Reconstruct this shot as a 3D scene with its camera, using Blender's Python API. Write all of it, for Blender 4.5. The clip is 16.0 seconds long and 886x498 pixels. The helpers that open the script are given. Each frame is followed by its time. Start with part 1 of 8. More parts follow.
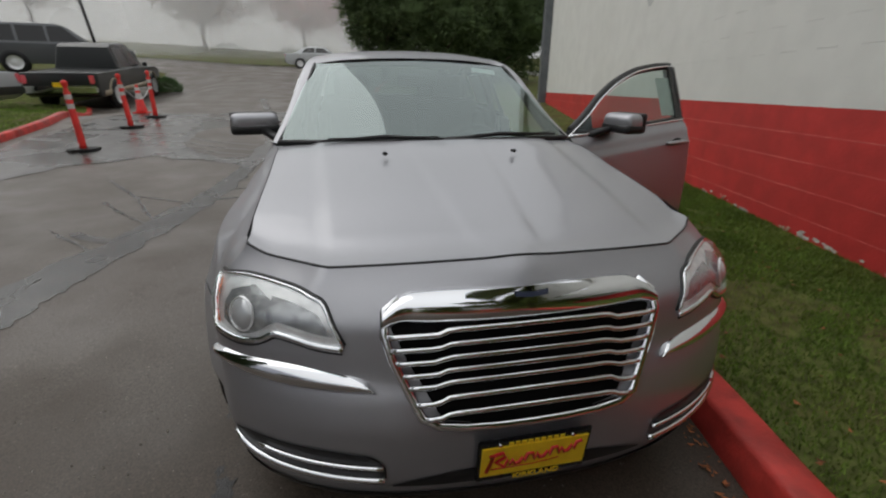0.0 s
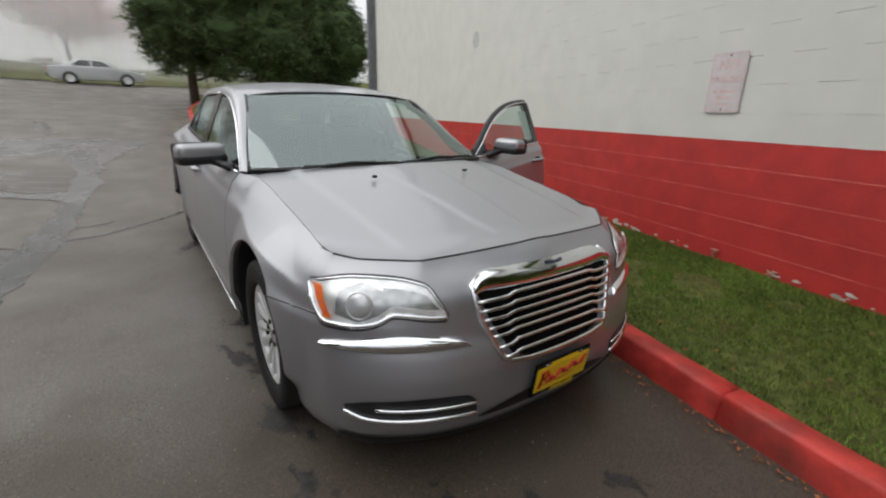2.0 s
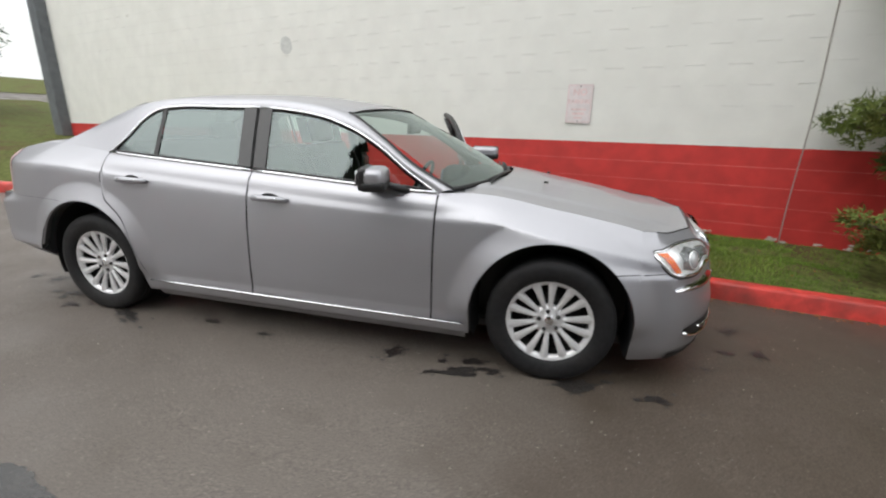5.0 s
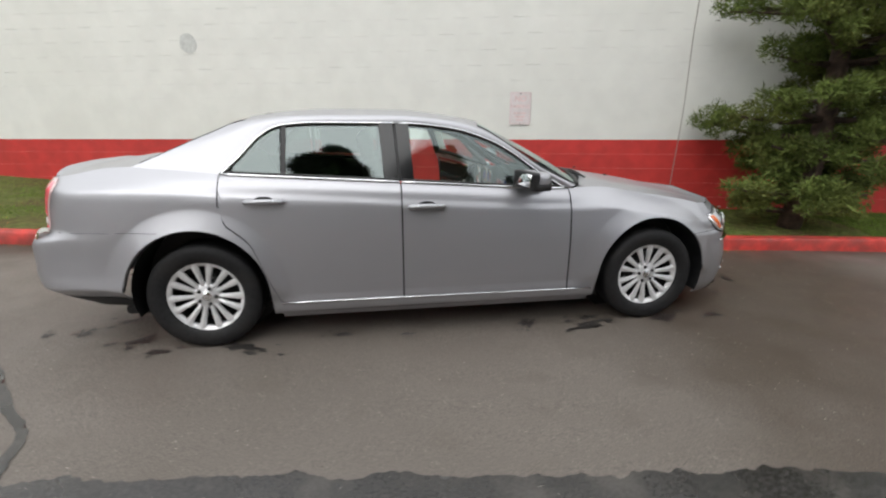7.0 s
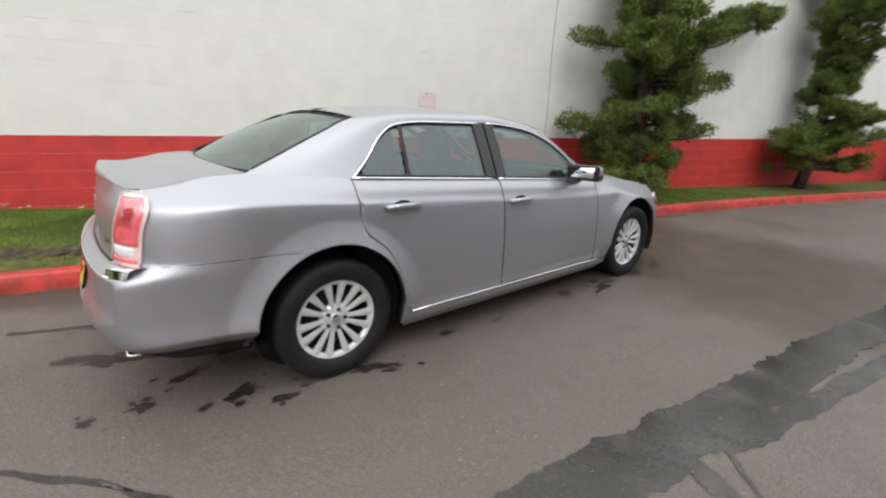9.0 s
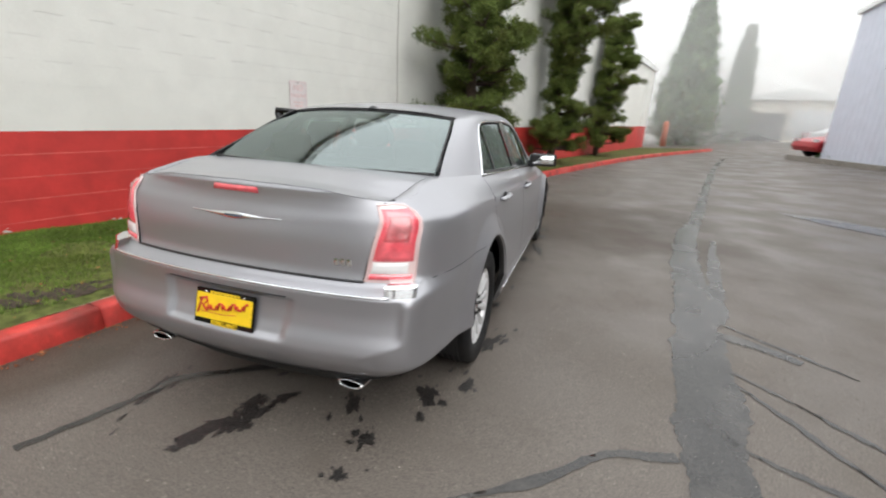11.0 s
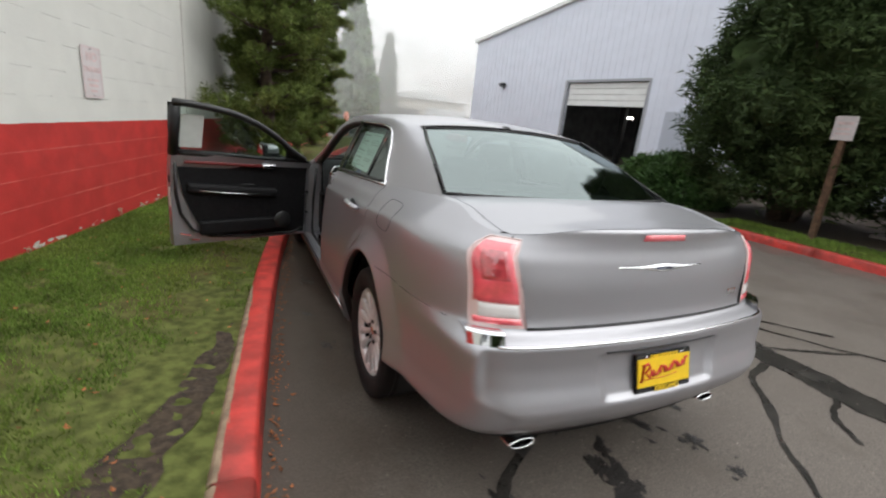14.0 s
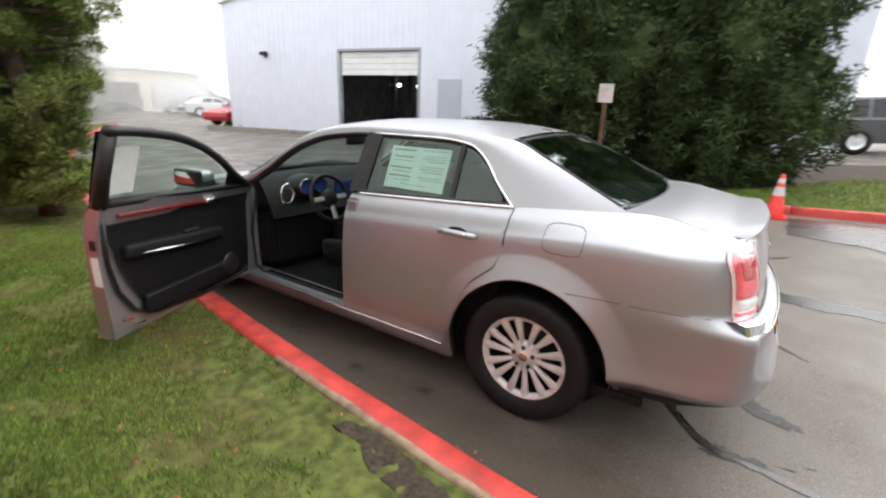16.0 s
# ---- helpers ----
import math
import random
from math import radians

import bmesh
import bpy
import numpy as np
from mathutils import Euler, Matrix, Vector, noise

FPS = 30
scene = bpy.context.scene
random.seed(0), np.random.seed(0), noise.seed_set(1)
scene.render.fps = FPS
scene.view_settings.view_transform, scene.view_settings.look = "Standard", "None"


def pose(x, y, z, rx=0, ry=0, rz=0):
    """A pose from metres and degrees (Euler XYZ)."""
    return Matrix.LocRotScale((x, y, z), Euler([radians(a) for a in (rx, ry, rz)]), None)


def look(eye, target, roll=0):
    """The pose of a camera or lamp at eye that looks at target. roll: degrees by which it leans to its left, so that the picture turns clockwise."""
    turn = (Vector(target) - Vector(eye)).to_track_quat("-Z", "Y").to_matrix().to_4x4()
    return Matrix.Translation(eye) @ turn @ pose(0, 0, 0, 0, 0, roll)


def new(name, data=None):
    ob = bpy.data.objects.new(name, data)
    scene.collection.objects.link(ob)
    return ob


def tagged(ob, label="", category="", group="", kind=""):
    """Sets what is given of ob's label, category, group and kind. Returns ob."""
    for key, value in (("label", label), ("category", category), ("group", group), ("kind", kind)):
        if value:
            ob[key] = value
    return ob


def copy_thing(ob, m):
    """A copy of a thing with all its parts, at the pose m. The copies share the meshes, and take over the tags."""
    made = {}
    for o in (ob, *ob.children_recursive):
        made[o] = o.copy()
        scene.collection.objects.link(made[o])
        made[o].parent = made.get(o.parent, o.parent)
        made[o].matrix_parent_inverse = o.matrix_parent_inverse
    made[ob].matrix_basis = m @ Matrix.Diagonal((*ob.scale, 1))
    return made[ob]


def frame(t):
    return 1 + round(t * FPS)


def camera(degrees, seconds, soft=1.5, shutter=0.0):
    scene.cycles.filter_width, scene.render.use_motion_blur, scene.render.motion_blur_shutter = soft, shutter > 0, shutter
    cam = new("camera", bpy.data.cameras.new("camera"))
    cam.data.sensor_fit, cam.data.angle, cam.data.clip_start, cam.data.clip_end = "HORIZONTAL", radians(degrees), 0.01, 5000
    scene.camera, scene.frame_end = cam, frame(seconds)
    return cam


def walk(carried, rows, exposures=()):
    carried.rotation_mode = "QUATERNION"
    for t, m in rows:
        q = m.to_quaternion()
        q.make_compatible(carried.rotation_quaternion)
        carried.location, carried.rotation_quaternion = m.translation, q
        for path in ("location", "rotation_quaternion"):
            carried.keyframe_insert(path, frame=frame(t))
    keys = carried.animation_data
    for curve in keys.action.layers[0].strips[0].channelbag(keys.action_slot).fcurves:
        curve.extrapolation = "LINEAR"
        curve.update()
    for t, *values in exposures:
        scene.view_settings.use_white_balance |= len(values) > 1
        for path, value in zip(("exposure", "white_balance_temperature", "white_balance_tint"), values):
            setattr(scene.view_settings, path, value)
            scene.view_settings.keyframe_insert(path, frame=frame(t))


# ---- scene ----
cam = camera(91.0, 16.0, soft=2.1, shutter=0.5)
PATH = [
    (0, (-0.418, -3.294, 1.288), (-0.039, -1.464, 0.575), 0.4),
    (0.5, (-0.524, -3.364, 1.305), (0.016, -1.555, 0.645), 0.7),
    (1, (-0.697, -3.464, 1.322), (0.037, -1.721, 0.673), 0.3),
    (1.5, (-0.951, -3.516, 1.345), (-0.044, -1.84, 0.739), 0.8),
    (2, (-1.257, -3.421, 1.344), (-0.16, -1.867, 0.728), 1.4),
    (2.5, (-1.554, -3.191, 1.321), (-0.254, -1.798, 0.713), 0.5),
    (3, (-1.891, -2.939, 1.318), (-0.513, -1.633, 0.691), 0.7),
    (3.5, (-2.233, -2.694, 1.332), (-0.717, -1.561, 0.684), 1.1),
    (4, (-2.498, -2.328, 1.338), (-0.831, -1.465, 0.646), 0.5),
    (4.5, (-2.801, -1.919, 1.353), (-1.021, -1.259, 0.723), 1.0),
    (7, (-3.642, 0.448, 1.445), (-1.75, 0.145, 0.869), 0.4),
    (7.5, (-3.591, 0.984, 1.443), (-1.742, 0.483, 0.869), -0.3),
    (8, (-3.447, 1.512, 1.43), (-1.688, 0.757, 0.847), 1.6),
    (8.5, (-3.228, 1.99, 1.44), (-1.602, 0.985, 0.851), 1.8),
    (9, (-2.951, 2.462, 1.433), (-1.461, 1.257, 0.861), 2.0),
    (11.5, (-0.906, 4.071, 1.433), (-0.598, 2.187, 0.835), 2.3),
    (12, (-0.383, 4.123, 1.419), (-0.329, 2.22, 0.805), 1.4),
    (12.5, (0.144, 4.071, 1.425), (-0.021, 2.158, 0.865), 1.9),
    (13, (0.625, 3.992, 1.423), (0.191, 2.129, 0.841), 4.1),
    (13.5, (1.059, 3.784, 1.422), (0.405, 1.968, 0.897), 4.7),
    (14, (1.511, 3.571, 1.426), (0.657, 1.843, 0.894), 6.1),
    (14.5, (1.895, 3.318, 1.452), (0.834, 1.71, 0.915), 4.8),
    (15, (2.263, 2.999, 1.506), (1.005, 1.516, 1.038), 3.7),
    (15.5, (2.597, 2.641, 1.521), (1.172, 1.376, 0.914), 2.5),
    (16, (2.792, 2.244, 1.548), (1.187, 1.21, 0.952), 2.2),
]
walk(cam, [(t, look(eye, target, roll)) for t, eye, target, roll in PATH],
     [(0, -0.76), (2, -0.30), (3, -0.08), (4.5, 0.18), (7, 0.18), (9, 0.25), (11.5, 0.24), (12.5, 0.26), (13.25, 0.06), (14.5, 0.2), (16, 0.76)])

# world: flat, bright fog under an overcast sky, and a very soft sun
world = bpy.data.worlds.new("world")
scene.world = world
world.use_nodes = True
wn, wl = world.node_tree.nodes, world.node_tree.links
sky = wn.new("ShaderNodeTexSky")
sky.sky_type = "NISHITA"
sky.sun_disc = False
sky.sun_elevation, sky.sun_rotation = radians(50), radians(306)
sky.dust_density, sky.air_density = 4.0, 1.0
fog_mix = wn.new("ShaderNodeMix")
fog_mix.data_type = "RGBA"
fog_mix.inputs[0].default_value = 0.93
fog_mix.inputs[7].default_value = (18.5, 18.8, 19.0, 1)
wl.new(sky.outputs[0], fog_mix.inputs[6])
height = wn.new("ShaderNodeSeparateXYZ")
wl.new(wn.new("ShaderNodeTexCoord").outputs["Generated"], height.inputs[0])
rise = wn.new("ShaderNodeMapRange")
rise.inputs[1].default_value, rise.inputs[2].default_value, rise.inputs[3].default_value, rise.inputs[4].default_value = 0.1, 1.0, 0.64, 0.98
wl.new(height.outputs[2], rise.inputs[0])
lift = wn.new("ShaderNodeMix")
lift.data_type, lift.blend_type = "RGBA", "MULTIPLY"
lift.inputs[0].default_value = 1.0
wl.new(fog_mix.outputs[2], lift.inputs[6])
wl.new(rise.outputs[0], lift.inputs[7])
wl.new(lift.outputs[2], wn["Background"].inputs[0])
wn["Background"].inputs[1].default_value = 0.1
sun = new("sun", bpy.data.lights.new("sun", "SUN"))
sun.data.energy, sun.data.angle, sun.data.color = 1.2, radians(60), (1.0, 0.99, 0.97)
sun.matrix_basis = look((-11, 8, 16), (0, 0, 0))
scene.view_settings.exposure = 0.0


# ---- materials ----
def material(name, colour, rough=0.6, metal=0.0, spread=0.0, scale=8.0, stain=0.0, stain_scale=0.8, stain_colour=None, bump=0.0, bump_scale=60.0, coat=0.0, spec=0.5, island=0.0, trans=0.0, rough_spread=0.0):
    """A surface with grain, larger stains and fine relief, at real size."""
    m = bpy.data.materials.new(name)
    m.use_nodes = True
    n, l = m.node_tree.nodes, m.node_tree.links
    b = n["Principled BSDF"]
    b.inputs["Roughness"].default_value, b.inputs["Metallic"].default_value = rough, metal
    b.inputs["Coat Weight"].default_value, b.inputs["Coat Roughness"].default_value = coat, 0.04
    b.inputs["Specular IOR Level"].default_value = spec
    b.inputs["Transmission Weight"].default_value = trans
    b.inputs["Base Color"].default_value = (*colour, 1)
    where = n.new("ShaderNodeTexCoord")
    at = n.new("ShaderNodeNewGeometry")
    last = None

    def noise_at(s, detail=4):
        t = n.new("ShaderNodeTexNoise")
        t.inputs["Scale"].default_value, t.inputs["Detail"].default_value = s, detail
        l.new(at.outputs["Position"], t.inputs["Vector"])
        return t

    def ramp(src, a, b2, lo=0.35, hi=0.65):
        r = n.new("ShaderNodeMapRange")
        r.inputs[1].default_value, r.inputs[2].default_value, r.inputs[3].default_value, r.inputs[4].default_value = lo, hi, a, b2
        l.new(src, r.inputs[0])
        return r.outputs[0]

    def mixed(fac, first, second, kind="MIX"):
        x = n.new("ShaderNodeMix")
        x.data_type, x.blend_type = "RGBA", kind
        for i, v in ((0, fac), (6, first), (7, second)):
            if hasattr(v, "is_linked"):
                l.new(v, x.inputs[i])
            else:
                x.inputs[i].default_value = v
        return x.outputs[2]
    col = (*colour, 1)
    if spread:
        dark = tuple(c * (1 - spread) for c in colour) + (1,)
        light = tuple(min(1, c * (1 + spread)) for c in colour) + (1,)
        col = last = mixed(ramp(noise_at(scale).outputs["Fac"], 0, 1), dark, light)
    if stain:
        sc = stain_colour or tuple(c * 0.55 for c in colour)
        col = last = mixed(ramp(noise_at(stain_scale, 6).outputs["Fac"], 0, stain, 0.48, 0.7), col, (*sc, 1))
    if island:
        v = n.new("ShaderNodeMapRange")
        v.inputs[3].default_value, v.inputs[4].default_value = 1 - island, 1 + island
        l.new(at.outputs["Random Per Island"], v.inputs[0])
        hs = n.new("ShaderNodeHueSaturation")
        l.new(v.outputs[0], hs.inputs["Value"])
        if last:
            l.new(last, hs.inputs["Color"])
        else:
            hs.inputs["Color"].default_value = (*colour, 1)
        last = hs.outputs[0]
    if last:
        l.new(last, b.inputs["Base Color"])
    if rough_spread:
        l.new(ramp(noise_at(1.3, 5).outputs["Fac"], max(0.02, rough - rough_spread), min(1, rough + rough_spread)), b.inputs["Roughness"])
    if bump:
        bp = n.new("ShaderNodeBump")
        bp.inputs["Strength"].default_value, bp.inputs["Distance"].default_value = bump, 0.004
        l.new(noise_at(bump_scale, 5).outputs["Fac"], bp.inputs["Height"])
        l.new(bp.outputs[0], b.inputs["Normal"])
    return m


def glass(name, colour, alpha, rough=0.02, ior=2.0):
    """A thin pane: clear body with a glossy face."""
    m = bpy.data.materials.new(name)
    m.use_nodes = True
    n, l = m.node_tree.nodes, m.node_tree.links
    n.remove(n["Principled BSDF"])
    tr, gl, mx, fr = n.new("ShaderNodeBsdfTransparent"), n.new("ShaderNodeBsdfGlossy"), n.new("ShaderNodeMixShader"), n.new("ShaderNodeLayerWeight")
    tr.inputs[0].default_value = (*(c * alpha for c in colour), 1)
    gl.inputs["Roughness"].default_value = rough
    gl.inputs["Color"].default_value = (0.86, 0.98, 0.97, 1)
    base = ((ior - 1) / (ior + 1)) ** 2
    fr.inputs["Blend"].default_value = 0.5
    steep, gloss = n.new("ShaderNodeMath"), n.new("ShaderNodeMath")
    steep.operation, gloss.operation = "POWER", "MULTIPLY_ADD"
    steep.inputs[1].default_value, gloss.inputs[1].default_value, gloss.inputs[2].default_value = 5.0, 1 - base, base
    l.new(fr.outputs["Facing"], steep.inputs[0])
    l.new(steep.outputs[0], gloss.inputs[0])
    l.new(gloss.outputs[0], mx.inputs[0])
    l.new(tr.outputs[0], mx.inputs[1])
    l.new(gl.outputs[0], mx.inputs[2])
    l.new(mx.outputs[0], n["Material Output"].inputs[0])
    return m


def emitter(name, colour, strength):
    m = bpy.data.materials.new(name)
    m.use_nodes = True
    b = m.node_tree.nodes["Principled BSDF"]
    b.inputs["Base Color"].default_value = (*colour, 1)
    b.inputs["Emission Color"].default_value = (*colour, 1)
    b.inputs["Emission Strength"].default_value = strength
    return m


def car_paint(name, colour, metal=0.75):
    """Metallic lacquer: fine flakes under a clear coat."""
    return material(name, colour, 0.43, metal, 0.06, 900, coat=0.5)


def asphalt_material():
    """Old damp asphalt: light grit, brownish wear, darker damp blotches."""
    m = material("asphalt", (0.130, 0.113, 0.098), 0.5, 0, 0.32, 150, 0.4, 0.55, (0.098, 0.085, 0.073), 0.13, 180, rough_spread=0.14, spec=0.3)
    n, l = m.node_tree.nodes, m.node_tree.links
    b = n["Principled BSDF"]
    under = b.inputs["Base Color"].links[0].from_socket
    place = n.new("ShaderNodeNewGeometry").outputs["Position"]

    def layer(under, size, lo, hi, colour, amount, cells=False):
        t = n.new("ShaderNodeTexVoronoi" if cells else "ShaderNodeTexNoise")
        t.inputs["Scale"].default_value = size
        l.new(place, t.inputs["Vector"])
        r = n.new("ShaderNodeMapRange")
        r.inputs[1].default_value, r.inputs[2].default_value, r.inputs[3].default_value, r.inputs[4].default_value = lo, hi, 0, amount
        l.new(t.outputs["Distance" if cells else "Fac"], r.inputs[0])
        x = n.new("ShaderNodeMix")
        x.data_type = "RGBA"
        x.inputs[7].default_value = (*colour, 1)
        l.new(r.outputs[0], x.inputs[0])
        l.new(under, x.inputs[6])
        return x.outputs[2]
    under = layer(under, 70, 0.665, 0.73, (0.24, 0.22, 0.19), 0.85)      # pale grit
    under = layer(under, 110, 0.36, 0.27, (0.02, 0.018, 0.016), 0.5)  # dark pits between stones
    under = layer(under, 3.1, 0.56, 0.75, (0.10, 0.085, 0.07), 0.55)    # dry brownish wear
    # damp ground by the kerb's gutter and before the car, there also darkened for lens falloff
    axes = n.new("ShaderNodeSeparateXYZ")
    l.new(place, axes.inputs[0])
    wob = n.new("ShaderNodeTexNoise")
    wob.inputs["Scale"].default_value, wob.inputs["Detail"].default_value = 1.6, 5
    l.new(place, wob.inputs["Vector"])

    def sums(op, a, c):
        q = n.new("ShaderNodeMath")
        q.operation = op
        for i, v in ((0, a), (1, c)):
            if hasattr(v, "is_linked"):
                l.new(v, q.inputs[i])
            else:
                q.inputs[i].default_value = v
        return q.outputs[0]

    def eased(src, lo, hi):
        r = n.new("ShaderNodeMapRange")
        r.interpolation_type = "SMOOTHSTEP"
        r.inputs[1].default_value, r.inputs[2].default_value = lo, hi
        l.new(src, r.inputs[0])
        return r.outputs[0]
    ragged = sums("MULTIPLY", sums("SUBTRACT", wob.outputs["Fac"], 0.5), 1.6)
    dim_ahead = eased(sums("ADD", sums("MULTIPLY", axes.outputs[1], -1.0), ragged), 0.7, 2.1)
    here = sums("MULTIPLY", eased(axes.outputs[0], -3.9, -2.6), eased(axes.outputs[1], -4.8, -3.9))
    dim_ahead = sums("MULTIPLY", dim_ahead, here)
    gutter = eased(sums("ADD", sums("SUBTRACT", axes.outputs[0], sums("MULTIPLY", axes.outputs[1], 0.11)), sums("MULTIPLY", ragged, 0.5)), 0.55, 0.95)
    damp = sums("MAXIMUM", dim_ahead, gutter)
    wet = n.new("ShaderNodeMix")
    wet.data_type, wet.blend_type = "RGBA", "MULTIPLY"
    wet.inputs[7].default_value = (0.57, 0.52, 0.47, 1)
    l.new(damp, wet.inputs[0])
    l.new(under, wet.inputs[6])
    l.new(wet.outputs[2], b.inputs["Base Color"])
    return m


SILVER = car_paint("silver_paint", (0.385, 0.385, 0.408))
CHROME = material("chrome", (0.82, 0.83, 0.85), 0.07, 1.0)
MIRROR = material("mirror_silver", (0.8, 0.82, 0.82), 0.02, 1.0)
BLACK = material("black_plastic", (0.012, 0.012, 0.013), 0.45, 0, 0.2, 60)
GLOSSBLACK = material("gloss_black", (0.008, 0.008, 0.009), 0.12, 0)
RUBBER = material("tyre_rubber", (0.011, 0.011, 0.012), 0.66, 0, 0.25, 40, 0.4, 6, (0.024, 0.022, 0.02), 0.3, 120, spec=0.3)
ALLOY = material("alloy", (0.70, 0.70, 0.71), 0.34, 0.4, 0.06, 30, coat=0.5)
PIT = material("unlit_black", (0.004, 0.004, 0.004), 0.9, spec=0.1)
SHADEDBARREL = material("shaded_barrel", (0.03, 0.03, 0.03), 0.5, 0.3, spec=0.3)
DARKMETAL = material("dark_metal", (0.05, 0.05, 0.05), 0.5, 0.7)
GLASS = glass("tinted_glass", (0.76, 0.88, 0.83), 0.80)
SCREENGLASS = glass("screen_glass", (0.74, 0.88, 0.84), 0.72, 0.02, 2.6)
DARKGLASS = glass("privacy_glass", (0.70, 0.82, 0.78), 0.27, 0.02, 2.1)
REARGLASS = glass("rear_screen_glass", (0.70, 0.84, 0.82), 0.48, 0.02, 2.9)
LENS = glass("clear_lens", (0.99, 0.99, 0.99), 0.98, 0.02, 1.4)
REFLECTOR = material("lamp_reflector", (0.86, 0.87, 0.88), 0.33, 0.55, 0.15, 30)
BOWL = material("lamp_bowl", (0.48, 0.49, 0.50), 0.25, 0.7, 0.3, 45)
AMBER = material("amber_lens", (0.85, 0.17, 0.02), 0.18, coat=1.0)
REDLENS = material("red_lens", (0.80, 0.10, 0.13), 0.16, 0, 0.15, 25, coat=1.0)
PINKLENS = material("pale_lens_edge", (0.78, 0.58, 0.57), 0.12, coat=1.0)
DEEPRED = material("deep_red_lens", (0.50, 0.06, 0.075), 0.16, 0, 0.25, 40, coat=1.0)
WHITELENS = material("reverse_lens", (0.75, 0.74, 0.74), 0.2, coat=1.0)
LEATHER = material("black_upholstery", (0.010, 0.010, 0.011), 0.55, 0, 0.25, 35, bump=0.2, bump_scale=200, spec=0.15)
GREYTRIM = material("dark_grey_trim", (0.022, 0.023, 0.024), 0.55, 0, 0.2, 40, spec=0.3)
BADGEBLUE = material("badge_enamel", (0.05, 0.06, 0.10), 0.25, 0.3, coat=1.0)
WORNJOINT = material("worn_joint", (0.62, 0.16, 0.13), 0.7, 0, 0.25, 9, 0.9, 2.2, (0.50, 0.04, 0.034))
WOODTRIM = material("red_wood_trim", (0.13, 0.012, 0.012), 0.4, 0, 0.35, 30, coat=0.15)
PAPER = material("white_paper", (0.74, 0.78, 0.76), 0.6, 0, 0.04, 12)
GREENPAPER = material("mint_paper", (0.70, 0.86, 0.79), 0.6, 0, 0.04, 12)
INK = material("dark_ink", (0.24, 0.32, 0.29), 0.6)
YELLOW = material("plate_yellow", (0.86, 0.58, 0.02), 0.35, 0, 0.05, 30)
PLATERED = material("plate_red", (0.55, 0.02, 0.02), 0.4)
SCREENBLUE = material("gauge_blue", (0.03, 0.06, 0.25), 0.2, coat=1.0)
for lens in (REDLENS, DEEPRED, PINKLENS):
    lens.node_tree.nodes["Principled BSDF"].inputs["Coat IOR"].default_value = 2.1
WHITEPAINT = material("white_wall_paint", (0.70, 0.70, 0.66), 0.7, 0, 0.035, 3, 0.3, 0.7, (0.63, 0.63, 0.58), 0.3, 45)
REDPAINT = material("red_wall_paint", (0.50, 0.035, 0.03), 0.6, 0, 0.12, 5, 0.28, 1.1, (0.36, 0.035, 0.03), 0.35, 45)
KERBRED = material("kerb_red_paint", (0.50, 0.045, 0.035), 0.55, 0, 0.25, 9, 0.8, 3.4, (0.17, 0.038, 0.03), 0.6, 90, rough_spread=0.15)
KERBEARTH = material("soiled_concrete", (0.27, 0.20, 0.135), 0.85, 0, 0.3, 14, 0.6, 5, (0.12, 0.075, 0.04), 0.6, 90)
KERBGREY = material("kerb_concrete", (0.27, 0.25, 0.22), 0.8, 0, 0.2, 12, 0.5, 2, None, 0.6, 90)
ASPHALT = asphalt_material()
SEALER = material("crack_sealer", (0.026, 0.024, 0.022), 0.25, 0, 0.5, 75, 0.6, 5, (0.075, 0.068, 0.06), 0.25, 120, rough_spread=0.1, spec=0.6)
PALEPATCH = material("wet_asphalt", (0.06, 0.056, 0.052), 0.27, 0, 0.3, 60, 0.6, 1.2, (0.08, 0.073, 0.066), 0.15, 120, rough_spread=0.1, spec=1.0)
OIL = material("damp_spot", (0.022, 0.020, 0.019), 0.4, 0, 0.5, 60, 0.5, 9, (0.045, 0.04, 0.036), 0.8, 160)
LAWN = material("lawn_soil", (0.09, 0.104, 0.03), 0.95, 0, 0.4, 14, 0.85, 1.6, (0.085, 0.052, 0.028), 0.8, 120, spec=0.15)
GRASS = material("grass_blades", (0.130, 0.208, 0.036), 0.7, 0, 0.35, 1.6, 0.45, 0.9, (0.20, 0.20, 0.05), island=0.45, spec=0.15)
SOIL = material("bare_soil", (0.044, 0.031, 0.020), 0.95, 0, 0.5, 30, 0.6, 4, (0.055, 0.038, 0.022), 1.0, 80)
CHIP = material("bare_render", (0.55, 0.52, 0.47), 0.85, 0, 0.2, 25)
FALLEN = material("fallen_leaf", (0.26, 0.09, 0.03), 0.8, 0, 0.3, 20, island=0.5)
NEEDLE = material("pine_needles", (0.110, 0.146, 0.036), 0.7, 0, 0.35, 3.5, 0.55, 1.4, (0.175, 0.18, 0.05), island=0.4, spec=0.15)
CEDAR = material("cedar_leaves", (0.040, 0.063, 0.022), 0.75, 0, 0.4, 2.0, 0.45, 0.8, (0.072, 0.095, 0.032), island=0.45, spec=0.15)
# far cedars and cypresses: haze put into the base colour as a paler green
HAZYCEDAR = material("hazy_cedar_leaves", (0.062, 0.092, 0.036), 0.75, 0, 0.35, 2.0, 0.35, 0.8, (0.095, 0.12, 0.05), island=0.45, spec=0.15)
HAZYCYPRESS = material("hazy_cypress_leaves", (0.12, 0.16, 0.09), 0.8, 0, 0.3, 2.0, island=0.3, spec=0.15)
HEDGE = material("hedge_leaves", (0.05, 0.10, 0.03), 0.5, 0, 0.35, 4.0, 0.4, 1.2, (0.09, 0.15, 0.04), island=0.45, spec=0.15)
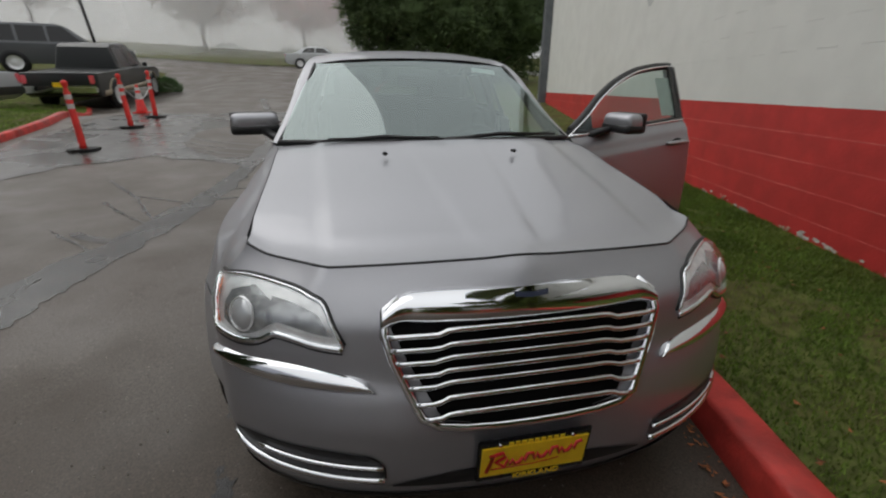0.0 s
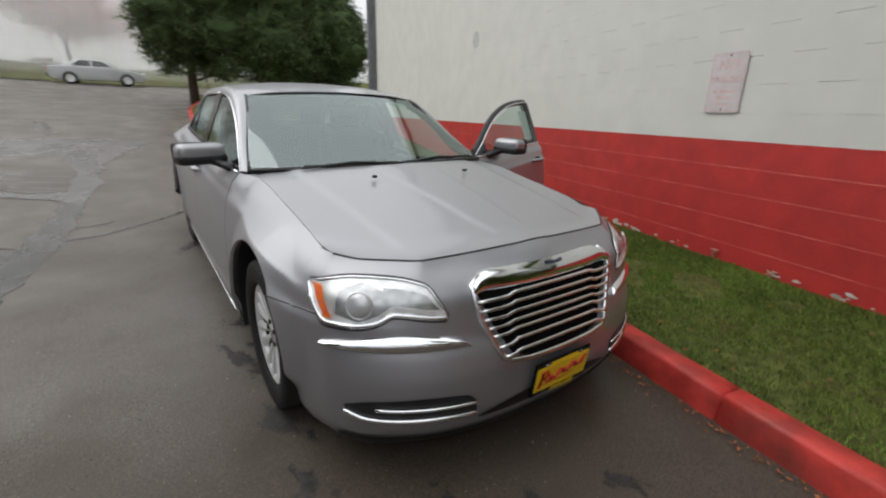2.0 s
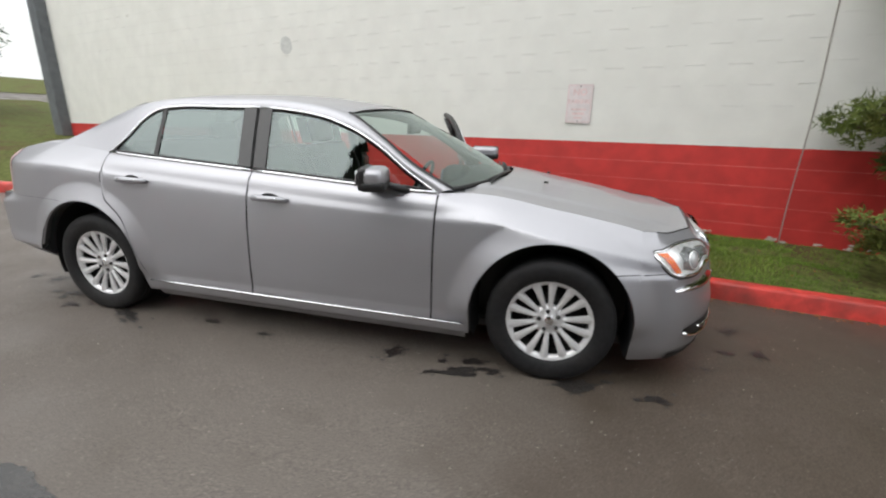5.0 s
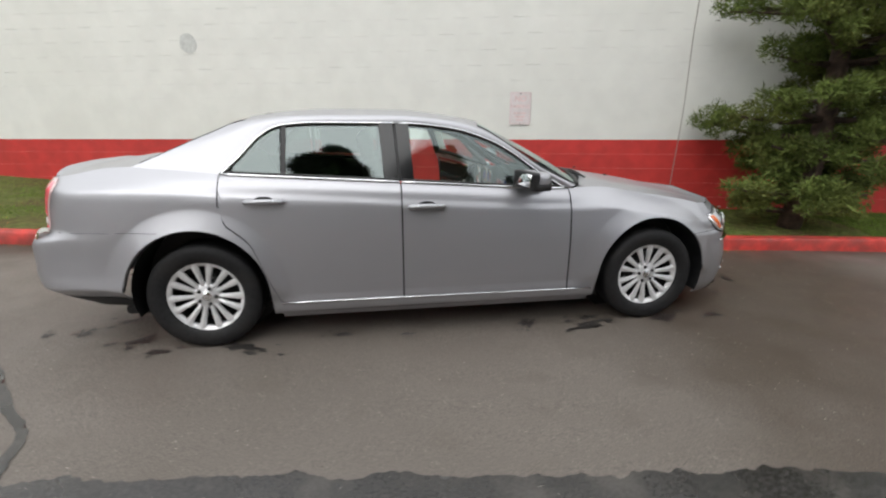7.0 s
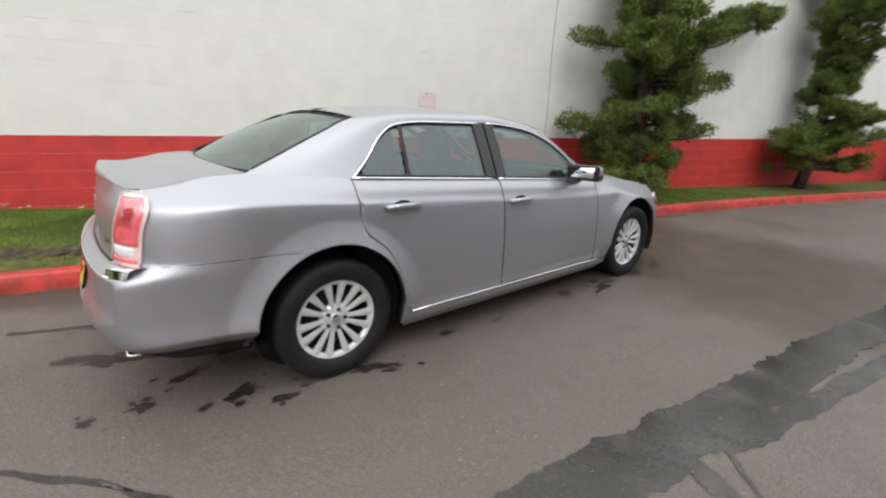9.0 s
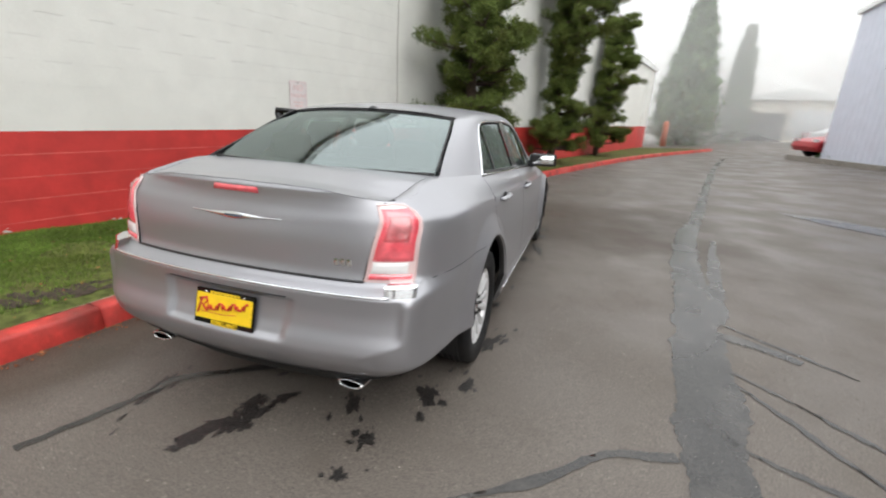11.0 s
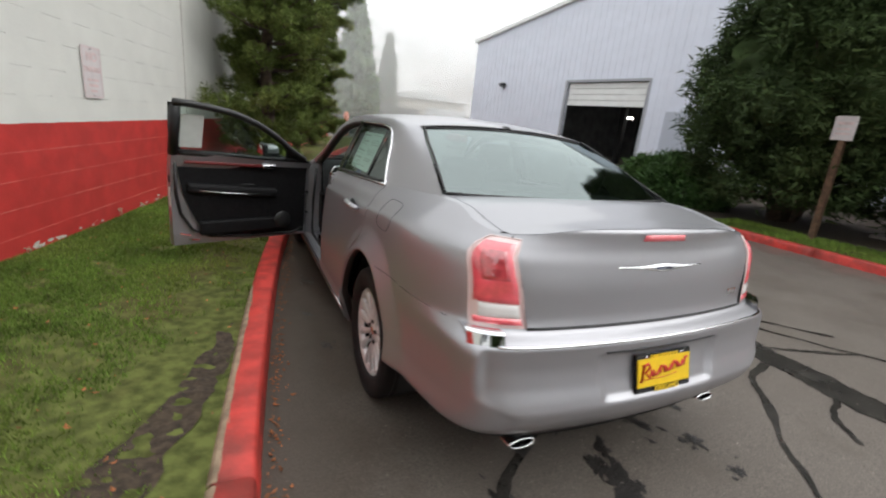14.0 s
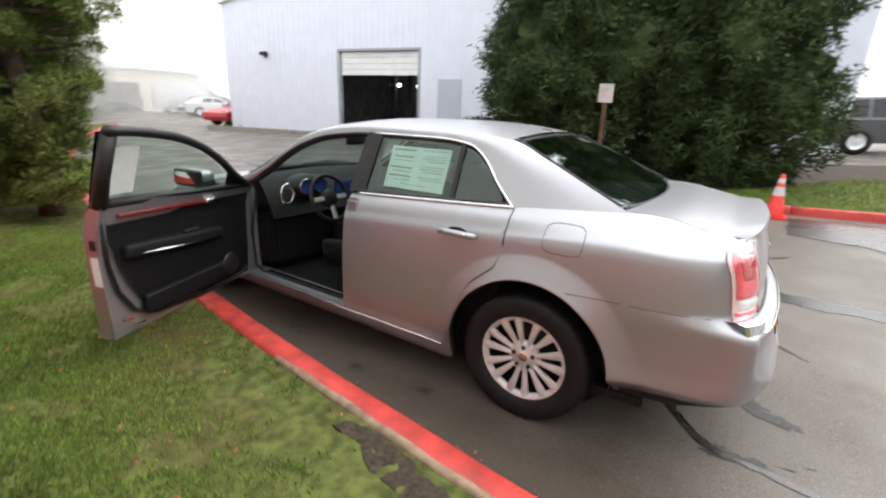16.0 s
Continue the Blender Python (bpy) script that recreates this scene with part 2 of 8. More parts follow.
# red leaves paled towards pink: fog put into the base colour
REDLEAF = material("autumn_leaves", (0.42, 0.14, 0.14), 0.8, 0, 0.25, 1.0, island=0.35, spec=0.15)
BROWNLEAF = material("brown_autumn_leaves", (0.22, 0.13, 0.10), 0.8, 0, 0.25, 1.0, island=0.35, spec=0.15)
BARK = material("bark", (0.075, 0.05, 0.038), 0.9, 0, 0.4, 12, bump=1.0, bump_scale=40)
CLADDING = material("pale_metal_cladding", (0.66, 0.69, 0.78), 0.5, 0, 0.03, 2, 0.3, 0.5, (0.60, 0.63, 0.72))
BEIGE = material("beige_render", (0.62, 0.58, 0.50), 0.8, 0, 0.06, 2)
WHITEMETAL = material("white_metal", (0.72, 0.73, 0.72), 0.5, 0, 0.05, 3)
DIMROOM = material("dim_interior", (0.09, 0.09, 0.095), 0.8, 0, 0.3, 2)
TUBE = emitter("strip_light", (1.0, 0.98, 0.92), 9.0)
POSTORANGE = material("orange_plastic", (0.68, 0.026, 0.02), 0.45, 0, 0.12, 12, 0.3, 3, (0.5, 0.05, 0.03))
REFLECTIVE = material("white_band", (0.5, 0.49, 0.47), 0.35, 0, 0.1, 20)
SIGNWHITE = material("faded_sign", (0.66, 0.60, 0.60), 0.45, 0, 0.06, 12, 0.4, 4, (0.60, 0.54, 0.52))
SIGNRED = material("faded_red_print", (0.68, 0.52, 0.51), 0.5, 0, 0.15, 18)
TIMBER = material("weathered_timber", (0.13, 0.075, 0.045), 0.85, 0, 0.3, 14, bump=0.5, bump_scale=60)
GLOWHAZE = emitter("glowing_fog", (0.83, 0.84, 0.83), 0.28)
GRIT = material("pale_grit", (0.23, 0.21, 0.18), 0.8, 0, 0.3, 40, island=0.5)
def spline(xs, ys):
    """A smooth curve through the points, as a function of one number."""
    xs, ys = [float(a) for a in xs], [float(a) for a in ys]
    n = len(xs)
    sl = [(ys[i + 1] - ys[i]) / (xs[i + 1] - xs[i]) for i in range(n - 1)]
    tg = [sl[0]] + [0.0 if sl[i - 1] * sl[i] <= 0 else 2 * sl[i - 1] * sl[i] / (sl[i - 1] + sl[i]) for i in range(1, n - 1)] + [sl[-1]]

    def at(x):
        if x <= xs[0]:
            return ys[0]
        if x >= xs[-1]:
            return ys[-1]
        i = 0
        while x > xs[i + 1]:
            i += 1
        h = xs[i + 1] - xs[i]
        t = (x - xs[i]) / h
        return (ys[i] * (1 + 2 * t) * (1 - t) ** 2 + tg[i] * h * t * (1 - t) ** 2 + ys[i + 1] * t * t * (3 - 2 * t) + tg[i + 1] * h * t * t * (t - 1))
    return at


def soft(t):
    t = max(0.0, min(1.0, t))
    return t * t * (3 - 2 * t)


AXF, AXR, HUB, ARCH = -1.526, 1.526, 0.346, 0.425
ARCHES = ((AXF + 0.008, HUB + 0.014), (AXR + 0.012, HUB + 0.02))   # centres of the wheel arches
wide = spline((-2.1, -1.95, -1.7, -1.5, -0.9, 0, 1, 1.5, 1.9, 2.15, 2.35), (0.85, 0.89, 0.915, 0.921, 0.923, 0.931, 0.929, 0.925, 0.923, 0.905, 0.868))
edge_x = spline((-2.15, -2.05, -1.8, -1.5, -1.1, -0.83, 0, 1.0, 1.36, 1.7, 1.95, 2.2, 2.38), (0.745, 0.747, 0.75, 0.752, 0.762, 0.812, 0.822, 0.812, 0.795, 0.752, 0.715, 0.69, 0.66))
edge_z = spline((-2.15, -2.05, -1.8, -1.5, -1.1, -0.83, 0, 1.0, 1.36, 1.7, 1.95, 2.2, 2.38), (0.82, 0.832, 0.882, 0.932, 0.988, 0.990, 1.035, 1.09, 1.11, 1.135, 1.145, 1.13, 1.1))


def body_x(y, z):
    """Half the body's width at a height, for a place along its length."""
    w, xe, ze = wide(y), edge_x(y), edge_z(y)
    s = spline((0.15, 0.26, 0.42, 0.64, ze - 0.18, ze - 0.125, ze - 0.114, ze - 0.055, ze), (w - 0.06, w - 0.014, w, w - 0.004, w - 0.024, w - 0.034, w - 0.043, xe + 0.36 * (w - 0.03 - xe) + 0.018, xe))
    return s(z) + 0.010 * soft((0.345 - z) / 0.03) * soft((1.0 - abs(y)) / 0.1) - soft((y - 1.78) / 0.15) * (0.19 * max(0.0, min(1.0, (0.43 - z) / 0.17)) + 0.009 * soft((z - 0.43) / 0.1) * soft((0.78 - z) / 0.2))


def flare(y, z):
    """How far the wheel arches stand out."""
    x = 0.0
    for c, zc in ARCHES:
        r = math.hypot(y - c, z - zc)
        if r > ARCH - 0.05:
            x += 0.034 * max(0.0, 1 - max(0.0, r - ARCH) / 0.125) ** 1.25 * soft((z - 0.3) / 0.1)
    return x


def side_x(y, z):
    return body_x(y, z) + flare(y, z)


def wrapped(u, y, z, y0):
    """The width round a corner, running on smoothly from the body's side at y0."""
    a = body_x(y0, z)
    k = abs(u) ** 30
    return u * (a + k * (body_x(y, z) - a)) + math.copysign(flare(y, z) * abs(u) ** 12, u)


YF, YR = -1.94, 1.955
nose = spline((0.15, 0.22, 0.32, 0.44, 0.53, 0.59, 0.7, 0.77, 0.82, 0.857, 0.92), (0.42, 0.48, 0.51, 0.515, 0.495, 0.465, 0.445, 0.42, 0.385, 0.345, 0.22))
nose_rise = spline((0.5, 0.6, 0.65, 0.7, 0.76, 0.79, 0.84), (0.0, 0.012, 0.018, 0.021, 0.026, 0.029, 0.03))
lip_z = spline((0, 0.05, 0.12, 0.66, 0.85, 1.0), (0.832, 0.830, 0.826, 0.8125, 0.815, 0.836))


def lip_plan(u):
    """The bonnet edge seen from above: two straight runs with a corner between."""
    if u < 0.66:
        return 1 - 0.245 * u / 0.66
    return 0.755 - 0.555 * (u - 0.66) / 0.32 if u < 0.98 else 0.2 * (1 - u) / 0.02
tail = spline((0.15, 0.24, 0.30, 0.36, 0.42, 0.47, 0.505, 0.53, 0.60, 0.67, 0.71, 0.733, 0.752, 0.768, 0.79, 0.82, 0.92, 1.0, 1.06, 1.095, 1.12, 1.145), (0.38, 0.455, 0.515, 0.572, 0.622, 0.65, 0.658, 0.652, 0.626, 0.614, 0.614, 0.615, 0.592, 0.556, 0.546, 0.538, 0.530, 0.514, 0.499, 0.496, 0.497, 0.478))
tail_corner = spline((0.15, 0.24, 0.32, 0.42, 0.52, 0.62, 0.70, 0.735, 0.76, 0.79, 0.82, 0.92, 1.0, 1.06, 1.145), (0.30, 0.43, 0.53, 0.62, 0.650, 0.654, 0.648, 0.628, 0.580, 0.552, 0.542, 0.530, 0.512, 0.494, 0.482))


tail_top = spline((0, 0.5, 0.86, 0.95, 1.0), (1.138, 1.130, 1.095, 1.112, 1.145))


def front_top(u):
    return lip_z(abs(u))


def rear_top(u):
    return tail_top(abs(u))


def front_point(u, z):
    u = max(-1.0, min(1.0, u))
    z = z + nose_rise(z) * (1 - 0.55 * abs(u) ** 4)
    k = soft((z - 0.72) / 0.11)
    plan = math.sqrt(max(0.0, 1 - abs(u) ** 2.6)) * (1 - k) + k * lip_plan(abs(u))
    y = YF - nose(z) * plan
    return (wrapped(u, y, min(z, edge_z(YF)), YF), y, z)


def rear_point(u, z):
    u = max(-1.0, min(1.0, u))
    k = 1 - soft((abs(u) - 0.83 + 0.14 * soft((0.57 - z) / 0.09)) / 0.065)
    out = tail(z) * k + tail_corner(z) * (1 - k)
    out -= 0.018 * soft((0.325 + 0.2 * (z - 0.475) - abs(u)) / 0.025) * soft((z - 0.515) / 0.022) * soft((0.70 - z) / 0.016)
    y = YR + (out - 0.10 * u * u) * math.sqrt(max(0.0, 1 - abs(u) ** (9 + 5 * soft((0.80 - z) / 0.08))))
    return (wrapped(u, y, min(z, edge_z(YR)), YR), y, z)


# ---- building helpers ----
def mesh_of(name, verts, faces, mats, smooth=False, index=None):
    me = bpy.data.meshes.new(name)
    me.from_pydata([tuple(v) for v in verts], [], [tuple(f) for f in faces])
    for m in mats if isinstance(mats, (list, tuple)) else [mats]:
        me.materials.append(m)
    if index is not None:
        me.polygons.foreach_set("material_index", index)
    if smooth:
        me.polygons.foreach_set("use_smooth", [True] * len(me.polygons))
    me.update()
    return me


def part(name, data, mat=None, parent=None, label=""):
    """One mesh object from a bmesh, or from a pair of vertices and faces, under a thing or a part."""
    if isinstance(data, bmesh.types.BMesh):
        me = bpy.data.meshes.new(name)
        data.to_mesh(me)
        data.free()
        me.materials.append(mat)
    elif isinstance(data, bpy.types.Mesh):
        me = data
    else:
        me = mesh_of(name, data[0], data[1], mat, data[2] if len(data) > 2 else False)
    ob = new(name, me)
    ob.parent = parent
    return tagged(ob, label)


def thing(name, label, category, group="", kind="", at=None):
    ob = new(name)
    ob.empty_display_size = 0.2
    if at is not None:
        ob.matrix_basis = at
    return tagged(ob, label, category, group, kind)


def joined(*sets):
    """Several (verts, faces) as one."""
    vs, fs = [], []
    for s in sets:
        k = len(vs)
        vs += [tuple(v) for v in s[0]]
        fs += [tuple(i + k for i in f) for f in s[1]]
    return vs, fs, any(len(s) > 2 and s[2] for s in sets)


def box(x0, x1, y0, y1, z0, z1, bevel=0.0, m=None):
    bm = bmesh.new()
    bmesh.ops.create_cube(bm, size=1)
    bmesh.ops.transform(bm, verts=bm.verts, matrix=Matrix.Translation(((x0 + x1) / 2, (y0 + y1) / 2, (z0 + z1) / 2)) @ Matrix.Diagonal((x1 - x0, y1 - y0, z1 - z0, 1)))
    if bevel:
        bmesh.ops.bevel(bm, geom=bm.edges[:], offset=bevel, segments=2, affect="EDGES")
    if m is not None:
        bmesh.ops.transform(bm, verts=bm.verts, matrix=m)
    bm.verts.ensure_lookup_table()
    out = [v.co.copy() for v in bm.verts], [[v.index for v in f.verts] for f in bm.faces]
    bm.free()
    return out


def grid(fn, nu, nv, flip=False):
    """A sheet: fn(u, v) gives the place, u and v from 0 to 1."""
    vs = [fn(i / nu, j / nv) for j in range(nv + 1) for i in range(nu + 1)]
    fs = []
    for j in range(nv):
        for i in range(nu):
            a = j * (nu + 1) + i
            q = (a, a + 1, a + nu + 2, a + nu + 1)
            fs.append(q[::-1] if flip else q)
    return vs, fs, True


def lathe(profile, seg=32, axis="z", close=True):
    """A turned body: profile of (radius, height)."""
    vs, fs, n = [], [], len(profile)
    for i in range(seg):
        a = 2 * math.pi * i / seg
        for r, h in profile:
            c, s = r * math.cos(a), r * math.sin(a)
            vs.append({"z": (c, s, h), "x": (h, c, s), "y": (s, h, c)}[axis])
    for i in range(seg):
        k = ((i + 1) % seg) * n
        for j in range(n - 1):
            fs.append((i * n + j, k + j, k + j + 1, i * n + j + 1))
    if close:
        fs.append([i * n for i in range(seg)][::-1])
        fs.append([i * n + n - 1 for i in range(seg)])
    return vs, fs, True


def tube(points, radius, seg=8, flat=1.0, caps=True):
    """A bar along points; radius may be a list."""
    pts = [Vector(p) for p in points]
    vs, fs = [], []
    for i, p in enumerate(pts):
        d = (pts[min(i + 1, len(pts) - 1)] - pts[max(i - 1, 0)]).normalized()
        up = Vector((0, 0, 1)) if abs(d.z) < 0.95 else Vector((1, 0, 0))
        a = d.cross(up).normalized()
        b = a.cross(d)
        r = radius[i] if isinstance(radius, (list, tuple)) else radius
        for k in range(seg):
            t = 2 * math.pi * k / seg
            vs.append(p + a * (r * math.cos(t)) + b * (r * flat * math.sin(t)))
    for i in range(len(pts) - 1):
        for k in range(seg):
            q = (k + 1) % seg
            fs.append((i * seg + k, i * seg + q, (i + 1) * seg + q, (i + 1) * seg + k))
    if caps:
        fs.append(list(range(seg))[::-1])
        fs.append([(len(pts) - 1) * seg + k for k in range(seg)])
    return vs, fs, True


def moved(data, m):
    return [m @ Vector(v) for v in data[0]], data[1], (data[2] if len(data) > 2 else False)


def prism(outline, depth, m=None, bevel=0.0):
    """A flat outline of (x, y) made thick along z."""
    bm = bmesh.new()
    f = bm.faces.new([bm.verts.new((x, y, 0)) for x, y in outline])
    if f.normal.z < 0:
        f.normal_flip()
    ex = bmesh.ops.extrude_face_region(bm, geom=[f])
    bmesh.ops.translate(bm, verts=[v for v in ex["geom"] if isinstance(v, bmesh.types.BMVert)], vec=(0, 0, depth))
    bmesh.ops.recalc_face_normals(bm, faces=bm.faces[:])
    if bevel:
        bmesh.ops.bevel(bm, geom=bm.edges[:], offset=bevel, segments=1, affect="EDGES")
    if m is not None:
        bmesh.ops.transform(bm, verts=bm.verts, matrix=m)
    bm.verts.ensure_lookup_table()
    out = [v.co.copy() for v in bm.verts], [[v.index for v in q.verts] for q in bm.faces]
    bm.free()
    return out


def text_mesh(body, size, mat, m, bold=0.0, shear=0.0, depth=0.0008):
    """Lettering in the built-in font, as a mesh."""
    cu = bpy.data.curves.new("lettering", "FONT")
    cu.body, cu.size, cu.align_x, cu.align_y, cu.extrude, cu.offset, cu.shear = body, size, "CENTER", "CENTER", depth, bold, shear
    tmp = bpy.data.objects.new("lettering", cu)
    me = bpy.data.meshes.new_from_object(tmp)
    bpy.data.objects.remove(tmp)
    me.transform(m)
    me.materials.clear()
    me.materials.append(mat)
    return me


# ---- the lie of the land ----
land_x = spline((-60, -13, -6.5, -3.6, -1, 40), (2.2, 0.45, 0.12, 0.06, 0, 0))
land_y = spline((-80, 1.8, 6, 10, 20, 27, 31, 60, 120), (0, 0, 0.18, 0.4, 1.15, 1.9, 2.1, 3.6, 5.0))


def land(x, y):
    dip = 0.42 * soft((-5.4 - x) / 2.6) * soft((y - 8.5) / 3.5) * soft((27 - y) / 6)   # the car park lies lower
    return land_x(x) + land_y(y) - dip


kerb_back = spline((4.6, 6, 8, 10, 13, 17, 21), (1.63, 1.42, 0.95, 0.62, 0.5, 0.75, 1.6))


def kerb_x(y):
    """The road face of the kerb beside the car."""
    return kerb_back(y) - 0.015 if y > 4.6 else 1.22 + 0.125 * y - 0.0085 * y * y - 0.07 * math.exp(-((y + 3) / 1.6) ** 2)


WA, WB = 3.127, 0.2614          # the block wall stands on x = WA + WB * y
WALL_DIR = Vector((WB, 1, 0)).normalized()
WALL_NORMAL = Vector((-1, WB, 0)).normalized()


def wall_point(y, out=0.0, z=0.0):
    return Vector((WA + WB * y, y, z)) + WALL_NORMAL * out


wall_foot = spline((-25, -9, -4, -1, 1, 3.4, 6.5, 12), (0.1, 0.17, 0.21, 0.19, 0.21, 0.28, 0.46, 0.75))


def lawn_z(x, y):
    """The lawn between the kerb and the wall."""
    x0, x1 = kerb_x(y) + 0.16, WA + WB * y
    t = max(0.0, min(1.0, (x - x0) / max(0.2, x1 - x0)))
    lo = land(kerb_x(y), y) + 0.125
    return lo + (wall_foot(y) - lo) * t + 0.012 * noise.noise((x * 2.2, y * 2.2, 3))


# one sheet of ground to the horizon, fine where the camera walks
def ground():
    def steps(a, b, fine0, fine1, fine, coarse):
        out, v = [], a
        while v < b:
            out.append(v)
            v += fine if fine0 <= v < fine1 else coarse
        return out + [b]
    xs = [-900, -400, -200, -120] + steps(-80, 60, -9, 4, 0.3, 2.5) + [90, 150, 300, 900]
    ys = [-900, -400, -200, -120] + steps(-80, 90, -7, 9, 0.3, 2.5) + [120, 200, 400, 900]
    vs = [(x, y, land(max(-60, min(60, x)), max(-80, min(120, y))) + (0.006 * noise.noise((x * 0.7, y * 0.7, 0)) if -9 < x < 4 and -7 < y < 9 else 0)) for y in ys for x in xs]
    w = len(xs)
    fs = [(j * w + i, j * w + i + 1, (j + 1) * w + i + 1, (j + 1) * w + i) for j in range(len(ys) - 1) for i in range(w - 1)]
    tagged(part("ground", (vs, fs, True), ASPHALT), "worn damp grey asphalt driveway with grit and dark stains", "asphalt ground", kind="structure")


ground()


def strip_sheet(name, inner, outer, y0, y1, step, zfn, mat, nv=14):
    n = int((y1 - y0) / step)

    def fn(u, v):
        y = y0 + (y1 - y0) * u
        a, b = inner(y), outer(y)
        x = a + (b - a) * v
        return (x, y, zfn(x, y))
    return grid(fn, n, nv, flip=True)


lawn = tagged(part("lawn", strip_sheet("lawn", lambda y: kerb_x(y) + 0.13, lambda y: WA + WB * y + 0.05, -27, 12, 0.14, lambda x, y: lawn_z(x, y) - 0.006, LAWN, 16), LAWN),
              "strip of mossy lawn with bare soil along the painted wall", "lawn", kind="structure")


def blades(name, place, count, seed, mat, height=(0.02, 0.05), width=0.004):
    """Loose grass blades, scattered; place(rng) gives a foot or None."""
    rng = random.Random(seed)
    vs, fs = [], []
    for _ in range(count):
        p = place(rng)
        if p is None:
            continue
        h, a = rng.uniform(*height), rng.uniform(0, 6.283)
        dx, dy, b = math.cos(a) * width * rng.uniform(0.7, 1.6), math.sin(a) * width, rng.uniform(-0.6, 0.6) * h
        c = rng.uniform(-0.6, 0.6) * h
        k = len(vs)
        vs += [(p[0] - dx, p[1] - dy, p[2]), (p[0] + dx, p[1] + dy, p[2]), (p[0] + b, p[1] + c, p[2] + h)]
        fs.append((k, k + 1, k + 2))
    return mesh_of(name, vs, fs, mat)


rut_off = spline((0.8, 1.4, 1.8, 2.1, 2.6, 3.3), (0.24, 0.29, 0.39, 0.50, 0.63, 0.74))   # the wheel rut, measured from the kerb face


def lawn_place(rng):
    y = rng.triangular(-9.5, 6.5, 1.2)
    x0, x1 = kerb_x(y) + 0.17, WA + WB * y - 0.01
    x = rng.uniform(x0, x1)
    n = noise.noise((x * 1.1, y * 0.9, 7.3)) + 0.5 * noise.noise((x * 3.1, y * 3.1, 2))
    rut = math.exp(-((x - x0 + 0.17 - rut_off(y)) / 0.15) ** 2) * (1 if 0.8 < y < 3.3 else 0.1)
    if n > 0.36 and rng.random() < 0.8 or rng.random() < 0.85 * rut:
        return None
    worn = max(0.0, 1 - (x - x0) / 1.0) * max(0.0, min(1.0, (y + 0.8) / 0.9)) + 0.35 * math.exp(-((x - x0 - 0.25) / 0.3) ** 2)
    if rng.random() < worn * (1.15 + 1.5 * noise.noise((x * 2.3, y * 2.3, 11)) + 0.7 * noise.noise((x * 7, y * 7, 4))):
        return None
    if math.hypot(x - 1.0, y + 4.8) < 0.75 and rng.random() < 0.9:
        return None
    return (x, y, lawn_z(x, y) - 0.008)


tagged(part("grass", blades("grass", lawn_place, 230000, 4, GRASS, (0.012, 0.034), 0.003)), "short damp green grass with yellowish patches", "grass", kind="stuff")


# kerb: painted lengths with open joints
def kerb_run(name, xfn, zfn, y0, y1, joints, mats, label, side=1, width=0.175, high=0.14, step=0.15, bare=None):
    k = thing(name, label, "kerb", kind="structure")
    cuts = sorted([y0, y1] + [j for j in joints if y0 < j < y1])
    rng = random.Random(len(name))
    for a, b in zip(cuts, cuts[1:]):
        a2, b2 = a + 0.007, b - 0.007
        n = max(2, int((b2 - a2) / step))
        prof = [(0.0, -0.08), (0.012, 0.3 * high), (0.02, high - 0.02), (0.027, high - 0.006), (0.042, high), (width - 0.03, high + 0.002), (width - 0.012, high - 0.006), (width, high - 0.02), (width, -0.08)]
        vs, fs = [], []
        for i in range(n + 1):
            y = a2 + (b2 - a2) * i / n
            x = xfn(y)
            t = (xfn(y + 0.05) - xfn(y - 0.05)) / 0.1
            nx, ny = side / math.hypot(1, t), -side * t / math.hypot(1, t)
            for j, (o, h) in enumerate(prof):
                w = 0.004 * noise.noise((y * 3, o * 20, h * 20))
                vs.append((x + nx * (o + w), y + ny * o, zfn(x, y) + h + 0.004 * noise.noise((y * 4, o * 9, 1))))
        m = len(prof)
        for i in range(n):
            for j in range(m - 1):
                q = (i * m + j, i * m + j + 1, (i + 1) * m + j + 1, (i + 1) * m + j)
                fs.append(q if side > 0 else q[::-1])
        fs.append(list(range(m)) if side < 0 else list(range(m))[::-1])
        fs.append([n * m + j for j in range(m)][::-1] if side < 0 else [n * m + j for j in range(m)])
        part("kerb_stone", (vs, fs, True), mats[0] if not callable(mats) else mats((a + b) / 2), k)
        if bare and a < bare[1] and b > bare[0] and side > 0:
            # the lawn edge of the stone, left unpainted
            vs, fs = [], []
            y0b, y1b = max(a2, bare[0]), min(b2, bare[1])
            for i in range(n * 3 + 1):
                y = y0b + (y1b - y0b) * i / (n * 3)
                x = xfn(y)
                cut = 0.014 + 0.02 * soft((y - bare[0]) / 0.4) * soft((bare[1] - y) / 0.5) + 0.010 * noise.noise((y * 5, 0, 8)) + 0.006 * noise.noise((y * 23, 0, 8))
                for o, h in ((width - max(0.016, cut), high - 0.0015), (width - 0.012, high - 0.003), (width - 0.005, high - 0.010), (width + 0.006, high - 0.020), (width + 0.006, -0.02)):
                    vs.append((x + side * o, y, zfn(x, y) + h + 0.0035 + 0.004 * noise.noise((y * 4, o * 9, 1))))
            for i in range(n * 3):
                for j in range(4):
                    q = (i * 5 + j, i * 5 + j + 1, i * 5 + j + 6, i * 5 + j + 5)
                    fs.append(q if side > 0 else q[::-1])
            part("bare_edge", (vs, fs, True), KERBEARTH, k, "bare weathered concrete edge")
    return k


kerb_run("kerb", kerb_x, land, -27, 21, (-22.3, -17.4, -12.5, -7.6, -2.78, 2.15, 7.05, 12, 16.5), [KERBRED], "red-painted concrete kerb with chipped paint and open joints", bare=(0.2, 2.5))


# the painted block wall
WALL_Y0, WALL_Y1, WALL_H = -30.0, 11.4, 4.9
RED_TOP, RED_SLOPE = 1.134, -0.0104
BLOCK_L, BLOCK_H = 0.406, 0.2035


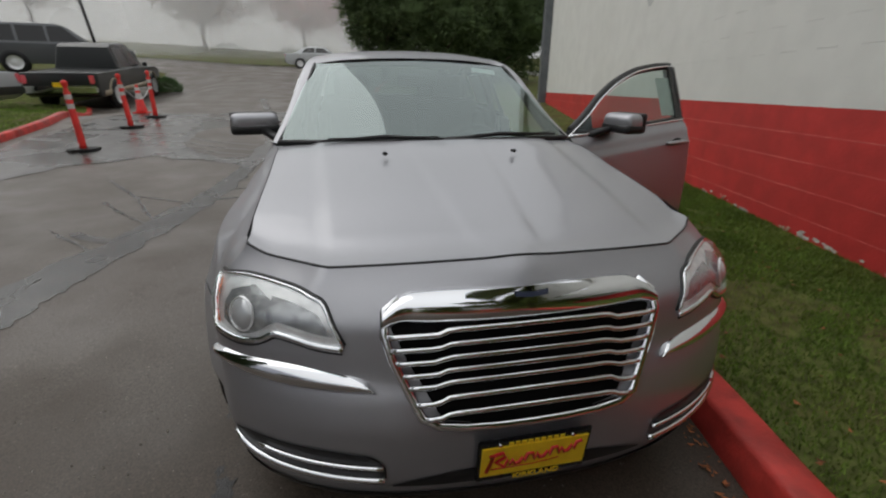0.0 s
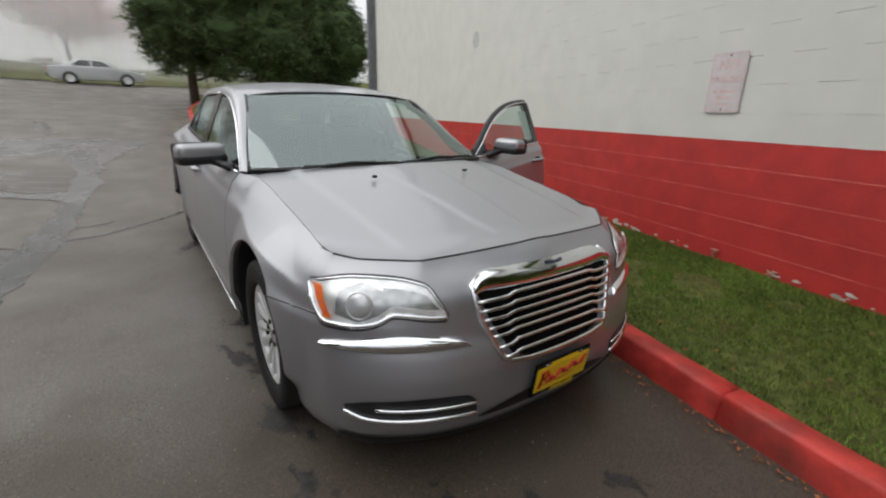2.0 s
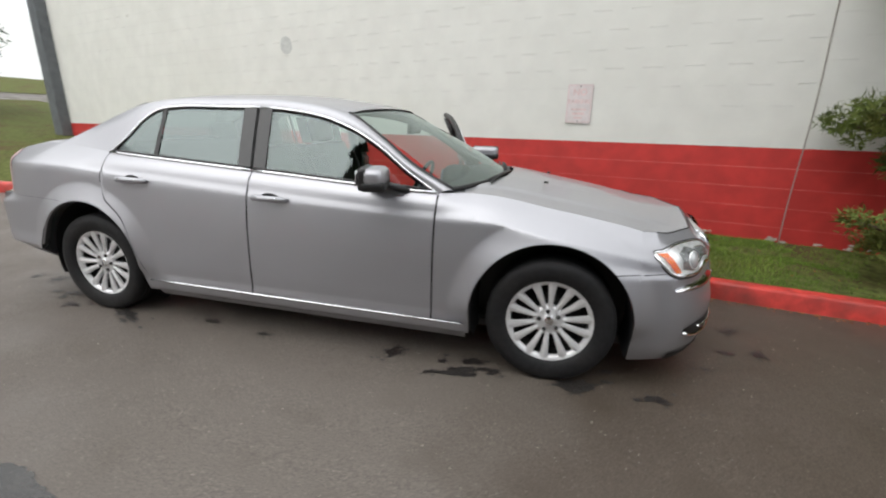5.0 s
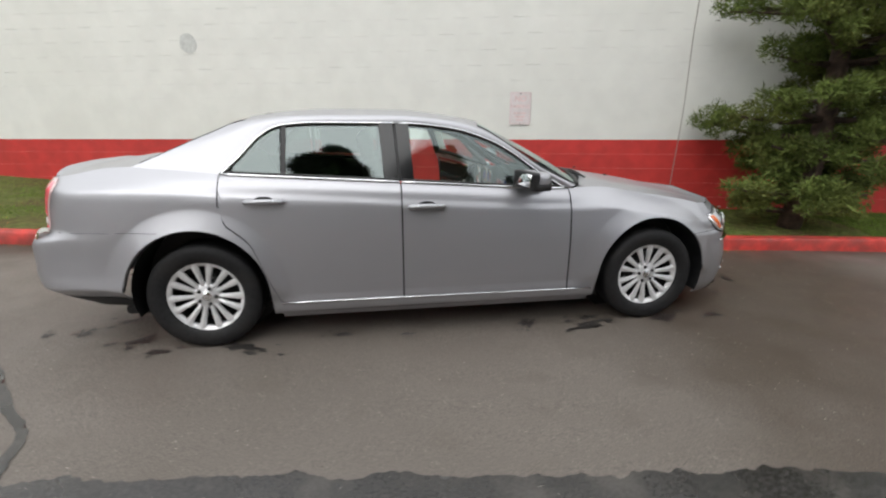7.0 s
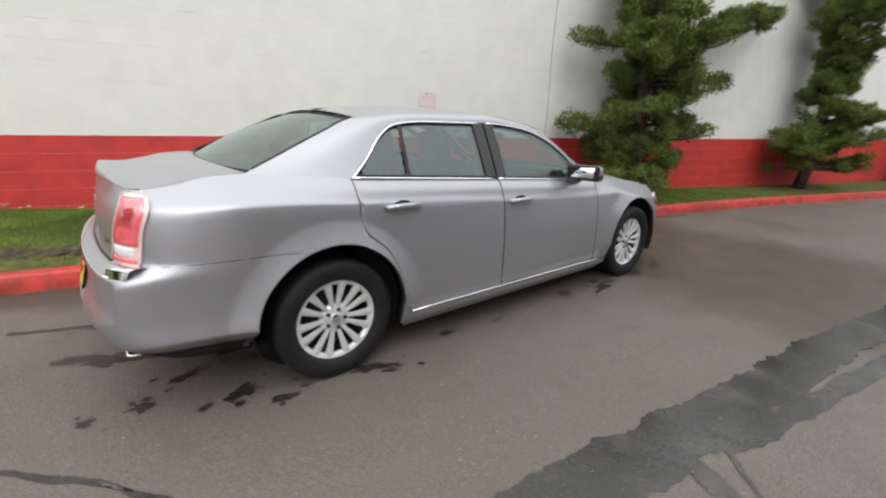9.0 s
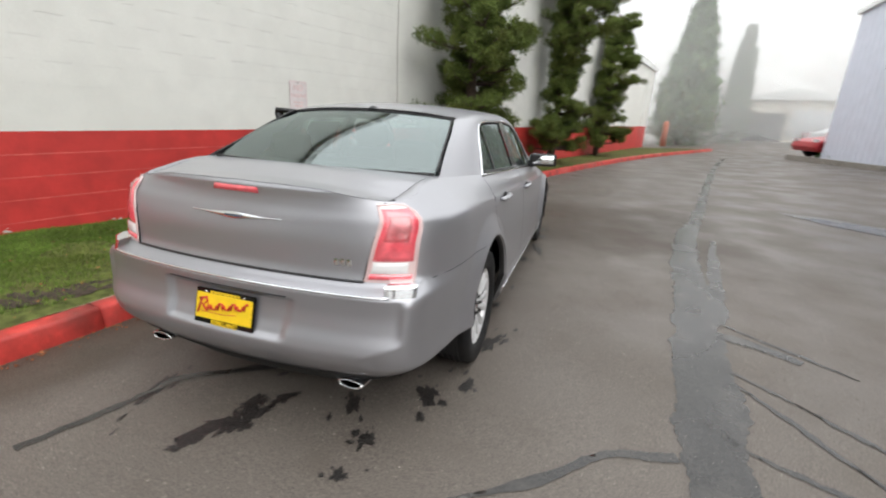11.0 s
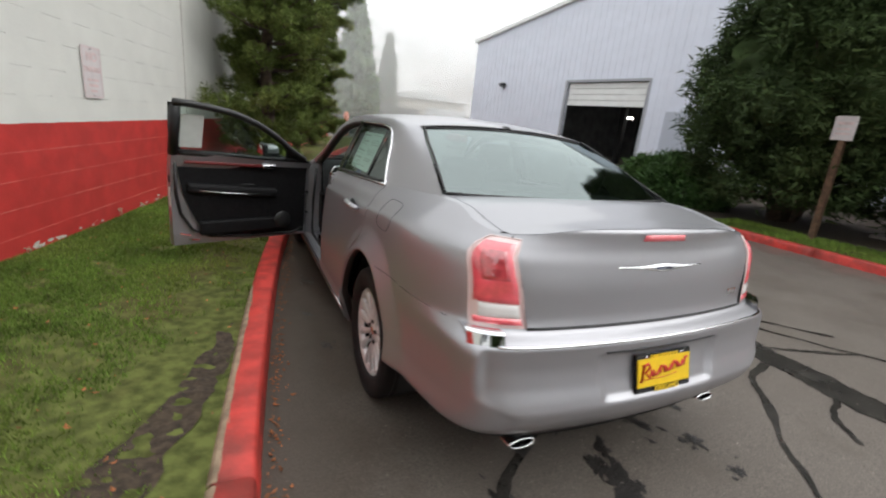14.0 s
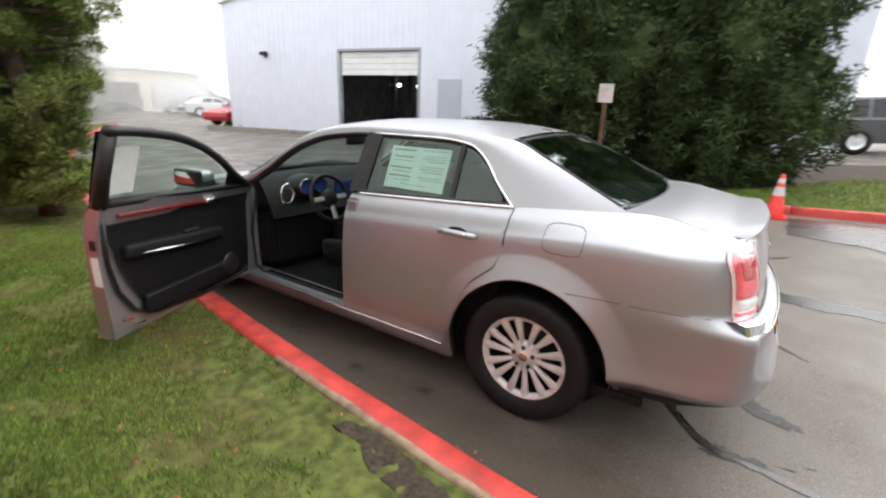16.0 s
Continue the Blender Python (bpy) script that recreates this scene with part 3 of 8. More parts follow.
def block_wall():
    w = thing("wall_east", "painted concrete block wall, red below and white above", "block wall", kind="structure")
    length = (WALL_Y1 - WALL_Y0) / WALL_DIR.y
    base = wall_point(WALL_Y0)
    zr = -0.36
    rows = int((WALL_H - zr) / BLOCK_H)
    red_rows = round((RED_TOP - zr) / BLOCK_H)
    zr = RED_TOP - red_rows * BLOCK_H
    tilt = RED_SLOPE * WALL_DIR.y
    core = moved(box(0.02, 0.22, 0, length, zr - 0.3, WALL_H), Matrix.Translation(base) @ Matrix.Rotation(-math.atan2(WB, 1), 4, "Z"))
    part("core", core, WHITEPAINT, w)
    wm = Matrix.Translation(base) @ Matrix.Rotation(-math.atan2(WB, 1), 4, "Z")

    def block_mesh(mat, ln, rough, red=True):
        e, g, ey = 0.0012 if red else 0.00025, 0.0, 0.0
        l, h, d = ln - g, BLOCK_H - g, 0.022
        vs = [(0, g, g), (0, l, g), (0, l, h), (0, g, h)]
        vs = [(d, g, g), (d, l, g), (d, l, h), (d, g, h), (e, g, g), (e, l, g), (e, l, h), (e, g, h), (0, g + ey, g + e), (0, l - ey, g + e), (0, l - ey, h - e), (0, g + ey, h - e)]
        fs = [(8, 11, 10, 9)]
        for a, b in ((0, 4), (4, 8)):
            for i in range(4):
                j = (i + 1) % 4
                fs.append((a + i, b + i, b + j, a + j))
        return vs, fs
    near = {}
    for nm, mat in (("red", REDPAINT), ("white", WHITEPAINT)):
        near[nm] = mesh_of("block", *block_mesh(mat, BLOCK_L, 0, nm == "red"), mat)
    rest = {"red": ([], []), "white": ([], [])}
    rng = random.Random(11)
    n = int(length / BLOCK_L) + 1
    todo = []
    for r in range(rows + 1):
        kind = "red" if r < red_rows else "white"
        for c in range(-1, n):
            s = (c + (0.5 if r % 2 else 0)) * BLOCK_L
            a, b = max(0, s), min(length, s + BLOCK_L)
            if b - a < 0.05:
                continue
            yy = base.y + (a + b) / 2 * WALL_DIR.y
            z = zr + r * BLOCK_H + tilt * ((a + b) / 2) - tilt * (-base.y) / WALL_DIR.y
            off = 0.0
            if z < wall_foot(yy) - 0.3:
                continue
            if b - a > BLOCK_L - 0.01 and -4.6 < yy < 0.9 and z < 3.05:
                todo.append((kind, a, z, off))
                continue
            vs, fs = block_mesh(None, b - a, 0, kind == "red")
            k = len(rest[kind][0])
            rest[kind][0].extend((v[0] + off, v[1] + a, v[2] + z) for v in vs)
            rest[kind][1].extend(tuple(i + k for i in f) for f in fs)
    for r in range(1, red_rows):
        z = zr + r * BLOCK_H
        za, zb = (z + tilt * (s - (-base.y) / WALL_DIR.y) for s in (0, length))
        vs = [(x, s, zz + dz) for s, zz in ((0, za), (length, zb)) for x, dz in ((-0.0012, -0.0028), (-0.0012, 0.0028), (0.003, 0.0035), (0.003, -0.0035))]
        part("mortar_line", moved((vs, [(0, 1, 5, 4), (1, 2, 6, 5), (3, 0, 4, 7)]), wm), WORNJOINT, w)
    for kind, (vs, fs) in rest.items():
        tagged(part(f"far_blocks", moved((vs, fs), wm), REDPAINT if kind == "red" else WHITEPAINT, w), kind="stuff")
    return w, wm, near, todo


wall_parts = block_wall()
far_end = Matrix.Translation(wall_point(WALL_Y1)) @ Matrix.Rotation(-math.atan2(WB, 1), 4, "Z")
tagged(part("wall_north", moved(box(0, 9, -0.25, -0.02, -1, WALL_H - 0.05), far_end), WHITEPAINT), "white end wall of the block building", "wall", kind="structure")
tagged(part("wall_south", moved(box(0, 9, 0.02, 0.25, -1, WALL_H - 0.05), Matrix.Translation(wall_point(WALL_Y0)) @ Matrix.Rotation(-math.atan2(WB, 1), 4, "Z")), WHITEPAINT), "white end wall of the block building", "wall", kind="structure")
tagged(part("roof", moved(box(-0.12, 9, -(WALL_Y1 - WALL_Y0) / WALL_DIR.y - 0.1, 0.1, WALL_H, WALL_H + 0.25), far_end), WHITEMETAL), "flat roof edge of the block building", "roof", kind="structure")
# dark grey upright box at the corner, and the slack joint in the wall
corner_box = thing("downpipe", "wide dark grey upright band at the wall's corner", "downpipe", kind="structure")
part("corner_box", moved(box(-0.22, 0.02, -0.35, 0.1, 0.3, WALL_H, 0.02), far_end), material("corner_grey", (0.13, 0.14, 0.15), 0.6, 0, 0.15, 5), corner_box)
cable = thing("wall_joint", "thin dark vertical sealed joint running up the wall", "joint", kind="structure")
part("sealant", tube([wall_point(-3.84 + 0.01 * math.sin(z * 3), 0.0015, z) for z in np.arange(0.1, WALL_H, 0.25)], 0.006, 6), material("joint_sealant", (0.30, 0.27, 0.24), 0.8), cable)


# ---- the silver saloon ----
def pad(sx, sy, sz, r=0.06, n=3):
    bm = bmesh.new()
    bmesh.ops.create_cube(bm, size=1)
    bmesh.ops.transform(bm, verts=bm.verts, matrix=Matrix.Diagonal((sx, sy, sz, 1)))
    bmesh.ops.bevel(bm, geom=bm.edges[:], offset=r, segments=n, affect="EDGES", profile=0.6)
    bm.verts.ensure_lookup_table()
    out = [v.co.copy() for v in bm.verts], [[v.index for v in f.verts] for f in bm.faces], True
    bm.free()
    return out


saloon = thing("sedan", "silver four-door saloon car with chrome trim, driver's door wide open", "car")
SILL = 0.215
roof_z = spline((-0.34, -0.1, 0.25, 0.7, 1.0, 1.25), (1.430, 1.472, 1.506, 1.51, 1.495, 1.46))
TRIM_Y = (1.37, 1.26, 1.135, 1.03, 0.79, 0.29, -0.07, -0.31, -0.51, -0.68, -0.88)
TRIM_Z = (1.105, 1.205, 1.335, 1.39, 1.412, 1.412, 1.382, 1.315, 1.212, 1.092, 0.978)
RIM = ((0.715, 1.90, 1.147), (0.675, 1.72, 1.225), (0.625, 1.45, 1.345), (0.585, 1.24, 1.425), (0.575, 0.85, 1.465), (0.58, 0.31, 1.47), (0.59, -0.06, 1.440), (0.61, -0.27, 1.392), (0.655, -0.49, 1.265), (0.715, -0.70, 1.125), (0.775, -0.96, 1.0))


def pane_x(z, y=0.0):
    """Half the width of the cabin at the side glass, drawn in towards the windscreen."""
    return 0.818 - 0.40 * (z - 1.06) - 0.10 * max(0, z - 1.06) ** 2 - 0.05 * soft((-0.1 - y) / 0.75)


def path_fn(pts):
    t = [i / (len(pts) - 1) for i in range(len(pts))]
    f = [spline(t, [p[k] for p in pts]) for k in range(len(pts[0]))]
    return lambda u: tuple(g(u) for g in f)


trim_line = path_fn([(pane_x(z, y), y, z) for y, z in zip(TRIM_Y, TRIM_Z)])
rim_line = path_fn(RIM)


def arch_z(y, lo=SILL):
    for c, zc in ARCHES:
        if abs(y - c) < ARCH:
            return max(lo, zc + math.sqrt(ARCH ** 2 - (y - c) ** 2))
    return lo


def ys_between(y0, y1, n):
    """Places along the car, closer together at the ends of the wheel arches."""
    ys = [y0 + (y1 - y0) * i / n for i in range(n + 1)]
    for c, zc in ARCHES:
        ys += [c + ARCH * math.cos(math.pi * i / 28) * s for i in range(15) for s in (1, -1)]
        ys += [c + s * (ARCH + 0.001) for s in (1, -1)]
    return sorted(y for y in set(round(v, 4) for v in ys) if y0 - 1e-6 <= y <= y1 + 1e-6)


def side_panel(s, y0, y1, lo, hi, n=24, rows=22, inset=0.0):
    ys = ys_between(y0, y1, n)
    vs, fs = [], []
    for y in ys:
        a, b = lo(y), hi(y)
        for j in range(rows + 1):
            v = j / rows
            z = a + (b - a) * v
            vs.append((s * (side_x(y, z) - inset), y, z))
    m = rows + 1
    for i in range(len(ys) - 1):
        for j in range(rows):
            q = (i * m + j, (i + 1) * m + j, (i + 1) * m + j + 1, i * m + j + 1)
            fs.append(q if s > 0 else q[::-1])
    # turned-in return along the lower edge
    k = len(vs)
    for i, y in enumerate(ys):
        p = vs[i * m]
        vs.append((p[0] - s * 0.035, p[1], p[2] + 0.004))
    for i in range(len(ys) - 1):
        q = (i * m, k + i, k + i + 1, (i + 1) * m)
        fs.append(q if s > 0 else q[::-1])
    return vs, fs, True


door_cut_y = spline((0.30, 0.70, 0.82, 0.95, 1.12), (1.06, 1.215, 1.345, 1.375, 1.36))
door_cut_z = spline((1.06, 1.10, 1.215, 1.30, 1.345, 1.37), (0.30, 0.42, 0.70, 0.78, 0.82, 0.93))
G = 0.0035   # half a shut line


def hi(y):
    return edge_z(y)


DOOR_LO = 0.285   # lower edge of the doors


def rear_door_lo(y):
    return DOOR_LO if y < 1.05 else max(DOOR_LO, door_cut_z(y), arch_z(y)) + G


DOOR_HINGE = Vector((0.925, -0.88, 0))
OPEN = Matrix.Translation(DOOR_HINGE) @ Matrix.Rotation(radians(-70), 4, "Z") @ Matrix.Translation(-DOOR_HINGE)
front_door = {}


def trim_bar(u0, u1, s, r, n=26, out=0.004):
    return tube([(s * (trim_line(u0 + (u1 - u0) * i / n)[0] + out), *trim_line(u0 + (u1 - u0) * i / n)[1:]) for i in range(n + 1)], r, 8)


def belt_point(y, out=0.006, up=0.0):
    return (edge_x(y) + out, y, edge_z(y) + up)


def trim_u(y):
    """The place along the window's upper line for a place along the car."""
    lo, hi2 = 0.0, 1.0
    for _ in range(40):
        mid = (lo + hi2) / 2
        if trim_line(mid)[1] > y:
            lo = mid
        else:
            hi2 = mid
    return lo


def window(s, y0, y1, top_in=0.02, bot_in=0.012, n=22, rows=10, out=-0.004):
    """Side glass between the belt and the upper line."""
    def fn(u, v):
        y = y0 + (y1 - y0) * u
        zt = trim_line(trim_u(y))[2] - top_in
        zb = edge_z(y) + bot_in
        zt = max(zt, zb + 0.002)
        z = zb + (zt - zb) * v
        return (s * (pane_x(z, y) + out), y, z)
    return grid(fn, n, rows, flip=s < 0)


for s, tag in ((-1, "passenger"), (1, "driver")):
    part("front_fender", side_panel(s, YF, -0.885, arch_z, hi, 60, 46), SILVER, saloon)
    fd = side_panel(s, -0.875, 0.270, lambda y: DOOR_LO, hi, 24, 40)
    rd = side_panel(s, 0.280, 1.372, rear_door_lo, hi, 60, 46)
    qa = side_panel(s, 1.055, 1.379, lambda y: max(arch_z(y), SILL) if y > ARCHES[1][0] - ARCH else SILL, lambda y: max(door_cut_z(y), arch_z(y) + 0.004) - G, 30, 18)
    qb = side_panel(s, 1.379, YR, arch_z, hi, 46, 46)
    part("rear_quarter", joined(qa, qb), SILVER, saloon)
    # door blades, glass and bright work
    fdoor = part("front_door", fd if s < 0 else moved(fd, OPEN), SILVER, saloon, "" if s < 0 else "open door with black padded lining")
    rdoor = part("rear_door", rd, SILVER, saloon)
    M = Matrix() if s < 0 else OPEN
    part("window_glass", moved(window(s, -0.80, 0.23), M), GLASS, fdoor).visible_shadow = False
    part("window_glass", window(s, 0.375, 0.985), DARKGLASS if s < 0 else GLASS, rdoor).visible_shadow = False
    part("quarter_glass", window(s, 1.02, 1.30), DARKGLASS, rdoor).visible_shadow = False
    uB, uC = trim_u(0.27), trim_u(0.295)
    part("chrome_trim", moved(trim_bar(uB, 1.0, s, 0.0065, out=0.002), M), CHROME, fdoor)
    part("chrome_trim", trim_bar(0.0, uC, s, 0.0075, out=0.002), CHROME, rdoor)
    part("belt_trim", moved(tube([(s * p[0], p[1], p[2]) for p in (belt_point(y) for y in np.linspace(-0.87, 0.268, 14))], 0.0085, 8), M), CHROME, fdoor)
    part("belt_trim", tube([(s * p[0], p[1], p[2]) for p in (belt_point(y) for y in np.linspace(0.283, 1.37, 14))], 0.0085, 8), CHROME, rdoor)
    # black frame round the glass

    def post(ya, yb, w, sd=s, o=0.002, slope=0.0):
        def fn(u, v):
            zb, zt = edge_z(ya) + 0.004, trim_line(trim_u(yb))[2] - 0.004
            z = zb + (zt - zb) * v
            y = ya + (yb - ya) * v + w * (u - 0.5)
            return (sd * (pane_x(z) + o), y, z)
        return grid(fn, 2, 8, flip=sd < 0)
    part("pillar_cover", moved(post(0.230, 0.252, 0.085), M), GLOSSBLACK, fdoor)
    part("pillar_cover", post(0.335, 0.36, 0.09, o=0.0045), GLOSSBLACK, rdoor)
    part("pillar_core", post(0.282, 0.306, 0.075, o=-0.008), BLACK, saloon)
    part("glass_divider", post(1.003, 0.995, 0.028), BLACK, rdoor)
    part("window_seal", moved(joined(trim_bar(uB, 0.98, s, 0.012, out=-0.012), tube([(s * (pane_x(edge_z(y) + 0.01, y)), y, edge_z(y) + 0.012) for y in np.linspace(-0.84, 0.265, 12)], 0.009, 6)), M), BLACK, fdoor)
    part("window_seal", joined(trim_bar(0.02, uC, s, 0.012, out=-0.012), tube([(s * (pane_x(edge_z(y) + 0.01)), y, edge_z(y) + 0.012) for y in np.linspace(0.29, 1.35, 12)], 0.009, 6)), BLACK, rdoor)
    # handles
    for hy, hz, owner, mm in ((0.115, 0.905, fdoor, M), (1.11, 0.955, rdoor, Matrix())):
        hx = side_x(hy, hz)
        hh = part("door_handle", moved(tube([(s * (side_x(hy + d, hz) + o), hy + d, hz + 0.002 - 0.004 * (d / 0.1) ** 2) for d, o in ((-0.115, 0.004), (-0.1, 0.02), (-0.05, 0.031), (0, 0.033), (0.05, 0.031), (0.1, 0.02), (0.115, 0.004))], [0.011, 0.018, 0.020, 0.020, 0.020, 0.018, 0.011], 10, 0.85), mm), SILVER, owner)
        cup = lathe([(0.0, 0.0), (0.03, 0.0), (0.04, 0.003)], 18, "x", False)
        part("handle_cup", moved(cup, mm @ Matrix.Translation((s * (hx + 0.001), hy, hz - 0.002)) @ Matrix.Diagonal((s, 1.6, 0.8, 1))), DARKMETAL, owner)
        part("handle_strip", moved(tube([(s * (side_x(hy + d, hz) + 0.044), hy + d, hz + 0.006) for d in (-0.07, 0, 0.07)], 0.004, 6), mm), CHROME, owner)
    # mirror
    mc = Matrix.Translation((s * 0.948, -0.572, 1.070)) @ Matrix.Rotation(radians(-14 * s), 4, "Z")
    mir = part("door_mirror", moved(pad(0.256, 0.125, 0.108, 0.047, 4), M @ mc), SILVER, fdoor)
    part("mirror_base", moved(tube([(s * 0.79, -0.70, 0.985), (s * 0.83, -0.67, 1.0), (s * 0.90, -0.60, 1.03)], [0.045, 0.032, 0.03], 10, 0.7), M), BLACK, mir)
    part("mirror_underside", moved(pad(0.260, 0.129, 0.058, 0.026, 3), M @ mc @ Matrix.Translation((0, 0.0, -0.033))), BLACK, mir)
    part("mirror_glass", moved(pad(0.196, 0.01, 0.080, 0.004, 1), M @ mc @ Matrix.Translation((0, 0.076, 0.002)) @ Matrix.Rotation(radians(7), 4, "X") @ Matrix.Rotation(radians(6 * s), 4, "Z")), MIRROR, mir)
    part("mirror_rim", moved(pad(0.252, 0.046, 0.114, 0.02, 3), M @ mc @ Matrix.Translation((0, 0.052, 0.0))), BLACK, mir)
    # sill and its bright strip
    part("sill", grid(lambda u, v, s=s: (s * (0.925 - 0.05 * v * v - (0.03 if v > 0.6 else 0)), -1.07 + 2.14 * u, 0.287 - 0.122 * v), 14, 6, flip=s > 0), SILVER, saloon)
    part("sill_strip", tube([(s * 0.937, y, 0.290 + 0.010 * (y + 1.06) / 2.1) for y in np.linspace(-1.06, 1.06, 12)], 0.005, 6), CHROME, saloon)

    # cabin side: A pillar, roof rail and C pillar in one sweep
    def rail(u, v, s=s):
        a, b = trim_line(u), rim_line(u)
        bulge = 0.022 * math.sin(math.pi * v) * soft(u / 0.32)
        return (s * (a[0] + (b[0] - a[0]) * v + bulge), a[1] + (b[1] - a[1]) * v, a[2] + (b[2] - a[2]) * v + bulge * 0.6)
    part("roof_pillar", grid(rail, 60, 8, flip=s > 0), SILVER, saloon)
    part("shoulder", grid(lambda u, v, s=s: (s * (edge_x(1.37 + 0.55 * u) * (1 - v) + v * (pane_x(1.105) + (0.715 - pane_x(1.105)) * u)), 1.37 + 0.55 * u, edge_z(1.37 + 0.55 * u) * (1 - v) + v * (1.107 + 0.042 * u)), 12, 2, flip=s < 0), SILVER, saloon)
    for c, zc in ARCHES:
        part("wheel_housing", joined(*[grid(lambda u, v, s=s, c=c, zc=zc: (s * ((0.915 if c < 0 else 0.865) - 0.30 * v), c + (ARCH - 0.004) * math.cos(-0.35 + (math.pi + 0.7) * u), zc + (ARCH - 0.004) * math.sin(-0.35 + (math.pi + 0.7) * u)), 26, 3, flip=s > 0)], moved(lathe([(0.0, 0.0), (ARCH, 0.0)], 24, "x", False), Matrix.Translation((s * 0.6, c, zc)))), BLACK, saloon)

# dark shell behind the shut lines
inner = []
for s in (-1, 1):
    for a, b, lo in ((YF, -0.86, arch_z), (0.29, YR, arch_z)) + (((-0.86, 0.29, arch_z),) if s < 0 else ()):
        inner.append(side_panel(s, a, b, lo, lambda y: edge_z(y) - 0.012, 16, 10, 0.016))
for shell_piece in inner:
    part("inner_shell", shell_piece, BLACK, saloon)
part("underbody", box(-0.70, 0.70, -1.98, 2.1, 0.18, 0.24, 0.01), BLACK, saloon)


# front: bumper skin, then what is set into it
def skin(point, top, n=110, rows=34, lo=0.17, flip=False):
    def fn(u, v):
        w = 2 * u - 1
        w = math.copysign(1 - (1 - abs(w)) ** 2.4, w)
        zt = top(w)
        return point(w, lo + (zt - lo) * v)
    return grid(fn, n, rows, flip)


def normal_at(point, u, z):
    p = Vector(point(u, z))
    a = Vector(point(min(0.999, u + 0.004), z)) - Vector(point(max(-0.999, u - 0.004), z))
    b = Vector(point(u, z + 0.004)) - Vector(point(u, z - 0.004))
    return a.cross(b).normalized()


def patch(point, u0, u1, lo, up, out=0.004, n=24, rows=8, flip=False, rim=0.0, crown=0.0):
    """A piece of skin between two edges, standing proud of it."""
    sgn = -1 if flip else 1

    def fn(i, v):
        u = u0 + (u1 - u0) * i
        a, b = lo(u), up(u)
        z = a + (b - a) * v
        nn = normal_at(point, u, z) * sgn
        o = out - (rim if (i in (0, 1) or v in (0, 1)) else 0) + crown * math.sin(math.pi * v)
        return Vector(point(u, z)) + nn * o
    return grid(fn, n, rows, flip)


def bead(point, us, zs, r, out=0.004, flip=False, seg=8, fl=1.0):
    sgn = -1 if flip else 1
    return tube([Vector(point(u, z)) + normal_at(point, u, z) * sgn * out for u, z in zip(us, zs)], r, seg, fl)


part("front_bumper", skin(front_point, front_top, 110, 44), SILVER, saloon)
hood_lip = lambda u: front_point(u, front_top(u))


def hood_fn(i, v):
    u = 2 * i - 1
    f = hood_lip(u * 0.985)
    b = abs(u)
    y1 = -1.19 + 0.25 * b ** 2.4
    y = f[1] + 0.004 + (y1 - f[1] - 0.004) * v
    k = soft(v / 0.16)
    x = f[0] * (1 - k) + u * (edge_x(y) - 0.003) * k
    outer = 1 - soft((b - (0.64 + 0.10 * v)) / 0.07)
    spine = 1 - soft((b - (0.09 + 0.13 * v)) / 0.05)
    zz = edge_z(y) - 0.001 + 0.040 * (1 - b ** 2.2) + k * (0.009 * outer + 0.005 * spine * (1 - 0.7 * v))
    return (x, y, (f[2] + 0.001) * (1 - k) + zz * k)


part("bonnet", grid(hood_fn, 96, 48), SILVER, saloon)
part("bonnet_gap", bead(front_point, [0.98 * (i / 30 - 1) for i in range(61)], [front_top(0.98 * (i / 30 - 1)) for i in range(61)], 0.0035, 0.0005), BLACK, saloon)
for s in (-1, 1):
    part("washer_jet", moved(box(-0.011, 0.011, -0.016, 0.012, 0, 0.013, 0.004), Matrix.Translation((s * 0.284, -1.43, 1.003))), BLACK, saloon)

# grille
g_side = spline((0.475, 0.5, 0.54, 0.64, 0.73, 0.758), (0.255, 0.315, 0.345, 0.40, 0.445, 0.40))


def grille_lo(u):
    return 0.468 + 0.018 * min(1, abs(u) / 0.27) ** 4 if abs(u) < 0.27 else 0.486 + (abs(u) - 0.27) / 0.175 * 0.25


def grille_up(u):
    return 0.762 - 0.03 * max(0, (abs(u) - 0.36) / 0.09) ** 2


# near-black matte patch stands in for the shade behind the grille bars
part("grille_shade", patch(front_point, -0.43, 0.43, lambda u: grille_lo(u) + 0.012, lambda u: grille_up(u) - 0.02, 0.004, 40, 10), PIT, saloon)
loop = [(-0.40, 0.752), (-0.435, 0.73), (-0.43, 0.69), (-0.40, 0.63), (-0.355, 0.55), (-0.325, 0.503), (-0.28, 0.482), (-0.2, 0.474), (-0.1, 0.471), (0, 0.47)]
loop = loop + [(-u, z) for u, z in loop[-2::-1]]
part("grille_surround", bead(front_point, [p[0] for p in loop], [p[1] for p in loop], 0.013, 0.010), CHROME, saloon)
part("grille_header", patch(front_point, -0.435, 0.435, lambda u: grille_up(u) - 0.048 - 0.012 * (1 - (u / 0.435) ** 2), lambda u: grille_up(u) + 0.010 * (1 - (u / 0.435) ** 4), 0.006, 40, 12, rim=0.004, crown=0.024), CHROME, saloon)
for i in range(7):
    z = 0.694 - i * 0.0305
    w = min(0.415, g_side(z) - 0.012)
    us = [-w + 2 * w * k / 30 for k in range(31)]
    zz = [z - 0.009 * min(1, max(0, (abs(u) - 0.245) / 0.03)) + 0.004 * (1 - (u / w) ** 2) for u in us]
    part("grille_bar", bead(front_point, us, zz, 0.0078, 0.018, fl=1.0), CHROME, saloon)
badge = part("winged_badge", patch(front_point, -0.2, 0.2, lambda u: 0.748 - 0.010 * (1 - abs(u) / 0.2), lambda u: 0.757 + 0.012 * (1 - abs(u) / 0.2), 0.031, 24, 3), CHROME, saloon)
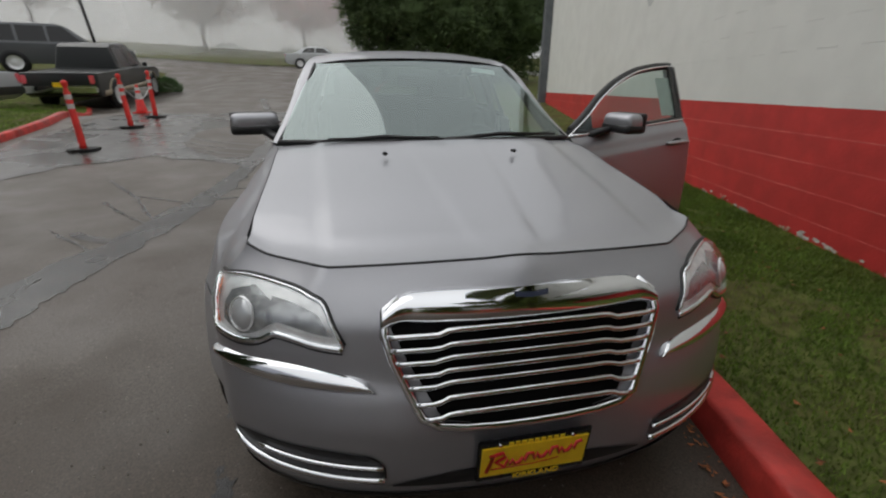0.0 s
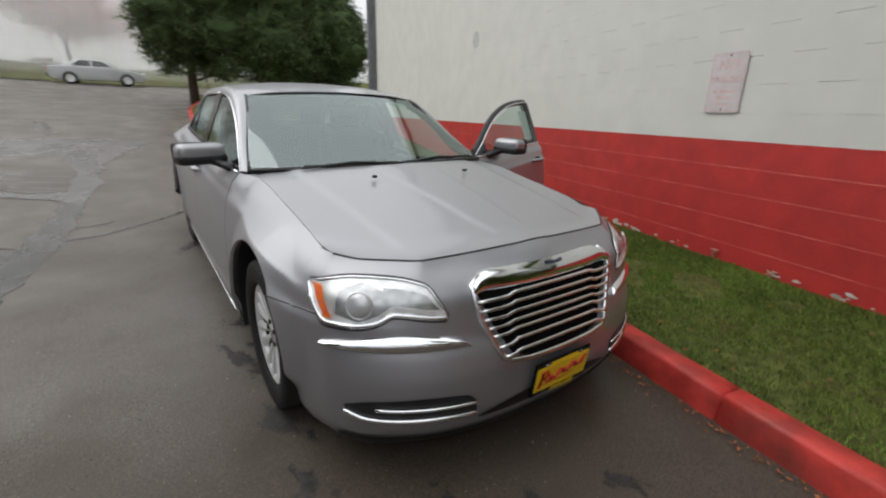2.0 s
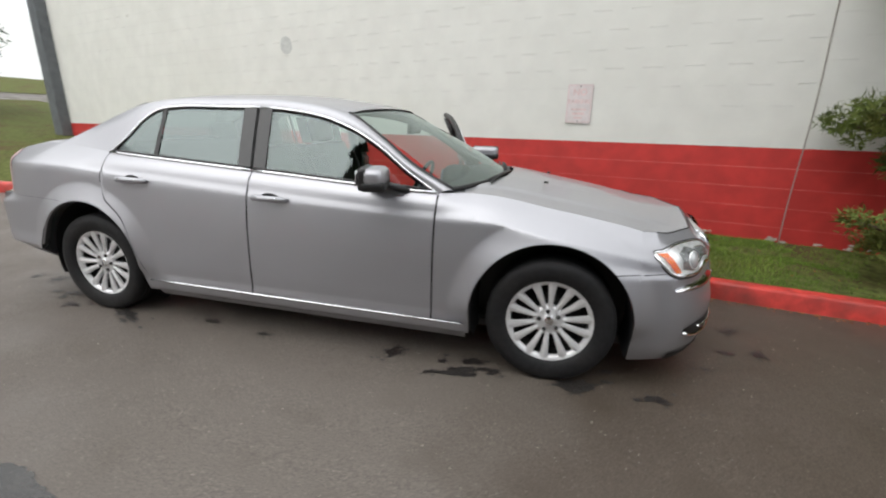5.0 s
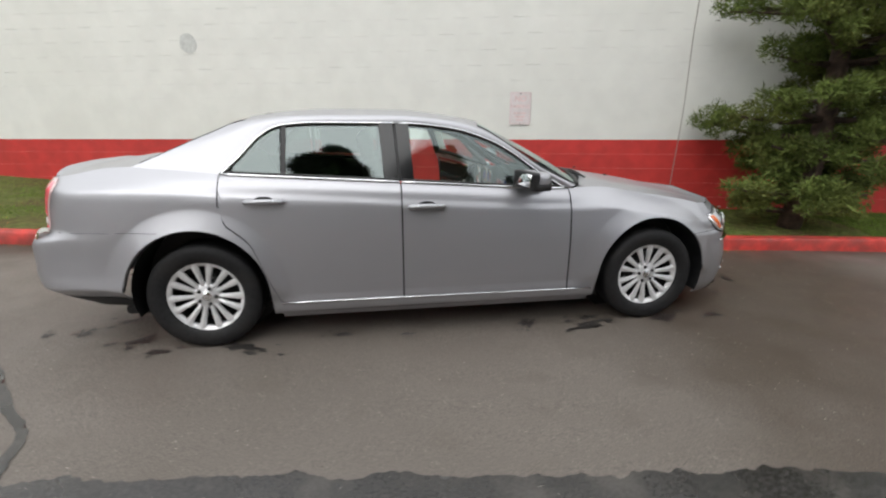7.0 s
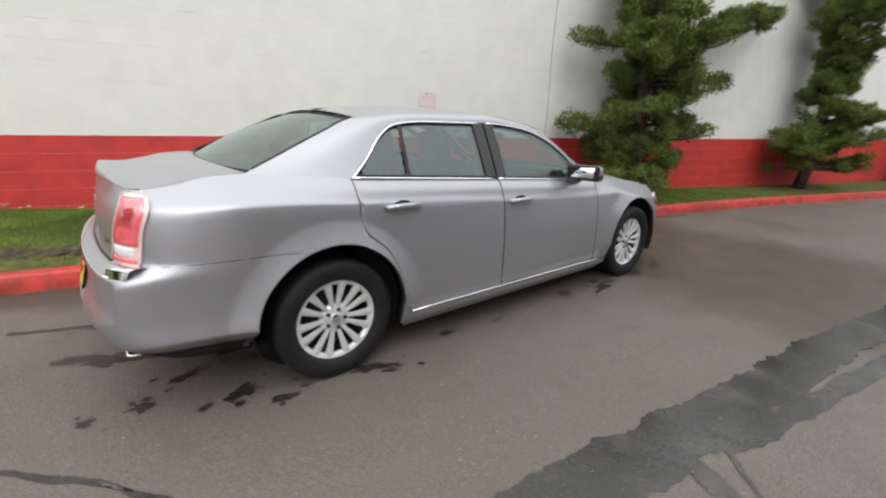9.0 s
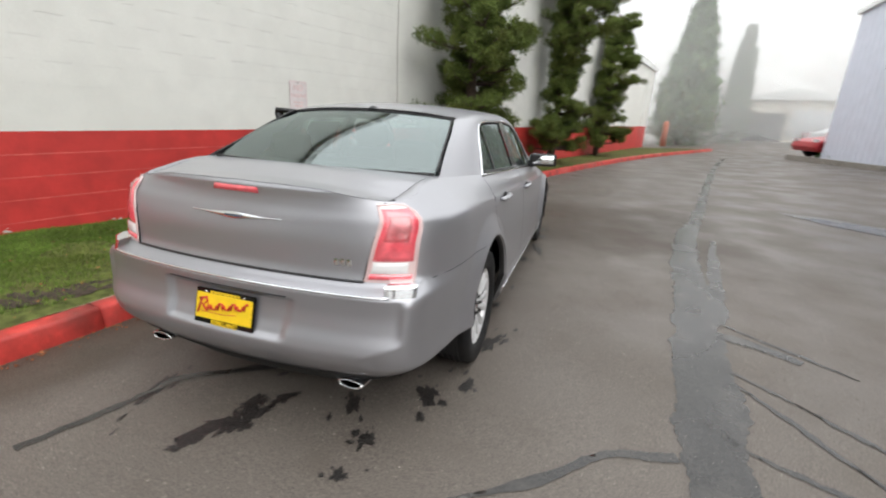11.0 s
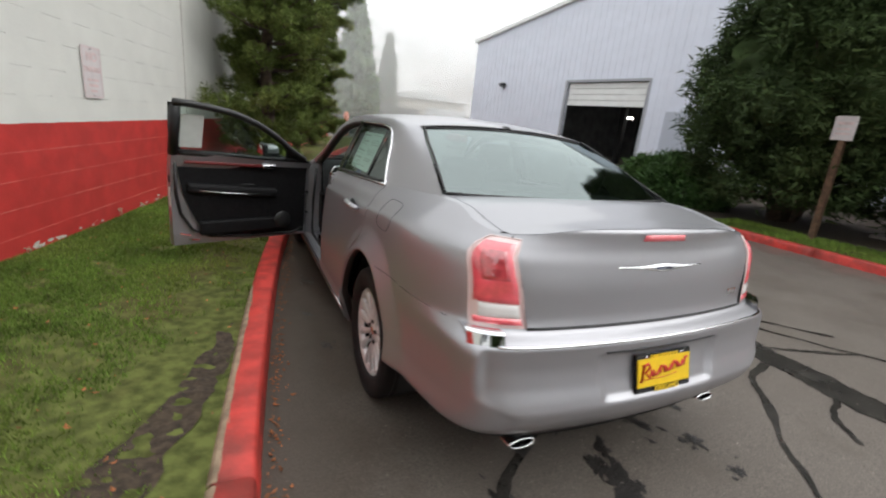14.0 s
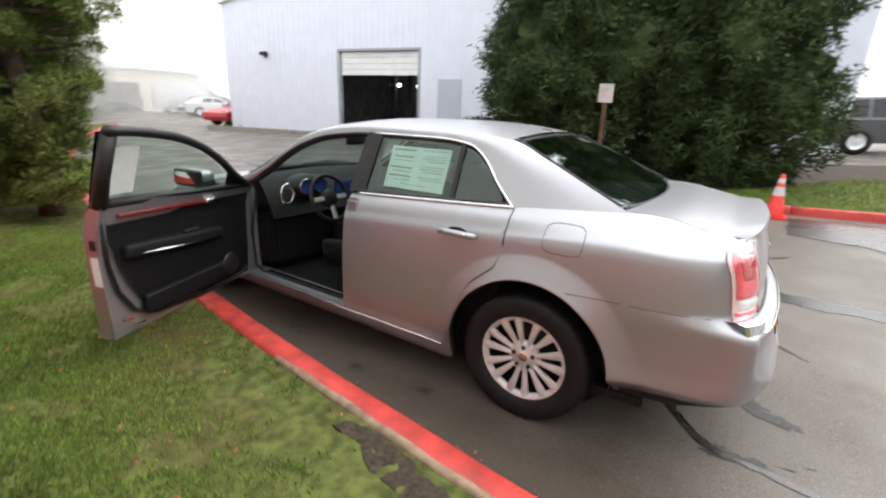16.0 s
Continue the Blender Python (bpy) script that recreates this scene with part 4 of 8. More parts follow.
part("badge_centre", patch(front_point, -0.05, 0.05, lambda u: 0.750, lambda u: 0.759, 0.034, 10, 2), BADGEBLUE, badge)

# head lamps, bumper bright work and lower intakes, one set a side
hl_lo = spline((0.54, 0.60, 0.70, 0.735, 0.79, 0.85, 0.93, 0.965, 0.992), (0.648, 0.652, 0.668, 0.672, 0.645, 0.637, 0.639, 0.66, 0.742))
hl_up = spline((0.54, 0.58, 0.633, 0.73, 0.875, 0.95, 0.992), (0.654, 0.707, 0.748, 0.765, 0.770, 0.763, 0.750))
for s in (-1, 1):
    A, B = (0.541, 0.991)
    lo, up = (lambda u: hl_lo(abs(u))), (lambda u: hl_up(abs(u)))
    u0, u1 = (s * A, s * B) if s > 0 else (s * B, s * A)
    lamp = part("headlight", patch(front_point, u0, u1, lo, up, 0.003, 36, 8), REFLECTOR, saloon)
    edge_u = [s * (A + (B - A) * k / 30) for k in range(31)]
    part("lamp_rim", joined(bead(front_point, edge_u, [lo(u) + 0.003 for u in edge_u], 0.009, 0.005), bead(front_point, edge_u, [up(u) for u in edge_u], 0.005, 0.005)), CHROME, lamp)
    part("lamp_gap", joined(bead(front_point, edge_u, [lo(u) - 0.007 for u in edge_u], 0.005, 0.001), bead(front_point, edge_u, [up(u) + 0.005 for u in edge_u], 0.006, 0.001)), BLACK, lamp)
    def signal(i, v, s=s):
        z = 0.654 + 0.092 * v
        a, b = 0.921 + 0.045 * v, 0.944 + 0.044 * v
        u = s * (a + (b - a) * i)
        return Vector(front_point(u, z)) + normal_at(front_point, u, z) * 0.008
    part("turn_signal", grid(signal, 6, 8, flip=s < 0), AMBER, lamp)
    for v in (0.25, 0.5, 0.75):
        part("signal_divider", bead(front_point, [s * (0.921 + 0.045 * v + 0.022 * k / 4) for k in range(5)], [0.654 + 0.092 * v] * 5, 0.0012, 0.010), REDLENS, lamp)
    for uc, zc, r in ((0.845, 0.704, 0.042),):
        c = Vector(front_point(s * uc, zc))
        nn = normal_at(front_point, s * uc, zc)
        q = Matrix.Translation(c + nn * 0.004) @ nn.to_track_quat("Z", "Y").to_matrix().to_4x4()
        part("projector_ring", moved(lathe([(r, 0.0), (r * 1.05, 0.006), (r * 1.09, 0.003), (r * 1.12, 0.0)], 28, "z", False), q), REFLECTOR, lamp)
        part("projector", moved(lathe([(0.0, 0.017), (r * 0.5, 0.0155), (r * 0.85, 0.009), (r, 0.003)], 24, "z", False), q), material("projector_lens", (0.60, 0.61, 0.62), 0.12, 0.4, coat=1.0), lamp)
    ua, ub = (s * 0.59, s * 0.73) if s > 0 else (s * 0.73, s * 0.59)
    part("lamp_bowl", patch(front_point, *sorted((s * 0.775, s * 0.915)), lambda u: lo(u) + 0.014 + 0.25 * abs(abs(u) - 0.845), lambda u: up(u) - 0.012 - 0.25 * abs(abs(u) - 0.845), 0.0042, 14, 8), BOWL, lamp)
    part("inner_step", patch(front_point, *sorted((s * 0.575, s * 0.775)), lambda u: lo(u) + 0.030, lambda u: max(lo(u) + 0.034, up(u) - 0.022), 0.0045, 16, 5), BOWL, lamp)
    part("light_guide", patch(front_point, ua, ub, lambda u: lo(u) + 0.018, lambda u: lo(u) + 0.026, 0.012, 14, 2), WHITELENS, lamp)
    part("lens", patch(front_point, u0, u1, lo, up, 0.020, 36, 8, rim=0.014), LENS, lamp).visible_shadow = False
    # bright bar under the lamp
    ua, ub = (s * 0.45, s * 0.945) if s > 0 else (s * 0.945, s * 0.45)
    bar_lo, bar_up = spline((0.45, 0.71, 0.945), (0.551, 0.554, 0.562)), spline((0.45, 0.475, 0.6, 0.71, 0.88, 0.945), (0.558, 0.580, 0.598, 0.606, 0.597, 0.582))
    part("bumper_trim", patch(front_point, ua, ub, lambda u: bar_lo(abs(u)), lambda u: bar_up(abs(u)), 0.003, 30, 10, rim=0.003, crown=0.016), CHROME, saloon)
    # lower intake
    ua, ub = (s * 0.435, s * 0.895) if s > 0 else (s * 0.895, s * 0.435)
    in_lo, in_up = spline((0.435, 0.65, 0.83, 0.895), (0.308, 0.312, 0.318, 0.345)), spline((0.435, 0.47, 0.65, 0.82, 0.895), (0.350, 0.384, 0.396, 0.388, 0.365))
    part("lower_intake", patch(front_point, ua, ub, lambda u: in_lo(abs(u)), lambda u: in_up(abs(u)), 0.003, 24, 4), BLACK, saloon)
    us = [s * (0.44 + 0.455 * k / 20) for k in range(21)]
    part("intake_trim", joined(bead(front_point, us, [in_lo(abs(u)) - 0.003 for u in us], 0.010, 0.007), bead(front_point, us[:17], [in_lo(abs(u)) + 0.042 for u in us[:17]], 0.0065, 0.008)), CHROME, saloon)
    us = [s * v for v in (0.945, 0.97, 0.985, 0.995, 0.9995)]
    part("bumper_seam", bead(front_point, us, [0.652, 0.652, 0.651, 0.650, 0.650], 0.0025, 0.0005), BLACK, saloon)
    part("bumper_seam", tube([(s * (side_x(y, z) + 0.0006), y, z) for y, z in ((-1.94, 0.660), (-1.90, 0.660), (-1.86, 0.660), (-1.815, 0.658))], 0.0025, 6), BLACK, saloon)
part("centre_intake", patch(front_point, -0.42, 0.42, lambda u: 0.268, lambda u: 0.335 - 0.06 * (abs(u) / 0.42) ** 2.5, 0.003, 24, 4), BLACK, saloon)
part("chin", patch(front_point, -0.93, 0.93, lambda u: 0.168, lambda u: 0.225, 0.006, 40, 3), BLACK, saloon)


def dealer_plate(m, owner_name):
    p = part("licence_plate", moved(box(-0.157, 0.157, -0.006, 0.006, -0.078, 0.078, 0.004), m), GLOSSBLACK, saloon, "yellow dealer plate with red lettering in a black frame")
    part("plate_face", moved(box(-0.147, 0.147, -0.010, 0.0, -0.052, 0.058, 0.001), m), YELLOW, p)
    face = m @ Matrix.Translation((0, -0.0115, 0.004)) @ Matrix.Rotation(radians(90), 4, "X")
    stroke = [(-0.132, -0.034), (-0.114, 0.030), (-0.128, 0.026), (-0.092, 0.036), (-0.084, 0.018), (-0.108, 0.002), (-0.084, -0.022)]
    stroke += [(-0.076 + 0.0068 * k, (-0.016 if k % 2 else 0.008 + 0.007 * math.sin(k * 1.9)) + 0.0009 * k) for k in range(31) if k % 5 != 4]
    bars = [moved(tube([(x, z, 0.0) for x, z in stroke], 0.0052, 6), face), moved(tube([(-0.12, -0.026, 0.0), (0.0, -0.027, 0.0), (0.07, -0.018, 0.0)], 0.0014, 5), face)]
    part("lettering", joined(*bars), PLATERED, p, "red script shapes")
    tag_m = m @ Matrix.Translation((0.012, -0.0118, -0.065)) @ Matrix.Rotation(radians(90), 4, "X")
    part("frame_lettering", text_mesh("KIRKLAND", 0.028, YELLOW, tag_m, 0.0006), None, p)
    top_bar = [moved(box(x - 0.006, x + 0.006, -0.0085, -0.006, 0.060, 0.070), m) for x in np.linspace(-0.07, 0.07, 9)]
    part("frame_marks", joined(*top_bar), YELLOW, p)
    for x in (-0.1, 0.1):
        part("screw", moved(lathe([(0.0, -0.010), (0.005, -0.010), (0.006, -0.006)], 10, "y"), m @ Matrix.Translation((x, 0, 0.064))), CHROME, p)


dealer_plate(Matrix.Translation((0.003, -2.468, 0.363)) @ Matrix.Rotation(radians(8), 4, "X"), "front")

# windscreen, roof, rear window
def between(a0, a1, b0, b1, bow_a, bow_b, sag=0.0, n=24, rows=14, flip=False, lift=0.0):
    """Curved glass from a lower edge to an upper edge, each bowed at its middle."""
    def fn(u, v):
        w = 2 * u - 1
        lo = Vector((a0[0] + (a1[0] - a0[0]) * u, a0[1] + (a1[1] - a0[1]) * u + bow_a[0] * (1 - w * w), a0[2] + (a1[2] - a0[2]) * u + bow_a[1] * (1 - w * w)))
        hi3 = Vector((b0[0] + (b1[0] - b0[0]) * u, b0[1] + (b1[1] - b0[1]) * u + bow_b[0] * (1 - w * w), b0[2] + (b1[2] - b0[2]) * u + bow_b[1] * (1 - w * w)))
        p = lo.lerp(hi3, v)
        p.z += sag * math.sin(math.pi * v) + lift
        return p
    return grid(fn, n, rows, flip)


part("windscreen", between((-0.772, -0.955, 1.002), (0.772, -0.955, 1.002), (-0.608, -0.272, 1.392), (0.608, -0.272, 1.392), (-0.20, 0.016), (-0.075, 0.028), 0.012), SCREENGLASS, saloon).visible_shadow = False
part("screen_border", joined(tube([Vector((x, -0.955 - 0.2 * (1 - (x / 0.772) ** 2), 1.006 + 0.016 * (1 - (x / 0.772) ** 2))) for x in np.linspace(-0.77, 0.77, 24)], 0.014, 6),
                             *[tube([(s * rim_line(u)[0], rim_line(u)[1], rim_line(u)[2] + 0.002) for u in np.linspace(0.7, 1.0, 12)], 0.009, 6) for s in (-1, 1)]), BLACK, saloon)


def roof_fn(i, v):
    w = 2 * i - 1
    e = rim_line(0.3 + 0.4 * (1 - v))
    bow_y = -0.075 * (1 - w * w) * (1 - v) + 0.03 * (1 - w * w) * v
    y = e[1] + bow_y
    zc = roof_z(max(-0.34, min(1.25, e[1] + bow_y)))
    return (w * e[0], y, e[2] + (max(zc, e[2] + 0.012) - e[2]) * (1 - abs(w) ** 2.4))


part("roof_panel", grid(roof_fn, 40, 40, flip=False), SILVER, saloon)
part("rear_window", between((-0.675, 1.86, 1.152), (0.675, 1.86, 1.152), (-0.572, 1.262, 1.412), (0.572, 1.262, 1.412), (0.09, 0.004), (0.03, 0.032), 0.022, flip=True), REARGLASS, saloon).visible_shadow = False
part("rear_screen_border", joined(*[tube([(s * (rim_line(u)[0] - 0.02), rim_line(u)[1] - 0.01, rim_line(u)[2] + 0.006) for u in np.linspace(0.02, 0.29, 12)], 0.006, 6) for s in (-1, 1)],
                                  tube([(x, 1.262 + 0.03 * (1 - (x / 0.57) ** 2), 1.414 + 0.032 * (1 - (x / 0.57) ** 2)) for x in np.linspace(-0.57, 0.57, 16)], 0.005, 6),
                                  tube([(x, 1.86 + 0.09 * (1 - (x / 0.675) ** 2), 1.153) for x in np.linspace(-0.675, 0.675, 16)], 0.009, 6)), BLACK, saloon)
part("aerial", moved(lathe([(0.0, 0.028), (0.02, 0.026), (0.034, 0.014), (0.04, 0.0)], 18, "z"), Matrix.Translation((0, 1.20, 1.448)) @ Matrix.Diagonal((0.8, 1.5, 1, 1))), BLACK, saloon)
# rear screen header panel and deck
rim_uz = [rear_point(0.86 + 0.14 * k / 16, rear_top(0.86 + 0.14 * k / 16)) for k in range(16, -1, -1)]
rim_x = spline([1.75, 1.86] + [p[1] for p in rim_uz], [edge_x(1.75), edge_x(1.86)] + [p[0] for p in rim_uz])
rim_z = spline([1.75, 1.86] + [p[1] for p in rim_uz], [edge_z(1.75), edge_z(1.86)] + [p[2] for p in rim_uz])
LID_END = rim_uz[-1][1]


def lid_ex(y):
    return 0.675 - 0.022 * (y - 1.86) / (LID_END - 1.86)


def lid_ez(y):
    y = min(y, LID_END)
    return rim_z(y) + 0.004 * (1 - (y - 1.8) / (LID_END - 1.8))


def lid_fn(i, v):
    u = 2 * i - 1
    y0 = 1.86 + 0.1 * (1 - u * u)
    top = lid_ex(LID_END) / rim_uz[-1][0] * 0.86
    e = rear_point(u * top, rear_top(u * top))
    y = y0 + (e[1] + 0.002 - y0) * v
    k = soft((v - 0.8) / 0.2)
    x = u * lid_ex(y) * (1 - k) + e[0] * k
    z = lid_ez(y) + (0.012 + 0.032 * soft((y - 1.9) / 0.3)) * (1 - abs(u) ** 2.6)
    return (x, y, z * (1 - k) + (e[2] + 0.002) * k)


part("boot_lid", grid(lid_fn, 60, 32), SILVER, saloon)
for s in (-1, 1):
    part("deck_side", grid(lambda u, v, s=s: (lambda y: (s * (lid_ex(y) + 0.003 + (rim_x(y) - lid_ex(y) - 0.003) * v), y, lid_ez(y) * (1 - v) + rim_z(y) * v + 0.004 * math.sin(math.pi * v)))(1.84 + (LID_END - 1.84) * u), 24, 4, flip=s < 0), SILVER, saloon)
    part("lid_gap", tube([(s * (lid_ex(y) + 0.0015), y, lid_ez(y) - 0.003) for y in np.linspace(1.87, LID_END, 14)], 0.004, 6), BLACK, saloon)

# rear skin and lamps
part("rear_bumper", skin(rear_point, rear_top, 190, 110, 0.25, True), SILVER, saloon)


def rp(u0, u1, lo, up, out=0.004, n=24, rows=8, rim=0.0):
    return patch(rear_point, u0, u1, lo, up, out, n, rows, flip=True, rim=rim)


def rb(us, zs, r, out=0.004, fl=1.0):
    return bead(rear_point, us, zs, r, out, True, 8, fl)


tl_lo = lambda u: 0.790 - 0.03 * max(0, abs(u) - 0.7)
for s in (-1, 1):
    # inner edge leans, so each lamp is built on rows of height
    def lampgrid(a_in, a_out, z0, z1, out, n=10, rows=18, s=s):
        def fn(i, v):
            z = z0 + (z1 - z0) * v
            ui, uo = a_in(z), a_out(z)
            u = s * (ui + (uo - ui) * i)
            nn = normal_at(rear_point, u, z) * -1
            o = out - (0.006 if i in (0, 1) or v in (0, 1) else 0)
            return Vector(rear_point(u, z)) + nn * o
        return grid(fn, n, rows, flip=s < 0)
    fin = spline((0.785, 0.95, 1.06, 1.082), (0.664, 0.706, 0.748, 0.768))
    fout = spline((0.785, 0.87, 0.95, 1.03, 1.065, 1.082), (0.862, 0.868, 0.876, 0.888, 0.884, 0.868))
    tl = part("tail_light", lampgrid(fin, fout, 0.782, 1.084, 0.008), PINKLENS, saloon)
    part("red_lens", lampgrid(lambda z: fin(z) + 0.014, lambda z: fout(z) - 0.013, 0.868, 1.066, 0.014), REDLENS, tl)
    part("red_lens", lampgrid(lambda z: fin(z) + 0.014, lambda z: fout(z) - 0.013, 0.792, 0.816, 0.014, 10, 4), REDLENS, tl)
    part("lamp_segment", lampgrid(lambda z: fin(z) + 0.03, lambda z: fout(z) - 0.03, 0.938, 1.046, 0.0155, 10, 10), DEEPRED, tl)
    part("reverse_lens", lampgrid(lambda z: fin(z) + 0.018, lambda z: fout(z) - 0.03, 0.818, 0.864, 0.015, 10, 5), WHITELENS, tl)
    rim_pts = [(fin(z), z) for z in np.linspace(0.785, 1.08, 12)] + [(fout(z), z) for z in np.linspace(1.08, 0.785, 12)]
    part("lamp_rim", rb([s * p[0] for p in rim_pts], [p[1] for p in rim_pts], 0.0028, 0.008), PINKLENS, tl)

    def corner_chrome(i, v, s=s):
        u = s * (0.775 + 0.12 * i)
        low, top = Vector(rear_point(u, 0.742)), Vector(rear_point(u, 0.786))
        out = normal_at(rear_point, u, 0.70) * -0.004
        if v > 0.8:
            return top + out * 0.5 if v == 1 else low.lerp(top, 0.6) + out + Vector((0, 0, 0.020))
        p = low.lerp(top, 0.28 * v)
        p.z = 0.731 + 0.053 * v / 0.8
        return p + out
    part("bumper_trim", grid(corner_chrome, 16, 10, flip=s < 0), CHROME, saloon, "mirror-bright chrome corner piece")
    tip = moved(lathe([(0.036, 0.095), (0.042, 0.10), (0.046, 0.09), (0.045, 0.0), (0.045, -0.14), (0.03, -0.14), (0.034, 0.06)], 24, "y", False), Matrix.Translation((s * 0.54, 2.372, 0.290)) @ Matrix.Rotation(radians(6), 4, "X") @ Matrix.Diagonal((1.4, 1, 0.42, 1)))
    part("exhaust_tip", tip, CHROME, saloon)
us = [-0.80 + 1.60 * k / 48 for k in range(49)]
part("bumper_ledge_trim", rb(us, [0.741 for _ in us], 0.006, 0.001, 1.0), CHROME, saloon)
part("boot_gap", joined(rb([-0.66 + 1.32 * k / 30 for k in range(31)], [0.781] * 31, 0.006, 0.0005), *[rb([s * v for v in (0.66, 0.70, 0.77, 0.81)], [0.781, 0.94, 1.06, 1.09], 0.004, 0.0005) for s in (-1, 1)]), BLACK, saloon)
part("brake_light", rp(-0.148, 0.148, lambda u: 1.091, lambda u: 1.117, 0.010, 14, 3, 0.006), REDLENS, saloon)
wing = part("winged_badge", rp(-0.26, 0.26, lambda u: 0.992 - 0.017 * max(0, 1 - abs(u) / 0.2), lambda u: 0.997 + 0.008 * max(0, 1 - abs(u) / 0.13), 0.008, 24, 3, 0.004), CHROME, saloon)
part("badge_centre", rp(-0.05, 0.05, lambda u: 0.984, lambda u: 0.994, 0.011, 8, 2), BADGEBLUE, wing)
part("model_badge", joined(*[rp(-0.605 + 0.03 * k, -0.583 + 0.03 * k, lambda u: 0.838, lambda u: 0.866, 0.005, 4, 2, 0.003) for k in range(3)]), CHROME, saloon)
part("recess_lip", rb([-0.335 + 0.67 * k / 20 for k in range(21)], [0.704] * 21, 0.003, 0.002), BLACK, saloon)
dealer_plate(Matrix.Translation((-0.003, 2.576, 0.597)) @ Matrix.Rotation(radians(180), 4, "Z") @ Matrix.Rotation(radians(-14), 4, "X"), "rear")
# dark grey band stands in for shade on the silver bumper's tucked underside
part("rear_shade_band", rp(-0.93, 0.93, lambda u: 0.252, lambda u: 0.362, 0.004, 110, 4), GREYTRIM, saloon)
for s in (-1, 1):
    part("rear_shade_band", side_panel(s, 1.90, YR + 0.004, lambda y: max(0.24, arch_z(y)), lambda y: max(0.36, arch_z(y) + 0.002), 8, 6, -0.004), GREYTRIM, saloon)
    part("rear_shade_band", rp(min(s * 0.93, s * 0.9995), max(s * 0.93, s * 0.9995), lambda u: 0.252, lambda u: 0.362, 0.004, 30, 4), GREYTRIM, saloon)
fl = [(1.665 + 0.094 * math.copysign(abs(math.cos(a)) ** 0.5, math.cos(a)), 1.012 + 0.066 * math.copysign(abs(math.sin(a)) ** 0.5, math.sin(a))) for a in np.linspace(0, 2 * math.pi, 49)]
part("fuel_flap_gap", tube([(side_x(y, z) + 0.0005, y, z) for y, z in fl], 0.0016, 6), BLACK, saloon)
for s in (-1, 1):
    part("bumper_seam", tube([(s * (side_x(y, z) + 0.0008), y, z) for y, z in ((1.955, 0.785), (1.92, 0.785), (1.88, 0.785), (1.84, 0.785), (1.80, 0.784), (1.76, 0.783), (1.72, 0.782))], 0.0016, 6), BLACK, saloon)
    part("bumper_seam", rb([s * v for v in (0.9995, 0.998, 0.99, 0.97, 0.93, 0.87)], [0.785] * 6, 0.0016, 0.0003), BLACK, saloon)

# wipers
for x0, x1, y0, y1 in ((-0.55, 0.02, -1.135, -1.20), (0.02, 0.66, -1.165, -1.06)):
    part("wiper", joined(tube([(x0, y0 + 0.01, 1.028), ((x0 + x1) / 2, (y0 + y1) / 2 + 0.015, 1.047), (x1, y1 + 0.02, 1.034)], [0.007, 0.011, 0.007], 6),
                         tube([(x0 + 0.02, y0 + 0.035, 1.034), (x1 - 0.02, y1 + 0.045, 1.04)], 0.006, 6)), BLACK, saloon)
part("cowl", between((-0.75, -1.02, 0.985), (0.75, -1.02, 0.985), (-0.74, -0.92, 1.0), (0.74, -0.92, 1.0), (-0.24, 0.018), (-0.2, 0.01)), BLACK, saloon)
part("inspection_sticker", between((0.37, -0.38, 1.345), (0.53, -0.36, 1.33), (0.37, -0.335, 1.372), (0.53, -0.315, 1.358), (0, 0.002), (0, 0.002), 0, 4, 2, lift=0.008), PAPER, saloon)


